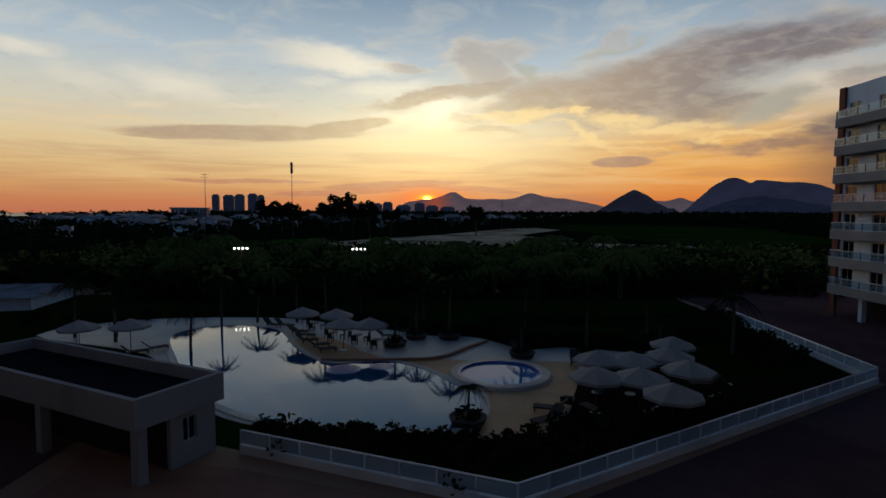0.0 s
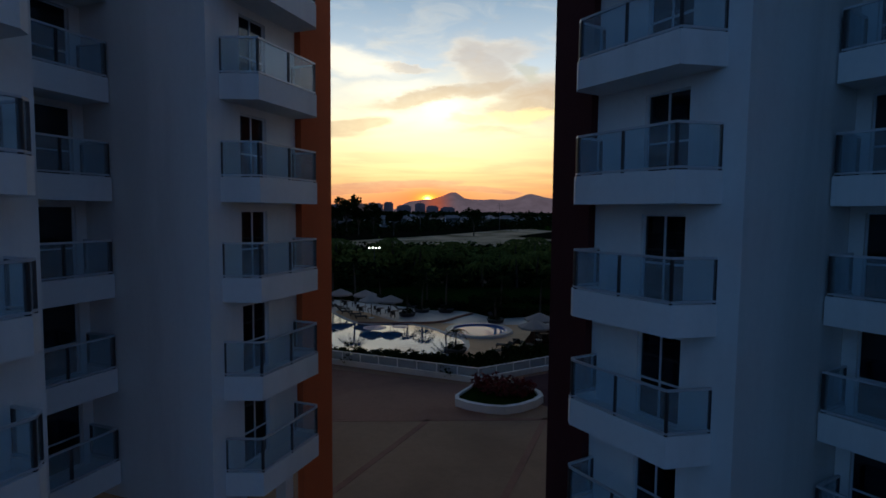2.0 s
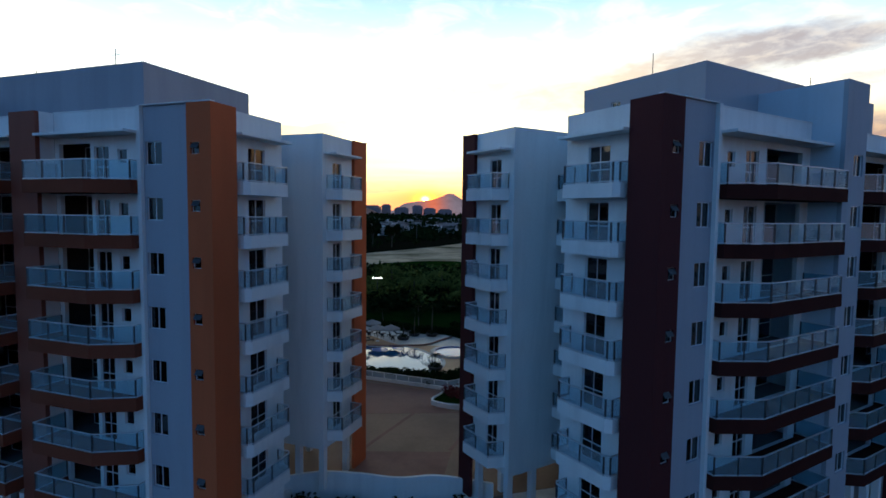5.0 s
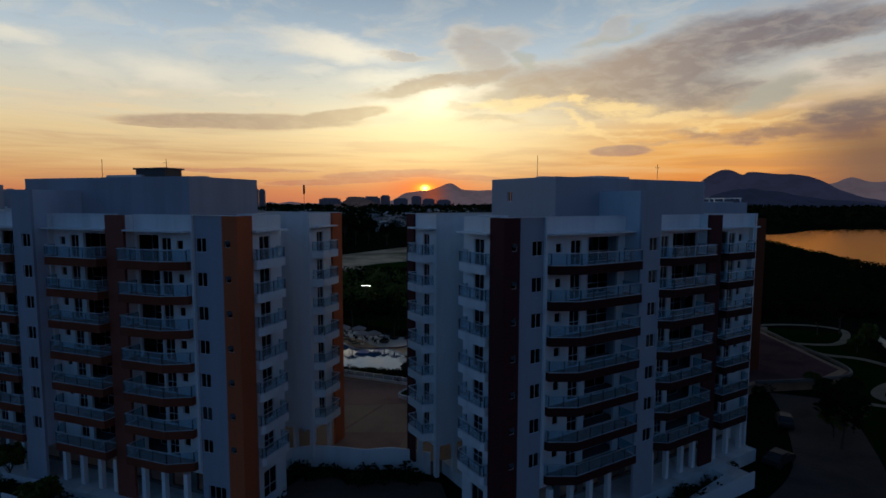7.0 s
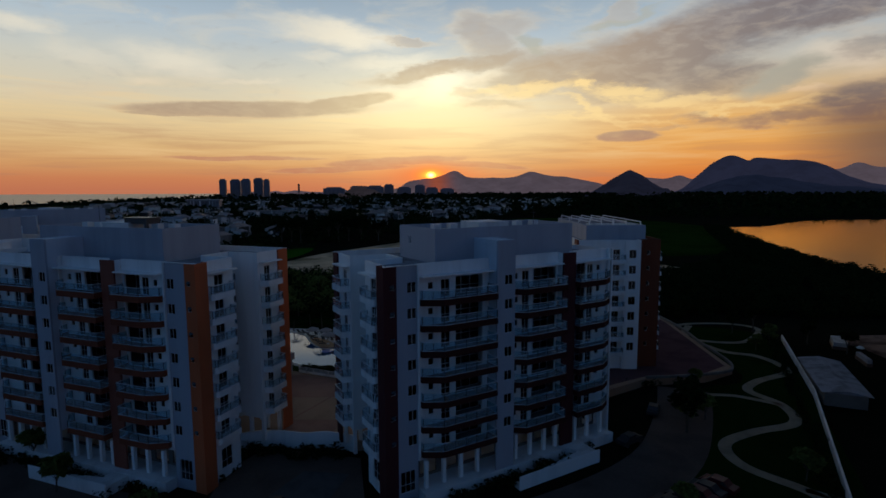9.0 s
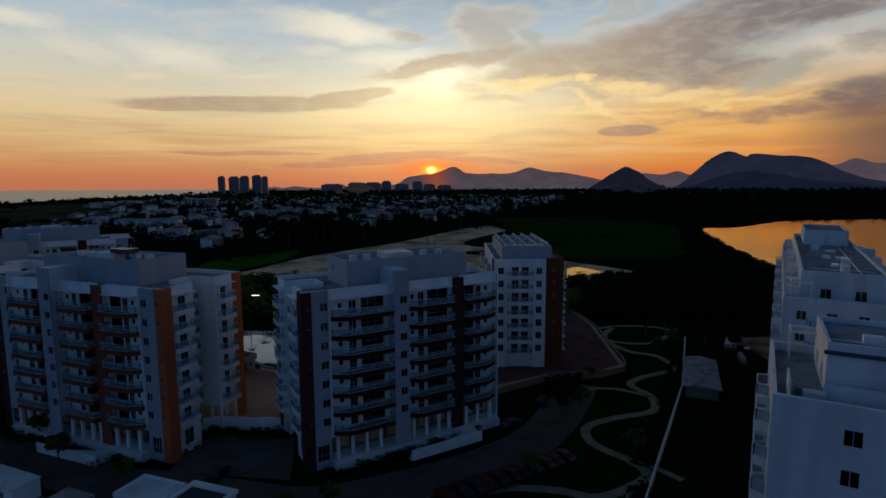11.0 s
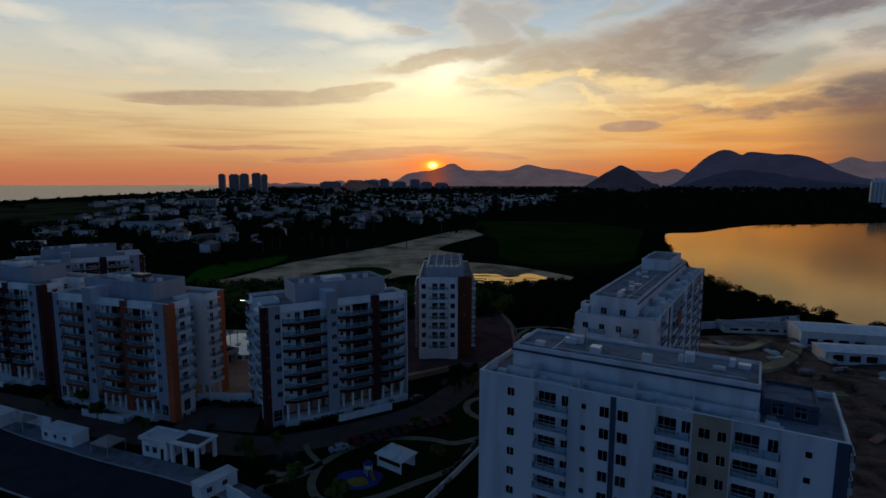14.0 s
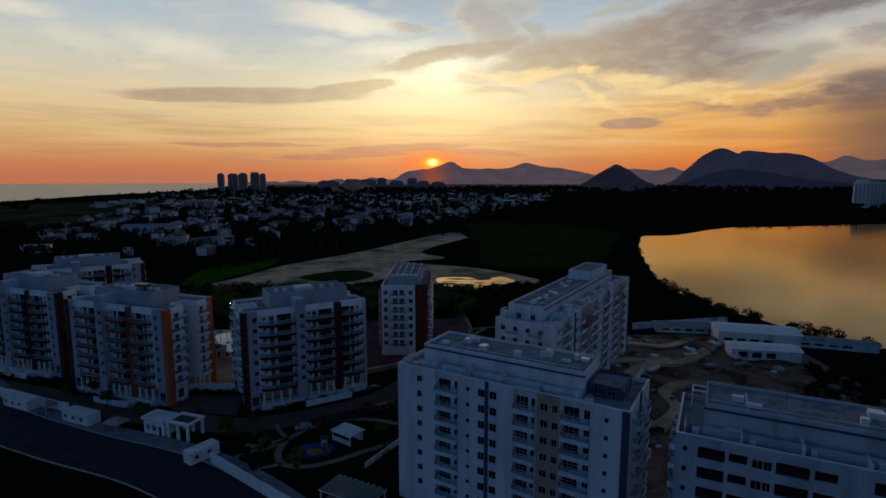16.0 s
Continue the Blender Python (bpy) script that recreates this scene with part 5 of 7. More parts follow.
low_spots = []
for (x0, y0), (x1, y1), k in (((-7.0, 56.0), (4.2, 54.2), 46), ((-6, 54.6), (5.0, 51.6), 34), ((-5.5, 54.8), (5.0, 52.8), 34)):
    for j in range(k):
        t = (j + rng.uniform(0, 1)) / k
        low_spots.append((x0 + (x1 - x0) * t + rng.normal() * 0.35, y0 + (y1 - y0) * t + rng.normal() * 0.35, rng.uniform(0.5, 1.1)))
thicket("border_plants", "low dark border plants by the pool edge", low_spots, 60, 0.5, 0.14, LEAF, DECK)

# planter with red leaves in the court
pl = smooth_loop([(3.2, 43.2), (6.2, 41.6), (9.1, 43.6), (8.2, 46.4), (5.9, 48.0), (4.3, 45.6)], 3)
planter = thing("planter", "low white planter with red-leaved shrubs and grass", "planter", pose(0, 0, DECK))
inner_pl = [(5.9 + (x - 5.9) * 0.9, 44.8 + (y - 44.8) * 0.9) for x, y in pl]
n_pl = len(pl)
part("rim", Geo().add([(*p, 0) for p in pl] + [(*p, 0.5) for p in pl] + [(*p, 0.5) for p in inner_pl] + [(*p, 0.3) for p in inner_pl],
                      [q for i in range(n_pl) for q in ((i, (i + 1) % n_pl, n_pl + (i + 1) % n_pl, n_pl + i), (n_pl + i, n_pl + (i + 1) % n_pl, 2 * n_pl + (i + 1) % n_pl, 2 * n_pl + i), (2 * n_pl + i, 2 * n_pl + (i + 1) % n_pl, 3 * n_pl + (i + 1) % n_pl, 3 * n_pl + i))]), WHITE2, planter)
part("lawn", Geo().sheet(inner_pl, 0.34), LAWN, planter)
part("shrub", leaf_mesh("shrub", np.concatenate([blob(140, (x, y, 0.8), (0.75, 0.75, 0.65)) for x, y in ((5.6, 44.8), (6.6, 44.2), (7.6, 44.2), (7.2, 45.2), (6.2, 45.8), (8.2, 44.6), (5.2, 46.0))]), 0.16, REDLEAF), None, planter, "dark red shrub")

# pool house
HUTPAINT = material("grey_render", (0.30, 0.30, 0.31), 0.85, stain=0.25, fleck=0.12, scale=5, streak=True, spec=0.1)
# dark colour stands in for the deep shade below the roof
HUTSHADE = material("shade_dark_render", (0.05, 0.04, 0.038), 0.9, stain=0.25, fleck=0.12, scale=5, spec=0.05)
hut = thing("pool_house", "grey flat-roofed pool house with deep parapet", "building", pose(-9.9, 50.1, DECK, 0, 0, 60.5))
hw, hd = 4.5, 15.8
part("roof", Geo().box(0.25, hw - 0.25, 0.25, hd - 0.25, 3.05, 3.2), FELT, hut, "dark roof felt")
par = Geo()
for x0, x1, y0, y1 in ((0, hw, 0, 0.25), (0, hw, hd - 0.25, hd), (0, 0.25, 0.25, hd - 0.25), (hw - 0.25, hw, 0.25, hd - 0.25)):
    par.box(x0, x1, y0, y1, 2.5, 3.8)
part("parapet", par, HUTPAINT, hut)
part("ceiling_slab", Geo().box(0.25, hw - 0.25, 0.25, hd - 0.25, 2.52, 2.7), HUTSHADE, hut)
part("wall", wall(Geo(), (1.9, 0.4), (hw - 0.2, 0.4), 0, 2.5, [(0.65, 1.35, 1.0, 2.1)]), HUTPAINT, hut)
part("wall", wall(Geo(), (hw - 0.2, 0.4), (hw - 0.2, hd - 0.5), 0, 2.5, [(3, 4, 1.0, 2.2), (7, 8, 1.0, 2.2)]), WHITE, hut)
part("wall", wall(Geo(), (1.9, hd - 0.5), (1.9, 0.65), 0, 2.5, [(4, 5, 0, 2.2)]), HUTSHADE, hut)
g, p = window_meshes(0.7, 1.1, 2)
w = part("window", g, None, hut, at=pose(2.9, 0.48, 1.0))
part("pane", p, None, w)
part("pillar", Geo().box(0.3, 0.75, 0.3, 0.75, 0, 2.5), HUTPAINT, hut)
part("pillar", Geo().box(0.3, 0.75, 7.3, 7.75, 0, 2.5), HUTPAINT, hut)
part("pillar", Geo().box(0.3, 0.75, 14.2, 14.65, 0, 2.5), HUTPAINT, hut)

# ---- street, park and entrance ----
PATHMAT = material("pale_park_path", (0.24, 0.20, 0.14), 0.9, spec=0.1, fleck=0.2, scale=2, stain=0.3, stain_scale=0.3)
ROADPAVE = material("worn_block_paving", (0.125, 0.090, 0.072), 0.9, spec=0.0, fleck=0.3, scale=2, stain=0.3, stain_scale=0.12)
CARPAINT = [material("car_paint_" + n, c, 0.5, fleck=0.0, stain=0.15, bump=0, spec=0.2) for n, c in (("white", (0.6, 0.6, 0.6)), ("silver", (0.3, 0.31, 0.33)), ("black", (0.02, 0.02, 0.022)), ("red", (0.09, 0.008, 0.008)))]
RUBBER = material("tyre_rubber", (0.02, 0.02, 0.02), 0.8)

PATHDARK = material("worn_concrete", (0.11, 0.10, 0.095), 0.9, spec=0.0, fleck=0.2, scale=2, stain=0.3, stain_scale=0.3)

WALKWAY = material("grey_pavement", (0.23, 0.24, 0.26), 0.9, spec=0.0, fleck=0.3, scale=2, stain=0.45, stain_scale=0.3)

# street on the town side: carriageway, kerbs, inner drive along the blocks
street = smooth_line([(-140, 62), (-90, 36), (-55, 10), (-25, -6), (5, -20), (30, -40), (60, -75), (80, -120)])
single("road", ribbon(street, 13.0, 0.06, None, 0.06), ASPHALT, "dark asphalt street curving past the blocks", kind="structure")
kerbs = Geo()
for off in (-6.9, 6.9):
    line = [(p[0] + off * 0.55, p[1] + off * 0.83) for p in street]
    ribbon(line, 0.3, 0.16, kerbs, 0.16)
walkway = [(p[0] + 9.3 * 0.55, p[1] + 9.3 * 0.83) for p in street]
single("street_pavement", ribbon(walkway, 4.4, 0.14, None, 0.14), WALKWAY, "worn grey pavement beside the street", kind="structure")
single("kerb", kerbs, CONCRETE, "pale concrete kerbs of the street", kind="structure")
drive = smooth_line([(-110, 52), (-70, 33), (-42, 21.5), (-20, 11), (0, 5.5), (14, 2.5), (32, 8), (48, 18), (58, 32), (64, 44)])
single("driveway", ribbon(drive, 8.5, 0.05, None, 0.05), ROADPAVE, "paved drive in front of the blocks", kind="structure")
single("forecourt", Geo().prism([(-9, 12), (10, 8.5), (8, 22), (0, 24.5), (-6, 25), (-9, 20)], 0.0, 0.07), ROADPAVE, "sloping forecourt between the blocks", kind="structure")
pad = Geo().prism([(-2.5, 12.5), (5.0, 11.5), (7.0, 18), (1.0, 19)], 0.071, 0.09)
single("forecourt_pad", pad, PATHDARK, "paler concrete pad in the forecourt", kind="structure")
verge = Geo()
ribbon(smooth_line([(-110, 46), (-70, 27), (-42, 15), (-22, 4.5), (-12, 0.5)]), 2.2, 0.055, verge, 0.05)
single("verge", verge, LAWN, "grass strip between drive and gate wall", kind="structure")

# lawns and winding paths of the park
single("park_lawn", Geo().sheet(smooth_loop([(18, -1), (34, 5), (50, 14), (60, 30), (68, 44), (79, 50), (84, 86), (102, 76), (84, 38), (66, 4), (52, -18), (36, -24), (22, -16)], 4), 0.03), LAWN, "dark green park lawn", kind="structure")
PATHS = [([(82, 87.5), (90, 90), (99.8, 89), (104, 84), (99, 77), (92, 72), (84, 74), (80, 80), (82, 87.5)], 1.5),
         ([(88, 88), (82, 78), (84, 66), (89.2, 62), (90.5, 56), (88.5, 51), (80, 47), (75.4, 42.6), (77, 36), (74.3, 29.1), (66, 26.5), (59.5, 23), (58.5, 17), (62.5, 11), (63.5, 7), (60.2, 4), (54, 1.5), (49, 3.5), (42, 4.5), (36, 3.0), (30.5, -1.0), (27, -5.5), (21, -9.0), (17.5, -8)], 1.7),
         ([(60.2, 4), (56.5, -3), (53, -8.5), (46, -13), (39, -17.3), (33, -18.8), (28.5, -17), (26.5, -12), (27, -5.5)], 1.6),
         ([(27, -5.5), (24, -9.5), (20, -11.5), (17.5, -14), (20, -18), (25.5, -18.5), (28.5, -17)], 1.3),
         ([(62.5, 11), (66, 8), (68, 5)], 1.2), ([(77, 36), (72, 40), (68, 41), (64.6, 40.5)], 1.2), ([(27, -5.5), (24, -1.0), (22.5, 2.5)], 1.2)]
for line, w in PATHS:
    single("footpath", ribbon(smooth_line(line, 7), w, 0.07, None, 0.05), PATHMAT, "pale winding footpath through the park", kind="structure")

# long pale wall between park and building site
site_wall = Geo()
line = [(103.2, 73.3), (85.3, 39.4), (65.4, 8), (53.5, -11), (47.5, -20)]
for (x0, y0), (x1, y1) in zip(line, line[1:]):
    d = Vector((x1 - x0, y1 - y0)).normalized()
    n = Vector((-d.y, d.x)) * 0.12
    site_wall.prism([(x0 - n.x, y0 - n.y), (x0 + n.x, y0 + n.y), (x1 + n.x, y1 + n.y), (x1 - n.x, y1 - n.y)][::-1], 0.0, 1.3)
single("park_wall", site_wall, WHITE2, "long pale boundary wall of the park", kind="structure")

# kiosk with white roof, play area
kiosk = thing("kiosk", "white park kiosk with low hipped roof", "kiosk", pose(42.0, -6.8, 0, 0, 0, -38))
part("roof", Geo().add([(-3.4, -2.6, 2.7), (3.4, -2.6, 2.7), (3.4, 2.6, 2.7), (-3.4, 2.6, 2.7), (-1.6, 0, 3.7), (1.6, 0, 3.7), (-3.4, -2.6, 2.5), (3.4, -2.6, 2.5), (3.4, 2.6, 2.5), (-3.4, 2.6, 2.5)],
                       [(0, 1, 5, 4), (1, 2, 5), (2, 3, 4, 5), (3, 0, 4), (0, 6, 7, 1), (1, 7, 8, 2), (2, 8, 9, 3), (3, 9, 6, 0), (9, 8, 7, 6)]), WHITE2, kiosk)
part("counter", wall(wall(Geo(), (-2.8, -2.0), (2.8, -2.0), 0, 1.1), (2.8, 2.0), (-2.8, 2.0), 0, 2.5), WHITE, kiosk)
for x in (-2.9, 2.9):
    for y in (-2.1, 2.1):
        part("post", Geo().box(x - 0.1, x + 0.1, y - 0.1, y + 0.1, 0, 2.5), WHITE, kiosk)
PLAYBLUE = material("blue_play_rubber", (0.02, 0.035, 0.22), 0.8, fleck=0.2, scale=5)
PLAYYELLOW = material("yellow_play_rubber", (0.30, 0.20, 0.02), 0.8, fleck=0.2, scale=5)
single("play_surface", Geo().prism(smooth_loop([(31, -9.5), (36, -8), (39.5, -10), (38, -14), (33, -14.5)], 4), 0.0, 0.06), PLAYBLUE, "dark blue rubber play area", "play area")
single("play_patch", Geo().prism(smooth_loop([(33, -11.5), (36, -10.8), (37, -13), (34.5, -13.8)], 4), 0.061, 0.075), PLAYYELLOW, "yellow patch in the play area", "play area")
slide = thing("playground_slide", "small white playground slide tower", "slide", pose(36.8, -9.8, 0.06, 0, 0, 30))
part("tower", Geo().box(-0.6, 0.6, -0.6, 0.6, 1.2, 1.3).box(-0.6, -0.5, -0.6, -0.5, 0, 2.2).box(0.5, 0.6, -0.6, -0.5, 0, 2.2).box(-0.6, -0.5, 0.5, 0.6, 0, 2.2).box(0.5, 0.6, 0.5, 0.6, 0, 2.2), WHITE2, slide)
part("roof", Geo().add([(-0.8, -0.8, 2.2), (0.8, -0.8, 2.2), (0.8, 0.8, 2.2), (-0.8, 0.8, 2.2), (0, 0, 2.9)], [(0, 1, 4), (1, 2, 4), (2, 3, 4), (3, 0, 4), (3, 2, 1, 0)]), PLAYBLUE, slide)
part("chute", Geo().add([(-0.3, -0.6, 1.25), (0.3, -0.6, 1.25), (0.3, -2.6, 0.1), (-0.3, -2.6, 0.1), (-0.3, -0.6, 1.15), (0.3, -0.6, 1.15), (0.3, -2.6, 0.0), (-0.3, -2.6, 0.0)], [(0, 1, 2, 3), (7, 6, 5, 4), (0, 3, 7, 4), (1, 5, 6, 2), (3, 2, 6, 7)]), PLAYYELLOW, slide)

# slatted shelter beside the boundary wall
shelter = thing("slatted_shelter", "white slatted shelter roof on posts in the park", "shelter", pose(46.3, -33.0, 0, 0, 0, -31))
for x in (-5.6, 0.0, 5.6):
    for y in (-2.9, 2.9):
        part("post", Geo().box(x - 0.1, x + 0.1, y - 0.1, y + 0.1, 0, 2.7), WHITE, shelter)
for y in (-2.9, 0.0, 2.9):
    part("beam", Geo().box(-6.0, 6.0, y - 0.09, y + 0.09, 2.7, 2.92), WHITE, shelter)
for k in range(9):
    x = -5.8 + 1.45 * k
    part("slat", Geo().box(x - 0.12, x + 0.12, -3.3, 3.3, 2.921, 3.06), WHITE, shelter)
part("roof_sheet", Geo().box(-5.9, 5.9, -3.1, 3.1, 3.062, 3.09), PANE, shelter, "dark glass roof sheet")
part("deck", Geo().box(-6.0, 6.0, -3.3, 3.3, 0.0, 0.12), STONE, shelter)

# entrance: gatehouse and the wall of tents and pavilions along the street
gate = thing("gatehouse", "white gatehouse with open portal frame", "gatehouse", pose(-9.7, -0.4, 0, 0, 0, -22))
part("block", wall(wall(wall(wall(Geo(), (0, 0), (6.5, 0), 0, 3.7, [(0.7, 1.9, 1.0, 2.4), (2.6, 3.8, 1.0, 2.4), (4.6, 5.6, 0, 2.3)]), (6.5, 0), (6.5, 4.0), 0, 3.7, [(1.0, 2.6, 1.0, 2.4)]), (6.5, 4.0), (0, 4.0), 0, 3.7), (0, 4.0), (0, 0), 0, 3.7), WHITE, gate)
part("roof", Geo().box(-0.4, 6.9, -0.5, 4.4, 3.71, 4.0), WHITE2, gate)
part("roof_edge", Geo().box(-0.4, 6.9, -0.5, -0.3, 4.001, 4.35).box(-0.4, 6.9, 4.2, 4.4, 4.001, 4.35).box(-0.4, -0.2, -0.3, 4.2, 4.001, 4.35).box(6.7, 6.9, -0.3, 4.2, 4.001, 4.35), WHITE, gate)
for u in (8.0, 11.0, 14.0):
    part("portal_post", Geo().box(u - 0.3, u + 0.3, -0.3, 0.3, 0, 4.0), WHITE, gate)
    part("portal_post", Geo().box(u - 0.3, u + 0.3, 4.4, 5.0, 0, 4.0), WHITE, gate)
part("portal_roof", Geo().box(7.4, 14.6, -0.5, 0.5, 4.0, 4.45).box(7.4, 14.6, 4.2, 5.2, 4.0, 4.45).box(7.4, 8.0, 0.5, 4.2, 4.0, 4.45).box(14.0, 14.6, 0.5, 4.2, 4.0, 4.45), WHITE, gate)
part("dark_panel", Geo().box(8.0, 14.0, 0.5, 4.2, 4.05, 4.15), POST, gate, "dark roof panel")


def tent(x, y, turn, w=3.2, d=3.2):
    t = thing("gazebo_tent", "white pointed gazebo tent beside the street", "tent", pose(x, y, 0, 0, 0, turn), "gazebo tents")
    part("roof", Geo().add([(-w / 2, -d / 2, 2.4), (w / 2, -d / 2, 2.4), (w / 2, d / 2, 2.4), (-w / 2, d / 2, 2.4), (0, 0, 3.6), (-w / 2, -d / 2, 2.1), (w / 2, -d / 2, 2.1), (w / 2, d / 2, 2.1), (-w / 2, d / 2, 2.1)],
                           [(0, 1, 4), (1, 2, 4), (2, 3, 4), (3, 0, 4), (0, 5, 6, 1), (1, 6, 7, 2), (2, 7, 8, 3), (3, 8, 5, 0)]), CANVAS, t)
    for sx in (-1, 1):
        for sy in (-1, 1):
            part("pole", Geo().tube((sx * (w / 2 - 0.05), sy * (d / 2 - 0.05), 0), (sx * (w / 2 - 0.05), sy * (d / 2 - 0.05), 2.3), 0.04, n=6), ALU, t)


for x, y, a, w in ((-17.6, 1.6, -24, 5.0), (-42.5, 13.6, -26, 4.0)):
    tent(x, y, a, w, w * 0.8)
hoard = thing("site_hoarding", "long white wall beside the street", "wall", pose(0, 0, 0))
hl = [(-70, 28.5), (-62, 24.6), (-46, 17.0), (-36, 12.5)], [(12.5, -16), (25.5, -27), (35, -35), (45, -46), (56, -63)]
for seg in hl:
    for (x0, y0), (x1, y1) in zip(seg, seg[1:]):
        d = Vector((x1 - x0, y1 - y0)).normalized()
        n = Vector((-d.y, d.x)) * 0.12
        k = max(1, round((Vector((x1 - x0, y1 - y0))).length / 3.0))
        for j in range(k):
            a = Vector((x0, y0)).lerp(Vector((x1, y1)), j / k) + d * 0.03
            c = Vector((x0, y0)).lerp(Vector((x1, y1)), (j + 1) / k) - d * 0.03
            part("panel", Geo().prism([tuple(a - n), tuple(c - n), tuple(c + n), tuple(a + n)], 0, 2.6 + 0.12 * (j % 2)), WHITE, hoard)
for x, y, a, w, d, h in ((-29.5, 7.0, -25, 10, 3.5, 2.9), (-52, 17.5, -26, 11, 3.5, 3.0), (9.6, -13.6, 51, 7, 3, 2.8)):
    cb = thing("site_cabin", "low white cabin with flat roof beside the street", "cabin", pose(x, y, 0, 0, 0, a), "site cabins")
    part("body", Geo().box(-w / 2, w / 2, -d / 2, d / 2, 0, h - 0.15), WHITE, cb)
    part("roof", Geo().box(-w / 2 - 0.15, w / 2 + 0.15, -d / 2 - 0.15, d / 2 + 0.15, h - 0.149, h), WHITE2, cb)
    for k in range(int(w // 3)):
        g, p = window_meshes(1.0, 1.0, 2)
        f = part("window", g, None, cb, at=pose(-w / 2 + 1.5 + 3 * k, -d / 2 - 0.1, 1.1))
        part("pane", p, None, f)


def car_meshes(mat):
    body = Geo()
    prof = [(-2.1, 0.35), (-2.15, 0.7), (-1.9, 0.9), (-1.25, 0.97), (-0.75, 1.42), (0.75, 1.46), (1.35, 1.0), (2.05, 0.88), (2.15, 0.6), (2.1, 0.35)]
    n = len(prof)
    v = [(x, -0.85 if z < 1 else -0.68, z) for x, z in prof] + [(x, 0.85 if z < 1 else 0.68, z) for x, z in prof]
    body.add(v, [tuple(range(n)), tuple(reversed(range(n, 2 * n)))] + [(i, n + i, n + (i + 1) % n, (i + 1) % n) for i in range(n)])
    win = Geo().add([(-1.28, -0.74, 1.0), (-0.82, -0.70, 1.38), (0.76, -0.70, 1.40), (1.28, -0.74, 1.02), (-1.28, 0.74, 1.0), (-0.82, 0.70, 1.38), (0.76, 0.70, 1.40), (1.28, 0.74, 1.02)],
                    [(0, 1, 2, 3), (7, 6, 5, 4), (0, 4, 5, 1), (2, 6, 7, 3)])
    return body.mesh("body", mat), win.mesh("windows", POST)


CARS = [car_meshes(m) for m in CARPAINT]
WHEEL = Geo().tube((0, -0.1, 0), (0, 0.1, 0), 0.32, n=14).mesh("wheel", RUBBER)


def car(x, y, turn, k, z=0.06):
    t = thing("car", ("white", "silver", "black", "red")[k] + " car parked beside the drive", "car", pose(x, y, z, 0, 0, turn), "parked cars")
    part("body", CARS[k][0], None, t)
    part("windows", CARS[k][1], None, t)
    for sx in (-1.35, 1.35):
        for sy in (-0.78, 0.78):
            part("wheel", WHEEL, None, t, at=pose(sx, sy, 0.32))


for k in range(11):
    car(33 + 1.9 * k + (k % 3) * 0.2, 2.4 + 0.95 * k, -55, (3, 2, 2, 3, 2, 3, 2, 2, 3, 2, 3)[k])
for x, y, a, k in ((46, 24, 30, 2), (54, 34, 60, 2), (20, -3.5, 20, 2), (-1, 10, 80, 2), (30, -0.5, 25, 1)):
    car(x, y, a, k)

# trees of the park and the street
TREE_SPOTS = [(60, 34, 2), (62, 37, 0), (57.5, 30, 1), (61, 31, 3), (56, 27, 2), (68, 47, 3), (92, 66, 1), (95, 80, 0), (98, 70, 1), (101, 81, 2), (66, 16, 3), (46, 8, 3), (50, -6, 3), (24, -14, 1), (33, -21, 1),
              (14, -5, 3), (17, 1, 1), (-14, 9, 3), (-28, 16, 1), (-36, 24, 3), (-44, 24, 1), (107, 70, 2), (110, 62, 0), (64, 13, 3), (12, -4, 1)]
for k, (x, y, j) in enumerate(TREE_SPOTS):
    plant(x, y, 0.0, TREES, j, 0.62 + 0.1 * (k % 5), k * 61)
base_spots = []
for (x0, y0), (x1, y1), k in (((14, 7.6), (40, 21.5), 60), ((-44, 26.5), (-14, 13.0), 60), ((-84, 46), (-56, 35), 30), ((-8, 24.4), (6, 22.8), 44), ((-8, 23), (-9, 19), 14), ((46, 44), (60, 46.5), 30), ((64, 8), (86, 46), 40), ((86, 46), (102, 76), 40), ((48, -18), (62, 4), 40), ((14, -6), (24, -20), 36)):
    for j in range(k):
        t = (j + rng.uniform(0, 1)) / k
        base_spots.append((x0 + (x1 - x0) * t + rng.normal() * 0.6, y0 + (y1 - y0) * t + rng.normal() * 0.6, rng.uniform(0.5, 1.2)))
thicket("drive_shrubs", "dark clipped shrubs along the drive and park wall", base_spots, 60, 0.85, 0.2, LEAF)

# ---- block beyond the drive, seen end on ----

STONEGREY = material("grey_beige_paint", (0.36, 0.32, 0.28), 0.8, stain=0.2, fleck=0.1, scale=6, spec=0.1)
# orange paint in a darker copy, with the shade on this side included
SHADEDORANGE = material("shaded_orange_paint", (0.17, 0.045, 0.022), 0.8, stain=0.2, fleck=0.1, scale=6, streak=True, spec=0.15)


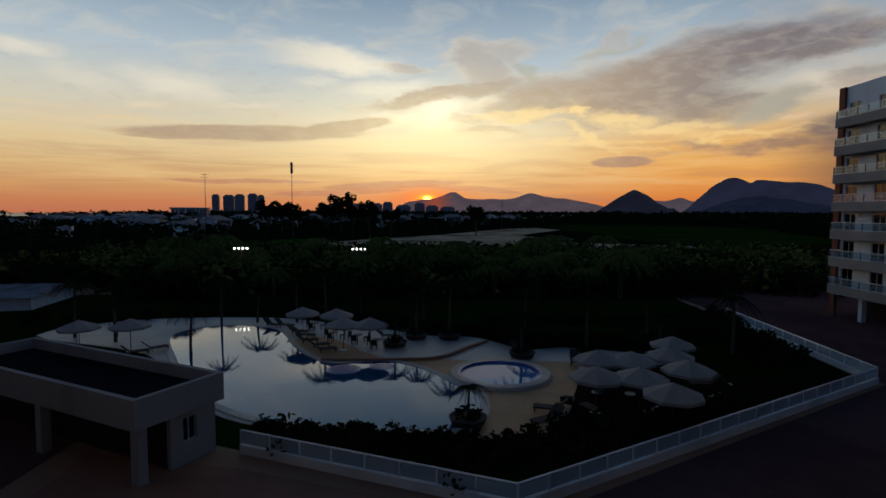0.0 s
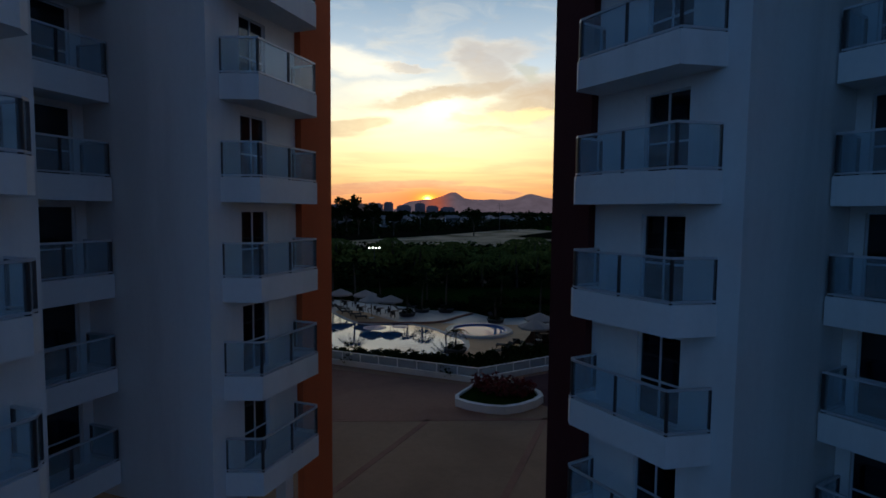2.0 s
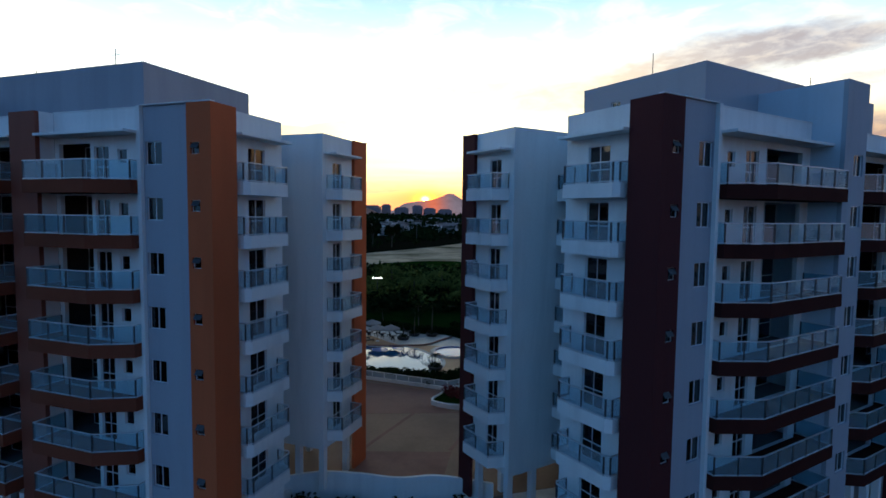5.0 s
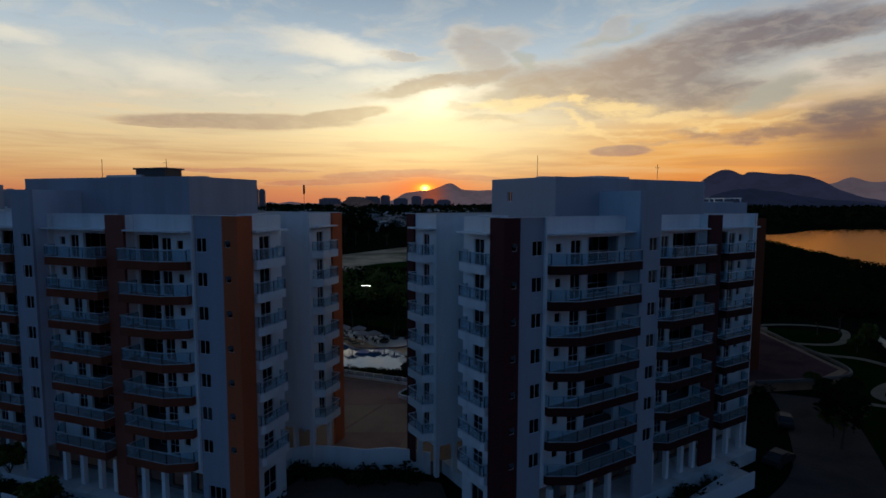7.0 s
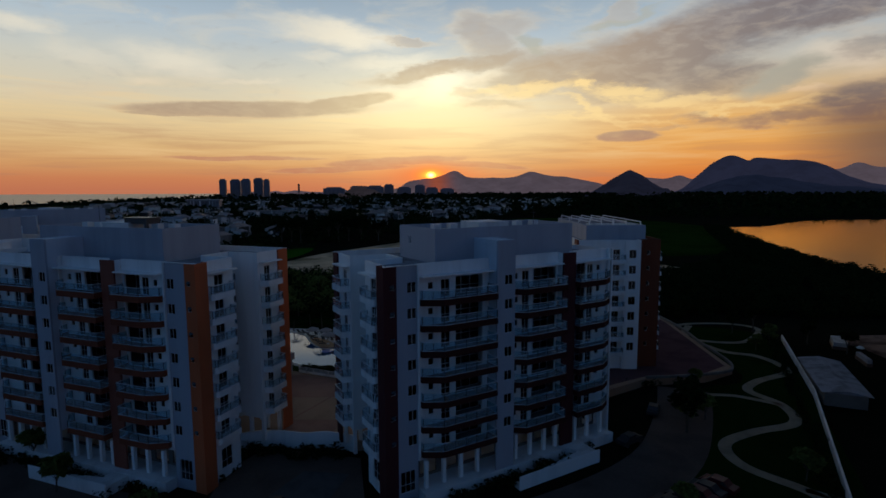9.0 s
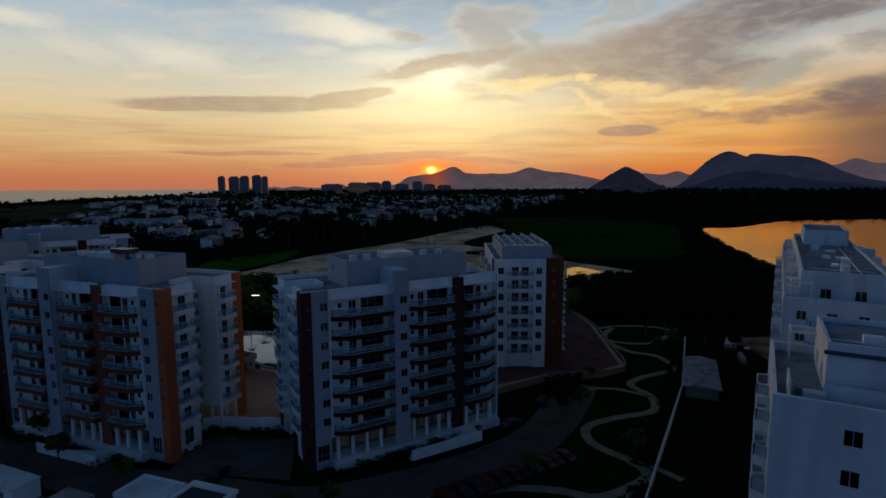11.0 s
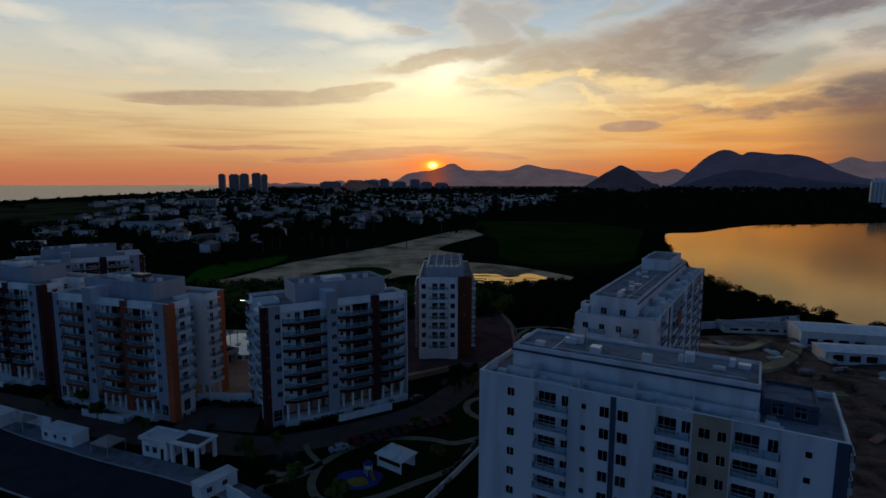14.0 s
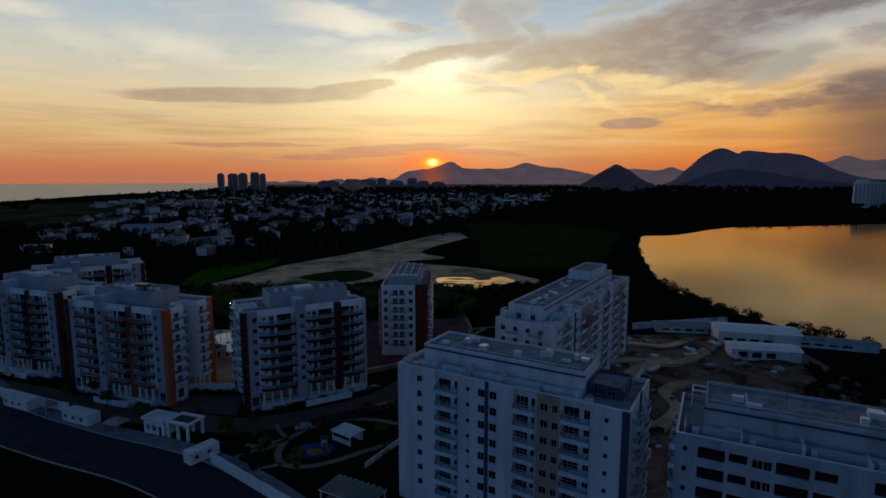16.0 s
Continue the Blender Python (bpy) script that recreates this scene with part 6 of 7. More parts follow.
def end_block(at):
    b = thing("apartment_block", "narrow white apartment block with orange side and roof pergola", "building", at, "apartment blocks")
    T, w, d, z0 = 26.6, 11.7, 34.0, 1.38
    fl = [4.6 + 3.0 * k for k in range(7)]
    Facade(b, (0, 0), (3.0, 0), WHITE, z0, T).column(1.5, 0.5, 1.35, 1.6, 2, fl).build()
    Facade(b, (3.0, 0.5), (8.7, 0.5), WHITE, z0, T).column(1.8, 0.05, 1.6, 2.1, 2, fl, "door").column(4.1, 0.05, 1.6, 2.1, 2, fl, "door").build()
    Facade(b, (8.7, 0), (w, 0), WHITE, z0, T).column(1.5, 0.5, 1.35, 1.6, 2, fl).build()
    part("reveal", Geo().box(2.75, 3.0, 0.26, 0.5, z0, T).box(8.7, 8.95, 0.26, 0.5, z0, T), WHITE, b)
    for z in fl:
        balcony(b, [(3.0, 0.5), (3.0, -0.7), (8.7, -0.7), (8.7, 0.5)], z, WHITE, "end_balcony")
    Facade(b, (w, 0.0), (w, 1.6), WHITE, z0, T).build()
    Facade(b, (w, 1.6), (16.0, 1.6), SHADEDORANGE, z0, T).column(2.0, 1.0, 0.6, 0.8, 1, fl).build()
    f = Facade(b, (16.0, 1.6), (16.0, d), SHADEDORANGE, z0, T)
    for s in (3, 8, 13, 18, 23, 28):
        f.column(s, 0.05, 1.6, 2.1, 2, fl)
    f.build()
    for z in fl:
        for v in (4.0, 14.0, 24.0):
            balcony(b, [(16.0, v), (17.3, v), (17.3, v + 6), (16.0, v + 6)], z, WHITE, ("east", v))
            balcony(b, [(0, v + (8.9 if v > 20 else 7.5)), (-1.4, v + (8.9 if v > 20 else 7.5)), (-1.4, v - 1.5), (0, v - 1.5)], z, STONEGREY, ("west", v), 0.95)
    f = Facade(b, (0, d), (0, 0), WHITE, 4.3, T)
    # shade behind the open ground floor is put into this wall's colour
    part("ground_floor_wall", Geo().box(3.0, 3.2, 1.0, d - 1.0, z0, 4.38), HUTSHADE, b)
    for v in np.arange(1.0, d, 4.1):
        part("pillar", Geo().box(-0.1, 0.4, v - 0.25, v + 0.25, z0, 4.3), WHITE, b)
    for s in (2.0, 6.0, 10.5, 16.0, 20.5, 25.5, 30.0):
        f.column(s, 0.05, 1.7, 2.2, 2, fl)
    f.build()
    f = Facade(b, (16.0, d), (0, d), WHITE, 4.3, T)
    for s in (2.5, 8, 13.0):
        f.column(s, 0.5, 1.5, 1.6, 2, fl)
    f.build()
    part("corner_strip", Geo().box(-0.3, -0.02, 33.2, d + 0.02, z0, T), ORANGEBROWN, b)
    part("corner_strip", Geo().box(-0.35, -0.02, 0.3, 2.6, 4.0, T), ORANGEBROWN, b)
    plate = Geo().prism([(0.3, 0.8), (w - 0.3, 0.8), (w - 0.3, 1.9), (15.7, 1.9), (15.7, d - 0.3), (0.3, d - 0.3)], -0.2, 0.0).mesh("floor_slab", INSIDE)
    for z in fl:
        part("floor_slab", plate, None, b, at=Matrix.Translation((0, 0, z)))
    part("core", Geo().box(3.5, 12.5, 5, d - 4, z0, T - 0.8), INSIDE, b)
    part("roof", Geo().box(0.26, w, 0.8, d - 0.26, T - 0.7, T - 0.5).box(w, 15.7, 1.9, d - 0.26, T - 0.7, T - 0.5), ROOF, b)
    pent = [(2.0, 3.0), (13.5, 3.0), (13.5, 30.0), (2.0, 30.0)]
    for k in range(4):
        Facade(b, pent[k], pent[(k + 1) % 4], BLUEGREY, T - 0.5, T + 2.6, "roof_storey").build()
    part("roof_deck", Geo().box(2.3, 13.2, 3.3, 29.7, T + 2.1, T + 2.25), ROOF, b)
    perg = Geo()
    for u in (2.6, 5.0, 7.4, 9.8, 12.6):
        perg.box(u - 0.08, u + 0.08, 3.2, 29.0, T + 3.2, T + 3.35)
        for v in (3.4, 12.0, 20.5, 28.8):
            perg.box(u - 0.08, u + 0.08, v - 0.08, v + 0.08, T + 2.25, T + 3.2)
    part("pergola", perg, WHITE, b)
    for k in range(6):
        part("solar_panel", Geo().box(3 + 1.6 * k, 4.2 + 1.6 * k, 5.0, 7.2, T + 2.26, T + 2.7), WHITE2, b)
    return b


end_block(pose(46.8, 52.0, 0, 0, 0, -3.5))


# ---- white blocks on the lagoon side ----
STRIPEBLUE = material("slate_blue_paint", (0.05, 0.065, 0.10), 0.7, stain=0.15, fleck=0.1, scale=6, streak=True)
CREAM = material("cool_white_paint", (0.66, 0.67, 0.69), 0.8, spec=0.15, stain=0.22, stain_scale=0.3, fleck=0.1, scale=5, streak=True)
RAWGREY = material("raw_grey_render", (0.44, 0.46, 0.49), 0.85, spec=0.1, stain=0.3, stain_scale=0.3, fleck=0.15, scale=4, streak=True)
TAN = material("tan_panel_paint", (0.40, 0.30, 0.22), 0.75, stain=0.2, fleck=0.1, scale=5)
AWNING = material("red_site_cloth", (0.30, 0.07, 0.06), 0.9, stain=0.2)


def lagoon_block(at, L, D, label, floors=9, top=28.0, seed=1, back=False, raw=False):
    """A broad white block: window columns, recessed balconies, slate stripes, terraced roof storey with parapets."""
    r = random.Random(seed)
    b = thing("apartment_block", label, "building", at, "lagoon blocks")
    z1 = top - 3.0 * floors - 0.9 + 0.3
    fl = [top - 0.9 - 3.0 * (k + 1) for k in range(floors)]
    fl = [z for z in fl if z > 0.5]
    paint = RAWGREY if raw else CREAM
    # front bays: start, end, kind
    bays = [(0.0, 3.0, "plain"), (3.0, 7.0, "col"), (7.0, 8.4, "plain"), (8.4, 13.6, "balc"), (13.6, 17.4, "small"), (17.4, 19.0, "wide"), (19.0, 19.7, "stripe"), (19.7, 21.4, "wide"), (21.4, 24.3, "plain"),
            (24.3, 28.7, "balc"), (28.7, 32.8, "tan"), (32.8, 38.0, "dark"), (38.0, L - 1.2, "small"), (L - 1.2, L, "stripe")]
    if L > 60:
        bays = [(0.0, 2.2, "plain"), (2.2, 6.2, "win"), (6.2, 12.5, "balc"), (12.5, 15.2, "small"), (15.2, 16.0, "stripe"), (16.0, 20.0, "win2"), (20.0, 26.0, "balc"), (26.0, 30.0, "tan"), (30.0, 37.0, "dark"), (37.0, 42.0, "win"), (42.0, 48.0, "balc"), (48.0, 49.0, "stripe"), (49.0, 54.0, "win2"), (54.0, 61.0, "dark"), (61.0, 66.0, "tan"), (66.0, 71.0, "balc"), (71.0, L - 1.2, "small"), (L - 1.2, L, "stripe")]
    if raw:
        bays = [(0.0, 2.6, "small"), (2.6, 9.4, "void"), (9.4, 12.0, "win2"), (12.0, 19.5, "void"), (19.5, 22.5, "plain"), (22.5, 28.5, "void"), (28.5, 29.5, "stripe"), (29.5, 34.0, "win2"), (34.0, 42.0, "void"), (42.0, L - 1.2, "small"), (L - 1.2, L, "stripe")]
    for a, c, kind in bays:
        w = c - a
        if kind == "stripe":
            Facade(b, (a, -0.18), (c, -0.18), STRIPEBLUE, 0.0, top).build()
            part("stripe_return", Geo().box(a, a + 0.2, 0.07, 0.3, 0, top).box(c - 0.2, c, 0.07, 0.3, 0, top), STRIPEBLUE, b)
            continue
        deep = 0.0 if kind not in ("balc", "dark") else 1.0
        f = Facade(b, (a, deep), (c, deep), TAN if kind == "tan" else paint, 0.0, top)
        for z in fl:
            if kind == "plain":
                pass
            elif kind in ("win", "win2", "tan"):
                f.window(w * 0.32, z + 0.9, 1.3, 1.3).window(w * 0.78, z + 0.9, 1.0, 1.3)
            elif kind == "col":
                f.window(w * 0.5, z + 0.95, 1.15, 1.25)
            elif kind == "wide":
                f.window(w * 0.5, z + 0.75, w * 0.82, 1.5)
            elif kind == "void":
                f.opening(0.35, w * 0.55, z + 0.75, z + 2.5).opening(w * 0.62, w - 0.35, z + 1.1, z + 2.4)
            elif kind == "small":
                f.window(w * 0.5, z + 1.3, 0.7, 0.8, 1)
            else:
                f.window(w * 0.32, z + 0.05, w * 0.5, 2.2, 3, "sliding_door").window(w * 0.82, z + 0.6, 1.1, 1.6, 2)
        f.build()
        if deep:
            part("bay_cheek", Geo().box(a, a + 0.2, 0.01, 1.0, 0, top).box(c - 0.2, c, 0.01, 1.0, 0, top), CREAM, b)
            for z in fl:
                balcony(b, [(a + 0.2, 0.98), (a + 0.2, -0.45), (c - 0.2, -0.45), (c - 0.2, 0.98)], z, CREAM, ("lagoon", round(w, 2), round(a, 2), L))
    # ends and back
    for p, q, pat in (((L, 0), (L, D), 1), ((0, D), (0, 0), 1), ((L, D), (0, D), 0)):
        f = Facade(b, p, q, paint, 0.0, top)
        n = (Vector(q) - Vector(p)).length
        s = 2.2
        while s < n - 1.5 and (pat or back):
            f.column(s, 0.9, 1.2, 1.3, 2, fl)
            s += 3.4
        f.build()
    for z in fl:
        for v in (3.2, 9.6):
            balcony(b, [(0, v + 3.6), (-1.0, v + 3.2), (-1.0, v + 0.4), (0, v)], z, CREAM, ("lagoon_end0", v, L))
            balcony(b, [(L, v), (L + 1.0, v + 0.4), (L + 1.0, v + 3.2), (L, v + 3.6)], z, CREAM, ("lagoon_end1", v, L))
    if back:
        for z in fl:
            for u in (2.0, 12.0, 24.0, 38.0, 52.0, 64.0):
                balcony(b, [(u + 6.0, D), (u + 5.2, D + 1.2), (u + 0.8, D + 1.2), (u, D)], z, CREAM, ("lagoon_back", u, L))
    part("end_stripe", Geo().box(L + 0.02, L + 0.16, 7.2, 8.6, 0, top + 0.6), STRIPEBLUE, b)
    plate = Geo().box(0.3, L - 0.3, 1.3, D - 0.3, -0.2, 0.0).mesh("floor_slab", INSIDE)
    for z in fl:
        part("floor_slab", plate, None, b, at=Matrix.Translation((0, 0, z)))
    part("core", Geo().box(3, L - 3, 5, D - 4, 0, top - 1), INSIDE, b)
    part("roof", Geo().box(0.26, L - 0.26, 1.26, D - 0.26, top - 1.0, top - 0.8), ROOF, b)
    part("coping", Geo().box(0.0, L, -0.02, 0.3, top + 0.003, top + 0.08).box(0, 0.3, 0.31, D, top + 0.003, top + 0.08).box(L - 0.3, L, 0.31, D, top + 0.003, top + 0.08), WHITE, b)
    # roof storey in two steps, with terraces
    for u0, u1, v0, v1, h in ((3.5, L - 8.5, 4.2, D - 2.0, 3.4), (L - 8.3, L - 2.5, 5.5, D - 3.0, 1.4)):
        pts = [(u0, v0), (u1, v0), (u1, v1), (u0, v1)]
        for k in range(4):
            f = Facade(b, pts[k], pts[(k + 1) % 4], paint if h > 3 else STRIPEBLUE, top - 0.8, top + h, "roof_storey")
            n = (Vector(pts[(k + 1) % 4]) - Vector(pts[k])).length
            if k == 3 or h < 3:
                f.window(n * 0.3, top - 0.4, 1.3, 1.4).window(n * 0.7, top - 0.4, 1.3, 1.4)
            f.build()
        part("roof_deck", Geo().box(u0 + 0.26, u1 - 0.26, v0 + 0.26, v1 - 0.26, top + h - 0.6, top + h - 0.45), ROOF, b)
        part("roof_cornice", Geo().box(u0 - 0.2, u1 + 0.2, v0 - 0.2, v0 - 0.01, top + h - 0.9, top + h - 0.6), STRIPEBLUE, b)
    for k in range(10):
        u, v, w, d, h = r.uniform(5, L - 11), r.uniform(6.5, D - 5), r.uniform(0.6, 2.2), r.uniform(0.6, 1.6), r.uniform(0.35, 1.2)
        part("roof_unit", Geo().box(u, u + w, v, v + d, top + 2.9, top + 2.95 + h), WHITE2 if k % 3 else ALU, b)
    for k in range(6):
        u = 1.0 + k * (L - 3) / 6
        part("terrace_screen", Geo().box(u, u + 0.15, 0.4, 4.1, top - 0.8, top + r.uniform(0.5, 1.5)), CREAM, b)
        part("terrace_unit", Geo().box(u + 1.0, u + 1.0 + r.uniform(0.6, 1.5), 1.8, 2.8, top - 0.8, top + r.uniform(-0.4, 0.3)), WHITE2, b)
    part("roof_guard", Geo().box(3.3, L - 8.4, 2.55, 2.75, top - 0.8, top + 0.55), paint, b)
    for k in range(9):
        u, w = 1.6 + k * (L - 5) / 9, r.uniform(0.8, 2.4)
        h = r.uniform(0.3, 1.3)
        part("terrace_box", Geo().box(u, u + w, 3.0, 3.0 + r.uniform(0.5, 1.0), top - 0.8, top - 0.8 + h), WHITE2 if k % 2 else ROOF, b)
    for k in range(5):
        u = 1.5 + k * (L - 6) / 5
        frame_ = Geo()
        for du, dv in ((0, 0), (2.6, 0), (0, 2.4), (2.6, 2.4)):
            frame_.box(u + du - 0.07, u + du + 0.07, D - 3.2 + dv - 0.07, D - 3.2 + dv + 0.07, top - 0.8, top + 1.8)
        frame_.box(u - 0.1, u + 2.7, D - 3.3, D - 3.1, top + 1.8, top + 1.98).box(u - 0.1, u + 2.7, D - 0.9, D - 0.7, top + 1.8, top + 1.98).box(u - 0.1, u + 0.1, D - 3.1, D - 0.9, top + 1.8, top + 1.98).box(u + 2.5, u + 2.7, D - 3.1, D - 0.9, top + 1.8, top + 1.98)
        part("roof_pergola", frame_, WHITE, b)
    if back:
        pts = [(L - 30, 5.2), (L - 12, 5.2), (L - 12, D - 3.4), (L - 30, D - 3.4)]
        for k in range(4):
            Facade(b, pts[k], pts[(k + 1) % 4], CREAM, top + 2.8, top + 6.0, "lift_storey").build()
        part("lift_roof", Geo().box(L - 29.7, L - 12.3, 5.5, D - 3.7, top + 5.5, top + 5.65), ROOF, b)
        for k in range(16):
            u, w, h = 2.0 + k * 4.4, r.uniform(1.2, 3.6), r.uniform(0.8, 2.9)
            part("terrace_annexe", Geo().box(u, u + w, 0.35, 1.5, top - 0.8, top - 0.8 + h), CREAM if k % 3 else WHITE2, b)
            part("back_annexe", Geo().box(u + 0.6, u + 0.6 + w, D - 1.9, D - 0.35, top - 0.8, top - 0.8 + r.uniform(0.7, 2.6)), CREAM, b)
        for u, v, w, d, h in ((6, 1.6, 5, 2.4, 1.5), (16, 1.5, 3, 2.4, 2.2), (27, 1.6, 6, 2.2, 1.3), (38, 1.5, 4, 2.5, 2.0), (50, 1.6, 5, 2.4, 1.6)):
            part("terrace_room", Geo().box(u, u + w, v, v + d, top - 0.8, top - 0.8 + h), CREAM if h > 1.5 else WHITE2, b)
    part("pipes", Geo().tube((4, 7, top + 2.99), (L - 10, 7, top + 2.99), 0.06).tube((9, 5, top + 2.99), (9, D - 3, top + 2.99), 0.06), ALU, b)
    part("aerial", Geo().tube((L * 0.3, 8, top + 2.9), (L * 0.3, 8, top + 6.2), 0.035, n=5), POST, b)
    part("aerial", Geo().tube((L * 0.6, 9, top + 2.9), (L * 0.6, 9, top + 5.4), 0.035, n=5), POST, b)
    return b


lagoon_block(pose(55.4, -30.6, 0, 0, 0, -33.6), 44.0, 16.0, "large white block with slate stripes and cluttered roof", seed=2)
lagoon_block(pose(96.0, -61.5, 0, 0, 0, -30.0), 46.0, 16.0, "white block under completion with open dark bays", seed=5, raw=True)
tower_e = lagoon_block(pose(92.6, -6.7, 0, 0, 0, 55.0), 76.0, 16.0, "long white block stepping towards the lagoon", seed=9, back=True)
cloth = Geo().box(24, 30, -0.62, -0.52, 21.5, 24.5)
single("site_cloth", cloth, AWNING, "red-brown cloth hung on the scaffold balconies", "cloth", at=pose(92.6, -6.7, 0, 0, 0, 55.0))

# ---- woods, golf land, houses and the far shore ----
SAND = material("golf_sand", (0.66, 0.47, 0.29), 0.95, spec=0.0, fleck=0.8, scale=0.10, stain=0.8, second=(0.10, 0.085, 0.035), stain_scale=0.035, bump=0.2)
GREEN = material("golf_green", (0.020, 0.085, 0.007), 0.95, spec=0.0, fleck=0.3, scale=0.5, stain=0.35, stain_scale=0.04, bump=0.2)
MARSH = material("marsh_green", (0.016, 0.040, 0.006), 0.95, spec=0.0, fleck=0.5, scale=0.2, stain=0.5, stain_scale=0.02, bump=0.3)
MEADOW = material("olive_meadow", (0.060, 0.062, 0.030), 0.95, spec=0.0, fleck=0.4, scale=0.05, stain=0.7, stain_scale=0.012, bump=0)
DIRT = material("site_earth", (0.25, 0.15, 0.105), 0.95, spec=0.0, fleck=0.6, scale=0.6, stain=0.85, stain_scale=0.11, bump=0.5)

single("golf_sand", Geo().sheet(smooth_loop([(-68, 179), (-55, 208), (-38, 254), (-12, 293), (20, 341), (92, 474), (130, 465), (65, 331), (82, 287), (51, 269), (107, 234), (142, 177), (111, 165), (71, 175), (45, 204), (26, 189), (-23, 168)], 5), 0.06), SAND, "pale sandy golf land", kind="structure")
single("golf_green", Geo().sheet(smooth_loop([(-82, 193), (-88, 245), (-71, 271), (-48, 289), (-48, 247), (-62, 210), (-67, 182)], 5), 0.09), GREEN, "bright green fairway", kind="structure")
single("golf_green_2", Geo().sheet(smooth_loop([(-16, 209), (1, 229), (23, 232), (31, 210), (12, 191)], 5), 0.10), MARSH, "dull green rough in the golf land", kind="structure")
single("marsh", Geo().sheet(smooth_loop([(110, 250), (190, 240), (250, 330), (290, 440), (260, 560), (140, 600), (110, 480), (120, 380)], 5), 0.11), MARSH, "green marsh by the lagoon", kind="structure")


def spread(n, poly, lo=0.7, hi=1.3, avoid=()):
    """Random spots inside an outline."""
    xs, ys = [p[0] for p in poly], [p[1] for p in poly]
    out = []
    while len(out) < n:
        x, y = rng.uniform(min(xs), max(xs)), rng.uniform(min(ys), max(ys))
        inside = False
        for (x0, y0), (x1, y1) in zip(poly, poly[1:] + poly[:1]):
            if (y0 > y) != (y1 > y) and x < (x1 - x0) * (y - y0) / (y1 - y0) + x0:
                inside = not inside
        if inside and not any((x - a) ** 2 + (y - b) ** 2 < c * c for a, b, c in avoid):
            out.append((x, y, rng.uniform(lo, hi)))
    return out


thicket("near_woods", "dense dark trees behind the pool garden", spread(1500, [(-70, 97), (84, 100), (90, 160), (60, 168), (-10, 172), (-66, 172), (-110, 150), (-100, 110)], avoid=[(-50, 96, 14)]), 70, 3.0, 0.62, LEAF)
thicket("near_woods_light", "olive tree tops behind the pool garden", spread(420, [(-70, 100), (84, 104), (90, 150), (-66, 165)], 0.6, 1.1, [(-50, 96, 14)]), 60, 3.4, 0.6, LEAF2, 1.4)
WOODPALMS = [palm_meshes(h, 21, LEAF2) for h in (3.6, 4.4)]
for k, (x, y, s) in enumerate(spread(44, [(-34, 97), (40, 97), (44, 128), (-40, 128)], 0.75, 1.15, [(-6, 104, 8), (-22, 104, 8)])):
    plant(x, y, 0.0, WOODPALMS, k, s * 1.75, k * 71, "tall olive palm standing in the woods", "wood palms")
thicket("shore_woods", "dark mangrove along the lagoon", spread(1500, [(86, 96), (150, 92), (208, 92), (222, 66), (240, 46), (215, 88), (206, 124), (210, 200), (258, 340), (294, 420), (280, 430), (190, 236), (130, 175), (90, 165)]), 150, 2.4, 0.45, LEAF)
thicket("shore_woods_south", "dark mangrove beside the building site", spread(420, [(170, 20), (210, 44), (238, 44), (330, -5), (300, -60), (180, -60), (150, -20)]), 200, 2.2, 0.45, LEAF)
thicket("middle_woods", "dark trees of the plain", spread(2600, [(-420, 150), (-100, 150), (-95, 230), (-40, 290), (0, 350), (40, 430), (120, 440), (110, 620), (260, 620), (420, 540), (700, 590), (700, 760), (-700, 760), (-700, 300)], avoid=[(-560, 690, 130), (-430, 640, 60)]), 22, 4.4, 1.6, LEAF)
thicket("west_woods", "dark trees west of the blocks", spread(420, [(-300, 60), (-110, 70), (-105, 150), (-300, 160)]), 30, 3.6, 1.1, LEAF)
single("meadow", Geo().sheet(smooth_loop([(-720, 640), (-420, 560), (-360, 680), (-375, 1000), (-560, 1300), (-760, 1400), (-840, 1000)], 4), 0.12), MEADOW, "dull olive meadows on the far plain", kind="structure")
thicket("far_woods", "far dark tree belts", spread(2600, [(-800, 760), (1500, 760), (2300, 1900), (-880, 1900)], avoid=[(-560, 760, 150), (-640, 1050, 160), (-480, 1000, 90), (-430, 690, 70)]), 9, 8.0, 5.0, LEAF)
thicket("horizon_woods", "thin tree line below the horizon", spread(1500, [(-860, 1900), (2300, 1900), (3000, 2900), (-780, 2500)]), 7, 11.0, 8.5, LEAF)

# houses of the suburb, one by one near, joined far
HOUSEWALL = material("house_render", (0.46, 0.43, 0.40), 0.85, fleck=0.1, scale=2, stain=0.25, vary=0.97)
HOUSEROOF = material("house_roof", (0.24, 0.18, 0.16), 0.85, fleck=0.3, scale=2, stain=0.3, vary=0.97)
HOUSE_LAND = [(-290, 330), (-120, 300), (-60, 430), (40, 560), (160, 720), (260, 1000), (-520, 1000), (-390, 520)]


def house_meshes(w, d, h, roof):
    body = wall(wall(wall(wall(Geo(), (-w / 2, -d / 2), (w / 2, -d / 2), 0, h, [(1.0, 2.2, 1.0, 2.2), (w - 2.4, w - 1.0, 0.0, 2.2)]), (w / 2, -d / 2), (w / 2, d / 2), 0, h), (w / 2, d / 2), (-w / 2, d / 2), 0, h), (-w / 2, d / 2), (-w / 2, -d / 2), 0, h)
    o = 0.5
    top = Geo().add([(-w / 2 - o, -d / 2 - o, h), (w / 2 + o, -d / 2 - o, h), (w / 2 + o, d / 2 + o, h), (-w / 2 - o, d / 2 + o, h), (-w / 2 + d * 0.4, 0, h + roof), (w / 2 - d * 0.4, 0, h + roof)],
                    [(0, 1, 5, 4), (1, 2, 5), (2, 3, 4, 5), (3, 0, 4), (3, 2, 1, 0)])
    return body.mesh("wall", HOUSEWALL), top.mesh("roof", HOUSEROOF)


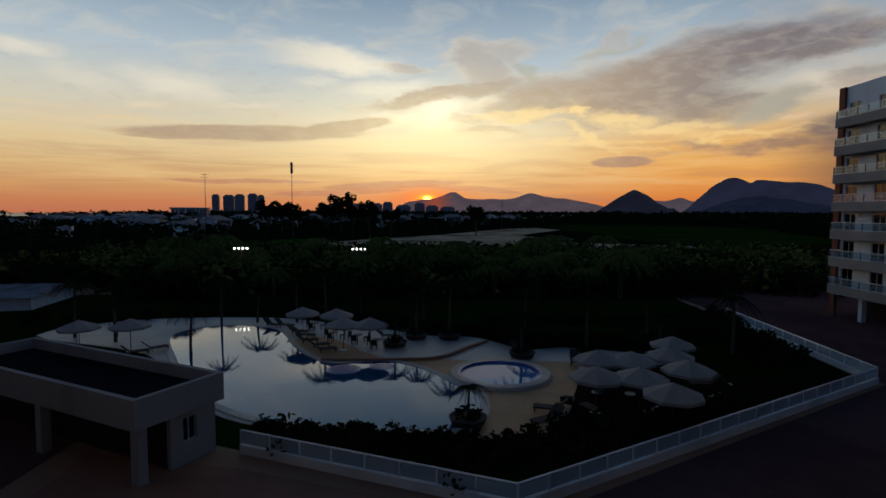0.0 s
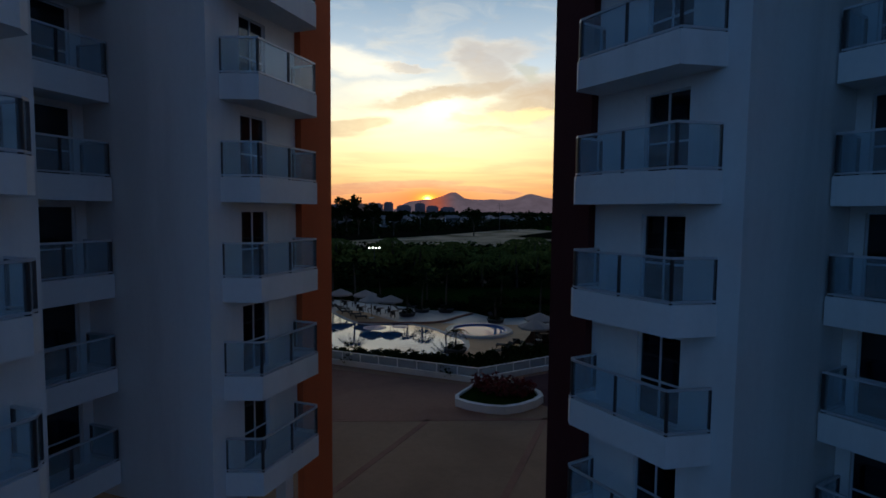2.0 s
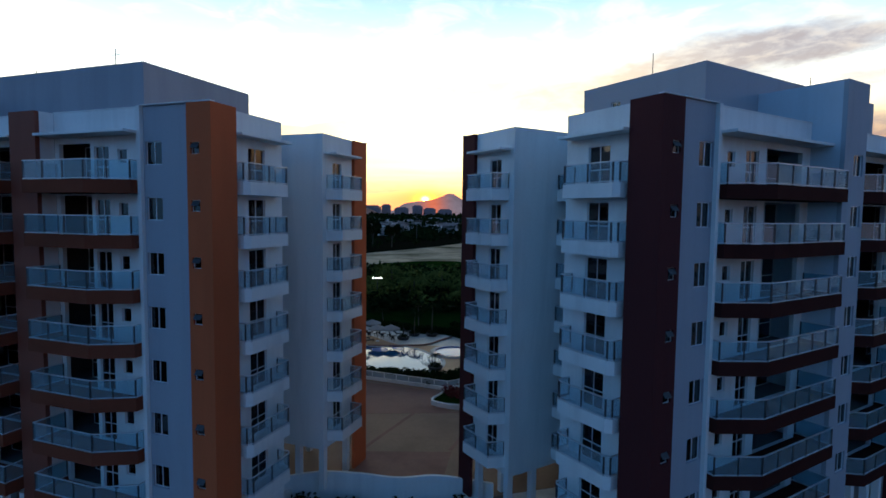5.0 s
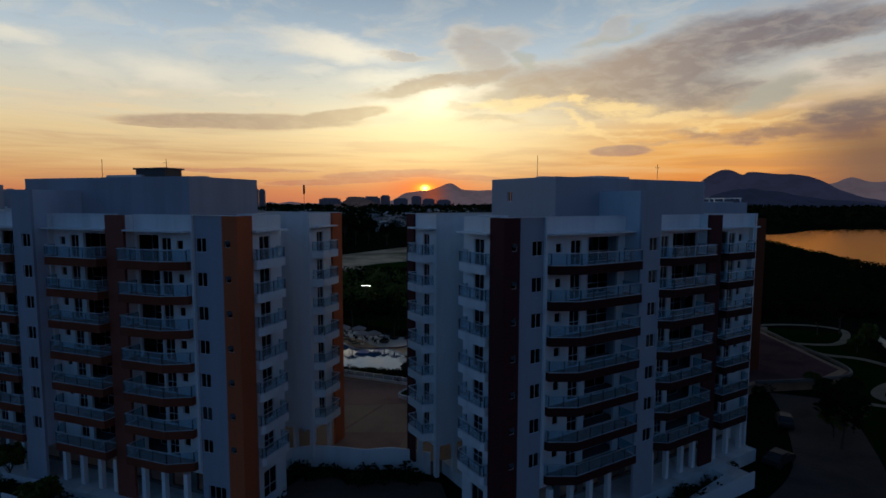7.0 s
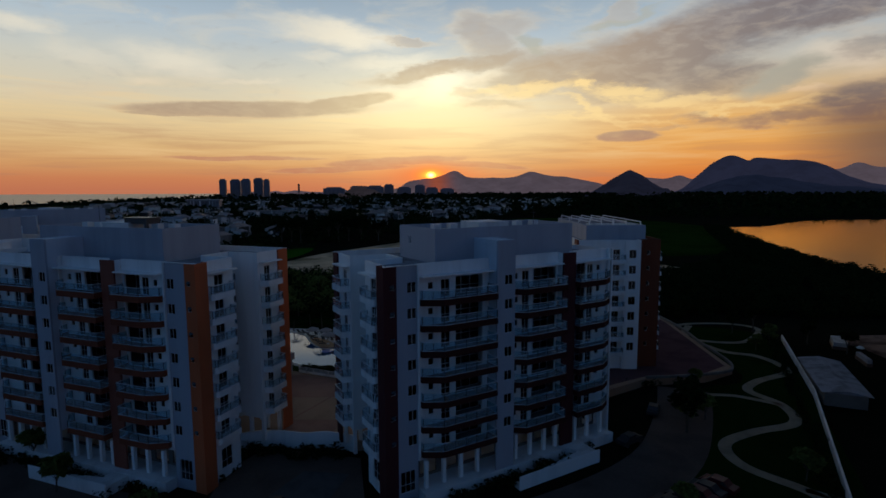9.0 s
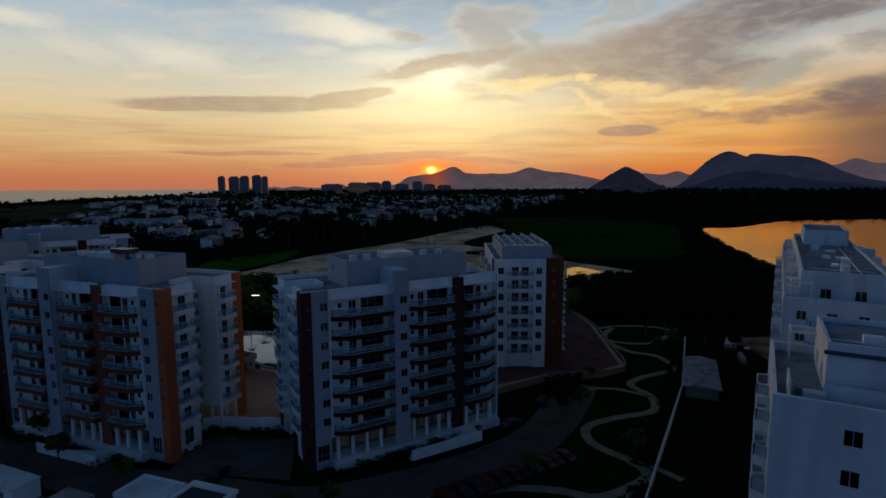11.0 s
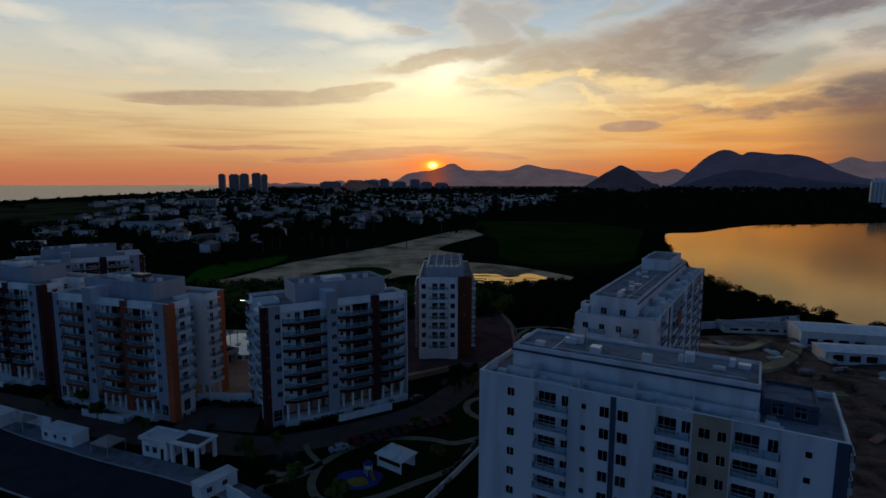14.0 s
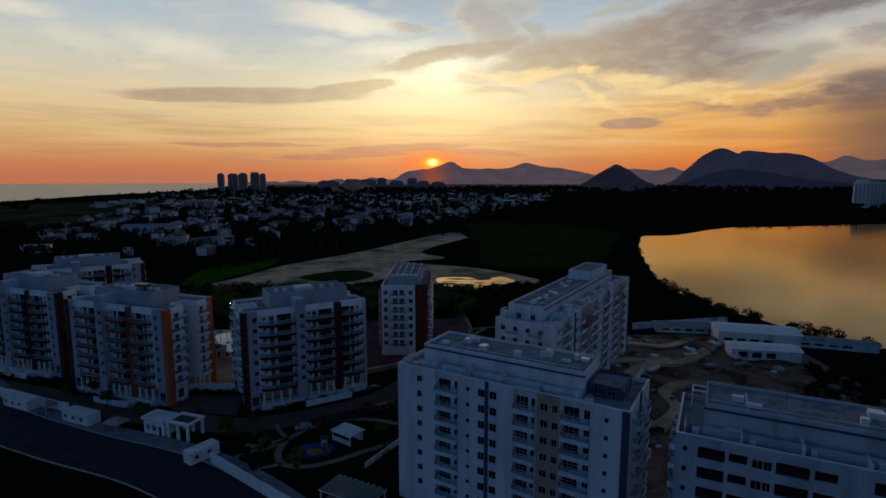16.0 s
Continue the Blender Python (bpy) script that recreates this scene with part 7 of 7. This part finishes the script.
HOUSES = [house_meshes(*q) for q in ((12, 8, 5.6, 2.2), (15, 9, 6.2, 2.4), (10, 9, 3.4, 2.0), (18, 8, 5.8, 0.6), (9, 7, 6.5, 1.8))]
for k, (x, y, s) in enumerate(spread(240, HOUSE_LAND)):
    t = thing("house", "pale suburban house among dark trees", "house", pose(x, y, 0, 0, 0, rng.uniform(0, 360)) @ Matrix.Scale(s * 1.05, 4), "suburb houses")
    part("wall", HOUSES[k % 5][0], None, t)
    part("roof", HOUSES[k % 5][1], None, t)
far_h = Geo()
for x, y, s in spread(760, [(-620, 1000), (330, 1000), (560, 1750), (-800, 1750)]):
    w, d, h = 14 * s, 10 * s, 6.5 * s
    m = pose(x, y, 0, 0, 0, rng.uniform(0, 360))
    far_h.box(-w / 2, w / 2, -d / 2, d / 2, 0, h, m)
tagged(single("far_houses", far_h, HOUSEWALL, "pale houses of the far suburb", "houses"), kind="stuff")

# high-rise towers and low wide buildings far off
# the haze of distance is mixed into this wall colour
HAZEWALL = material("hazed_tower_wall", (0.26, 0.22, 0.23), 0.85, fleck=0.1, scale=0.2, stain=0.2, stain_scale=0.05, bump=0)
TOWERPANE = material("far_tower_glass", (0.16, 0.16, 0.19), 0.3, fleck=0.0, bump=0)


def high_rise(x, y, w, d, h, turn, label, mat=HAZEWALL, cols=4):
    t = thing("tower_block", label, "tower", pose(x, y, 0, 0, 0, turn), "far towers")
    part("body", Geo().box(-w / 2, w / 2, -d / 2, d / 2, 0, h), mat, t)
    part("crown", Geo().box(-w * 0.36, w * 0.36, -d * 0.36, d * 0.36, h, h + 5), mat, t)
    step = w / cols
    for k in range(cols):
        g = Geo()
        z = 5.0
        while z < h - 4:
            g.box(-w / 2 + step * (k + 0.22), -w / 2 + step * (k + 0.78), -d / 2 - 0.4, -d / 2 + 0.1, z, z + 1.7)
            z += 3.4
        tagged(part("window_column", g, TOWERPANE, t), kind="stuff")


for k, (px_, w) in enumerate(((-690, 22), (-650, 36), (-606, 30), (-566, 32), (-531, 20))):
    high_rise(px_, 1990 + 18 * (k % 2), w, 24, (70, 69, 71, 74, 69)[k], 8, "tall grey residential tower on the far plain")
for k, (x, y, w, h) in enumerate(((-150, 2250, 70, 46), (-95, 2300, 40, 52), (-30, 2320, 60, 40), (40, 2400, 44, 50), (90, 2280, 50, 38), (-330, 2300, 90, 40), (-240, 2380, 60, 46), (160, 2350, 60, 34))):
    high_rise(x, y, w, 22, h, 5, "hazy pale apartment slab near the hills", cols=5)
for k, (x, y, w, h) in enumerate(((968, 928, 26, 52), (1001, 938, 22, 53), (1031, 953, 24, 52), (1063, 963, 26, 52))):
    high_rise(x, y, w, 20, h, -35, "pale tower beside the lagoon", HOUSEWALL)
low_block = thing("office_building", "wide low building with many piers", "building", pose(-345, 900, 0, 0, 0, 8))
part("body", Geo().box(-26, 26, -10, 10, 0, 17), HAZEWALL, low_block)
part("roof", Geo().box(-28, 28, -12, 12, 17.001, 19.5), HOUSEWALL, low_block)
pier = Geo().box(-0.8, 0.8, -11.2, -10.01, 0, 17).mesh("pier", HOUSEWALL)
for k in range(11):
    part("pier", pier, None, low_block, at=pose(-25 + 5 * k, 0, 0))

# masts and floodlights
STEEL = material("mast_steel", (0.10, 0.10, 0.11), 0.6, metal=0.5)


def mast(x, y, h, arms):
    t = thing("power_mast" if arms else "lattice_mast", "thin dark mast above the trees", "mast", pose(x, y, 0), "masts")
    part("shaft", Geo().tube((0, 0, 0), (0, 0, h), 0.25, 0.12, 6), STEEL, t)
    if arms:
        for z in (h - 0.4, h - 2.0):
            part("arm", Geo().tube((-2.2, 0, z), (2.2, 0, z), 0.1, n=5), STEEL, t)
    else:
        part("antenna", Geo().box(-0.6, 0.6, -0.3, 0.3, h - 6, h), STEEL, t)


mast(-124.7, 368, 36, True)
mast(-64, 330, 40, False)
mast(6.9, 392, 22, True)
mast(71.8, 441, 22, True)
LIGHT = lamp_glow("floodlight_glow", (1.0, 0.98, 0.88), 6.0)
for x, y, z in ((-23.6, 108.5, 7.5), (-6.4, 108.1, 7.4)):
    t = thing("floodlight", "floodlight pole with four lit lamps", "floodlight", pose(x, y, 0), "floodlights")
    part("pole", Geo().tube((0, 0, 0), (0, 0, z + 0.2), 0.09, 0.06, 7), STEEL, t)
    part("bar", Geo().box(-1.15, 1.15, -0.05, 0.05, z - 0.3, z - 0.2), STEEL, t)
    for k in range(4):
        part("lamp", Geo().box(-1.0 + 0.6 * k, -0.80 + 0.6 * k, -0.22, -0.02, z - 0.10, z + 0.10), LIGHT, t, "lit white lamp")

# low white buildings and the building site by the lagoon
for x, y, a, w, d, h, lab in ((-52, 96, 8, 18, 10, 2.9, "low white service building behind the court"), (-250, 512, 10, 60, 20, 7, "long pale shed beyond the trees"), (91.1, 42.9, 63.5, 19.3, 6.0, 2.4, "dull grey metal shed with low roof"), (190, 64, -18, 28, 13, 5.5, "white hall with dark windows on the building site"), (176, 80, -12, 34, 8, 2.8, "low white site building"), (212, 58, -22, 36, 6, 2.9, "long white building by the lagoon"), (182, 47, -15, 22, 9, 4, "flat white canopy on the building site")):
    t = thing("shed", lab, "shed", pose(x, y, 0, 0, 0, a), "low sheds")
    part("wall", wall(wall(wall(wall(Geo(), (-w / 2, -d / 2), (w / 2, -d / 2), 0, h, [(2 + 4.5 * k, 5 + 4.5 * k, 1.0, min(3, h - 1)) for k in range(int((w - 6) // 4.5))]), (w / 2, -d / 2), (w / 2, d / 2), 0, h), (w / 2, d / 2), (-w / 2, d / 2), 0, h), (-w / 2, d / 2), (-w / 2, -d / 2), 0, h), STONE if h < 2.5 else WHITE2, t)
    part("roof", Geo().add([(-w / 2 - 0.6, -d / 2 - 0.6, h), (w / 2 + 0.6, -d / 2 - 0.6, h), (w / 2 + 0.6, d / 2 + 0.6, h), (-w / 2 - 0.6, d / 2 + 0.6, h), (-w / 2 - 0.6, 0, h + 0.1 * d), (w / 2 + 0.6, 0, h + 0.1 * d)], [(0, 1, 5, 4), (2, 3, 4, 5), (1, 2, 5), (3, 0, 4), (3, 2, 1, 0)]), ROOF if h < 3 or y > 100 else WHITE, t)

# churned earth of the building site
n = 70
xs, ys = np.linspace(0, 1, n), np.linspace(0, 1, n)
v, f = [], []
for j in range(n):
    for i in range(n):
        x = 104 + 86 * xs[i] + 14 * ys[j]
        y = -42 + 118 * ys[j] + 16 * xs[i] * (1 - ys[j])
        h = noise.fractal(Vector((x * 0.09, y * 0.09, 3)), 0.9, 2.1, 5) * 1.1
        e = min(1, 8 * min(xs[i], 1 - xs[i], ys[j], 1 - ys[j]))
        v.append((x, y, 0.02 + max(0.0, (h + 0.55)) * e))
for j in range(n - 1):
    for i in range(n - 1):
        f.append((j * n + i, j * n + i + 1, (j + 1) * n + i + 1, (j + 1) * n + i))
single("site_ground", Geo().add(v, f), DIRT, "churned bare earth of the building site", kind="structure")
single("site_track", ribbon(smooth_line([(112, -14), (114, -2), (118, 8), (124, 16), (126, 28), (134, 36), (146, 44)]), 4.0, 1.6, None, 1.5), SAND, "pale site track", kind="structure")
for x0, y0, x1, y1 in ((118, 12, 133, 33), (150, 84, 196, 92), (104, -6, 112, -20)):
    d = Vector((x1 - x0, y1 - y0)).normalized()
    nn = Vector((-d.y, d.x)) * 0.15
    single("site_fence", Geo().prism([(x0 - nn.x, y0 - nn.y), (x1 - nn.x, y1 - nn.y), (x1 + nn.x, y1 + nn.y), (x0 + nn.x, y0 + nn.y)], 0, 2.8), WHITE2, "white hoarding round the building site", "fence", group="site fences")
rubble = random.Random(4)
for k in range(60):
    x, y = rubble.uniform(112, 186), rubble.uniform(-20, 74)
    s = rubble.uniform(0.6, 2.2)
    single("earth_mound", Geo().lathe([(s, 0), (s * 0.7, s * 0.35), (s * 0.25, s * 0.55), (0.01, s * 0.6)], 7), (CONCRETE, DIRT, REDTILE, WHITE2)[k % 4], "low mound of bare earth on the building site", "mound", at=pose(x, y, 0.5, 0, 0, k * 40), group="earth mounds")

# tall trees that break the skyline behind the woods
for k, (x, y, sc) in enumerate(((-74, 318, 2.4), (-70, 330, 2.75), (-62, 322, 2.2), (-44, 330, 2.7), (-37, 326, 2.9), (-31, 334, 2.6), (-22, 330, 2.4), (-10, 330, 2.25), (38, 330, 2.1))):
    plant(x, y, 0.0, TREES, (2, 0, 2, 0)[k % 4], sc, k * 50, "tall dark tree standing above the woods", "skyline trees")
# pale clutter of the building site
for k in range(46):
    x, y = rubble.uniform(108, 180), rubble.uniform(-16, 70)
    w, d, h = rubble.uniform(1.5, 7.0), rubble.uniform(0.8, 3.0), rubble.uniform(0.25, 1.3)
    t = thing("material_stack", "stack of pale building material on bare earth", "stack", pose(x, y, 0.6, 0, 0, rubble.uniform(0, 180)), "site stacks")
    part("pallet", Geo().box(-w / 2, w / 2, -d / 2, d / 2, -0.6, 0.12), WOOD, t)
    part("load", Geo().box(-w / 2 + 0.1, w / 2 - 0.1, -d / 2 + 0.1, d / 2 - 0.1, 0.121, 0.12 + h), (CONCRETE, WHITE2, REDTILE, DIRT, ROOF)[k % 5], t)
for line, w in (([(112, 30), (120, 40), (132, 44), (146, 40), (158, 46), (170, 58)], 4.0), ([(120, -6), (130, 4), (132, 16), (142, 22), (156, 20)], 3.5), ([(128, 58), (140, 62), (152, 58), (166, 66)], 3.0)):
    single("site_track", ribbon(smooth_line(line), w, 1.35, None, 1.3), SAND, "pale rutted track across the building site", kind="structure")
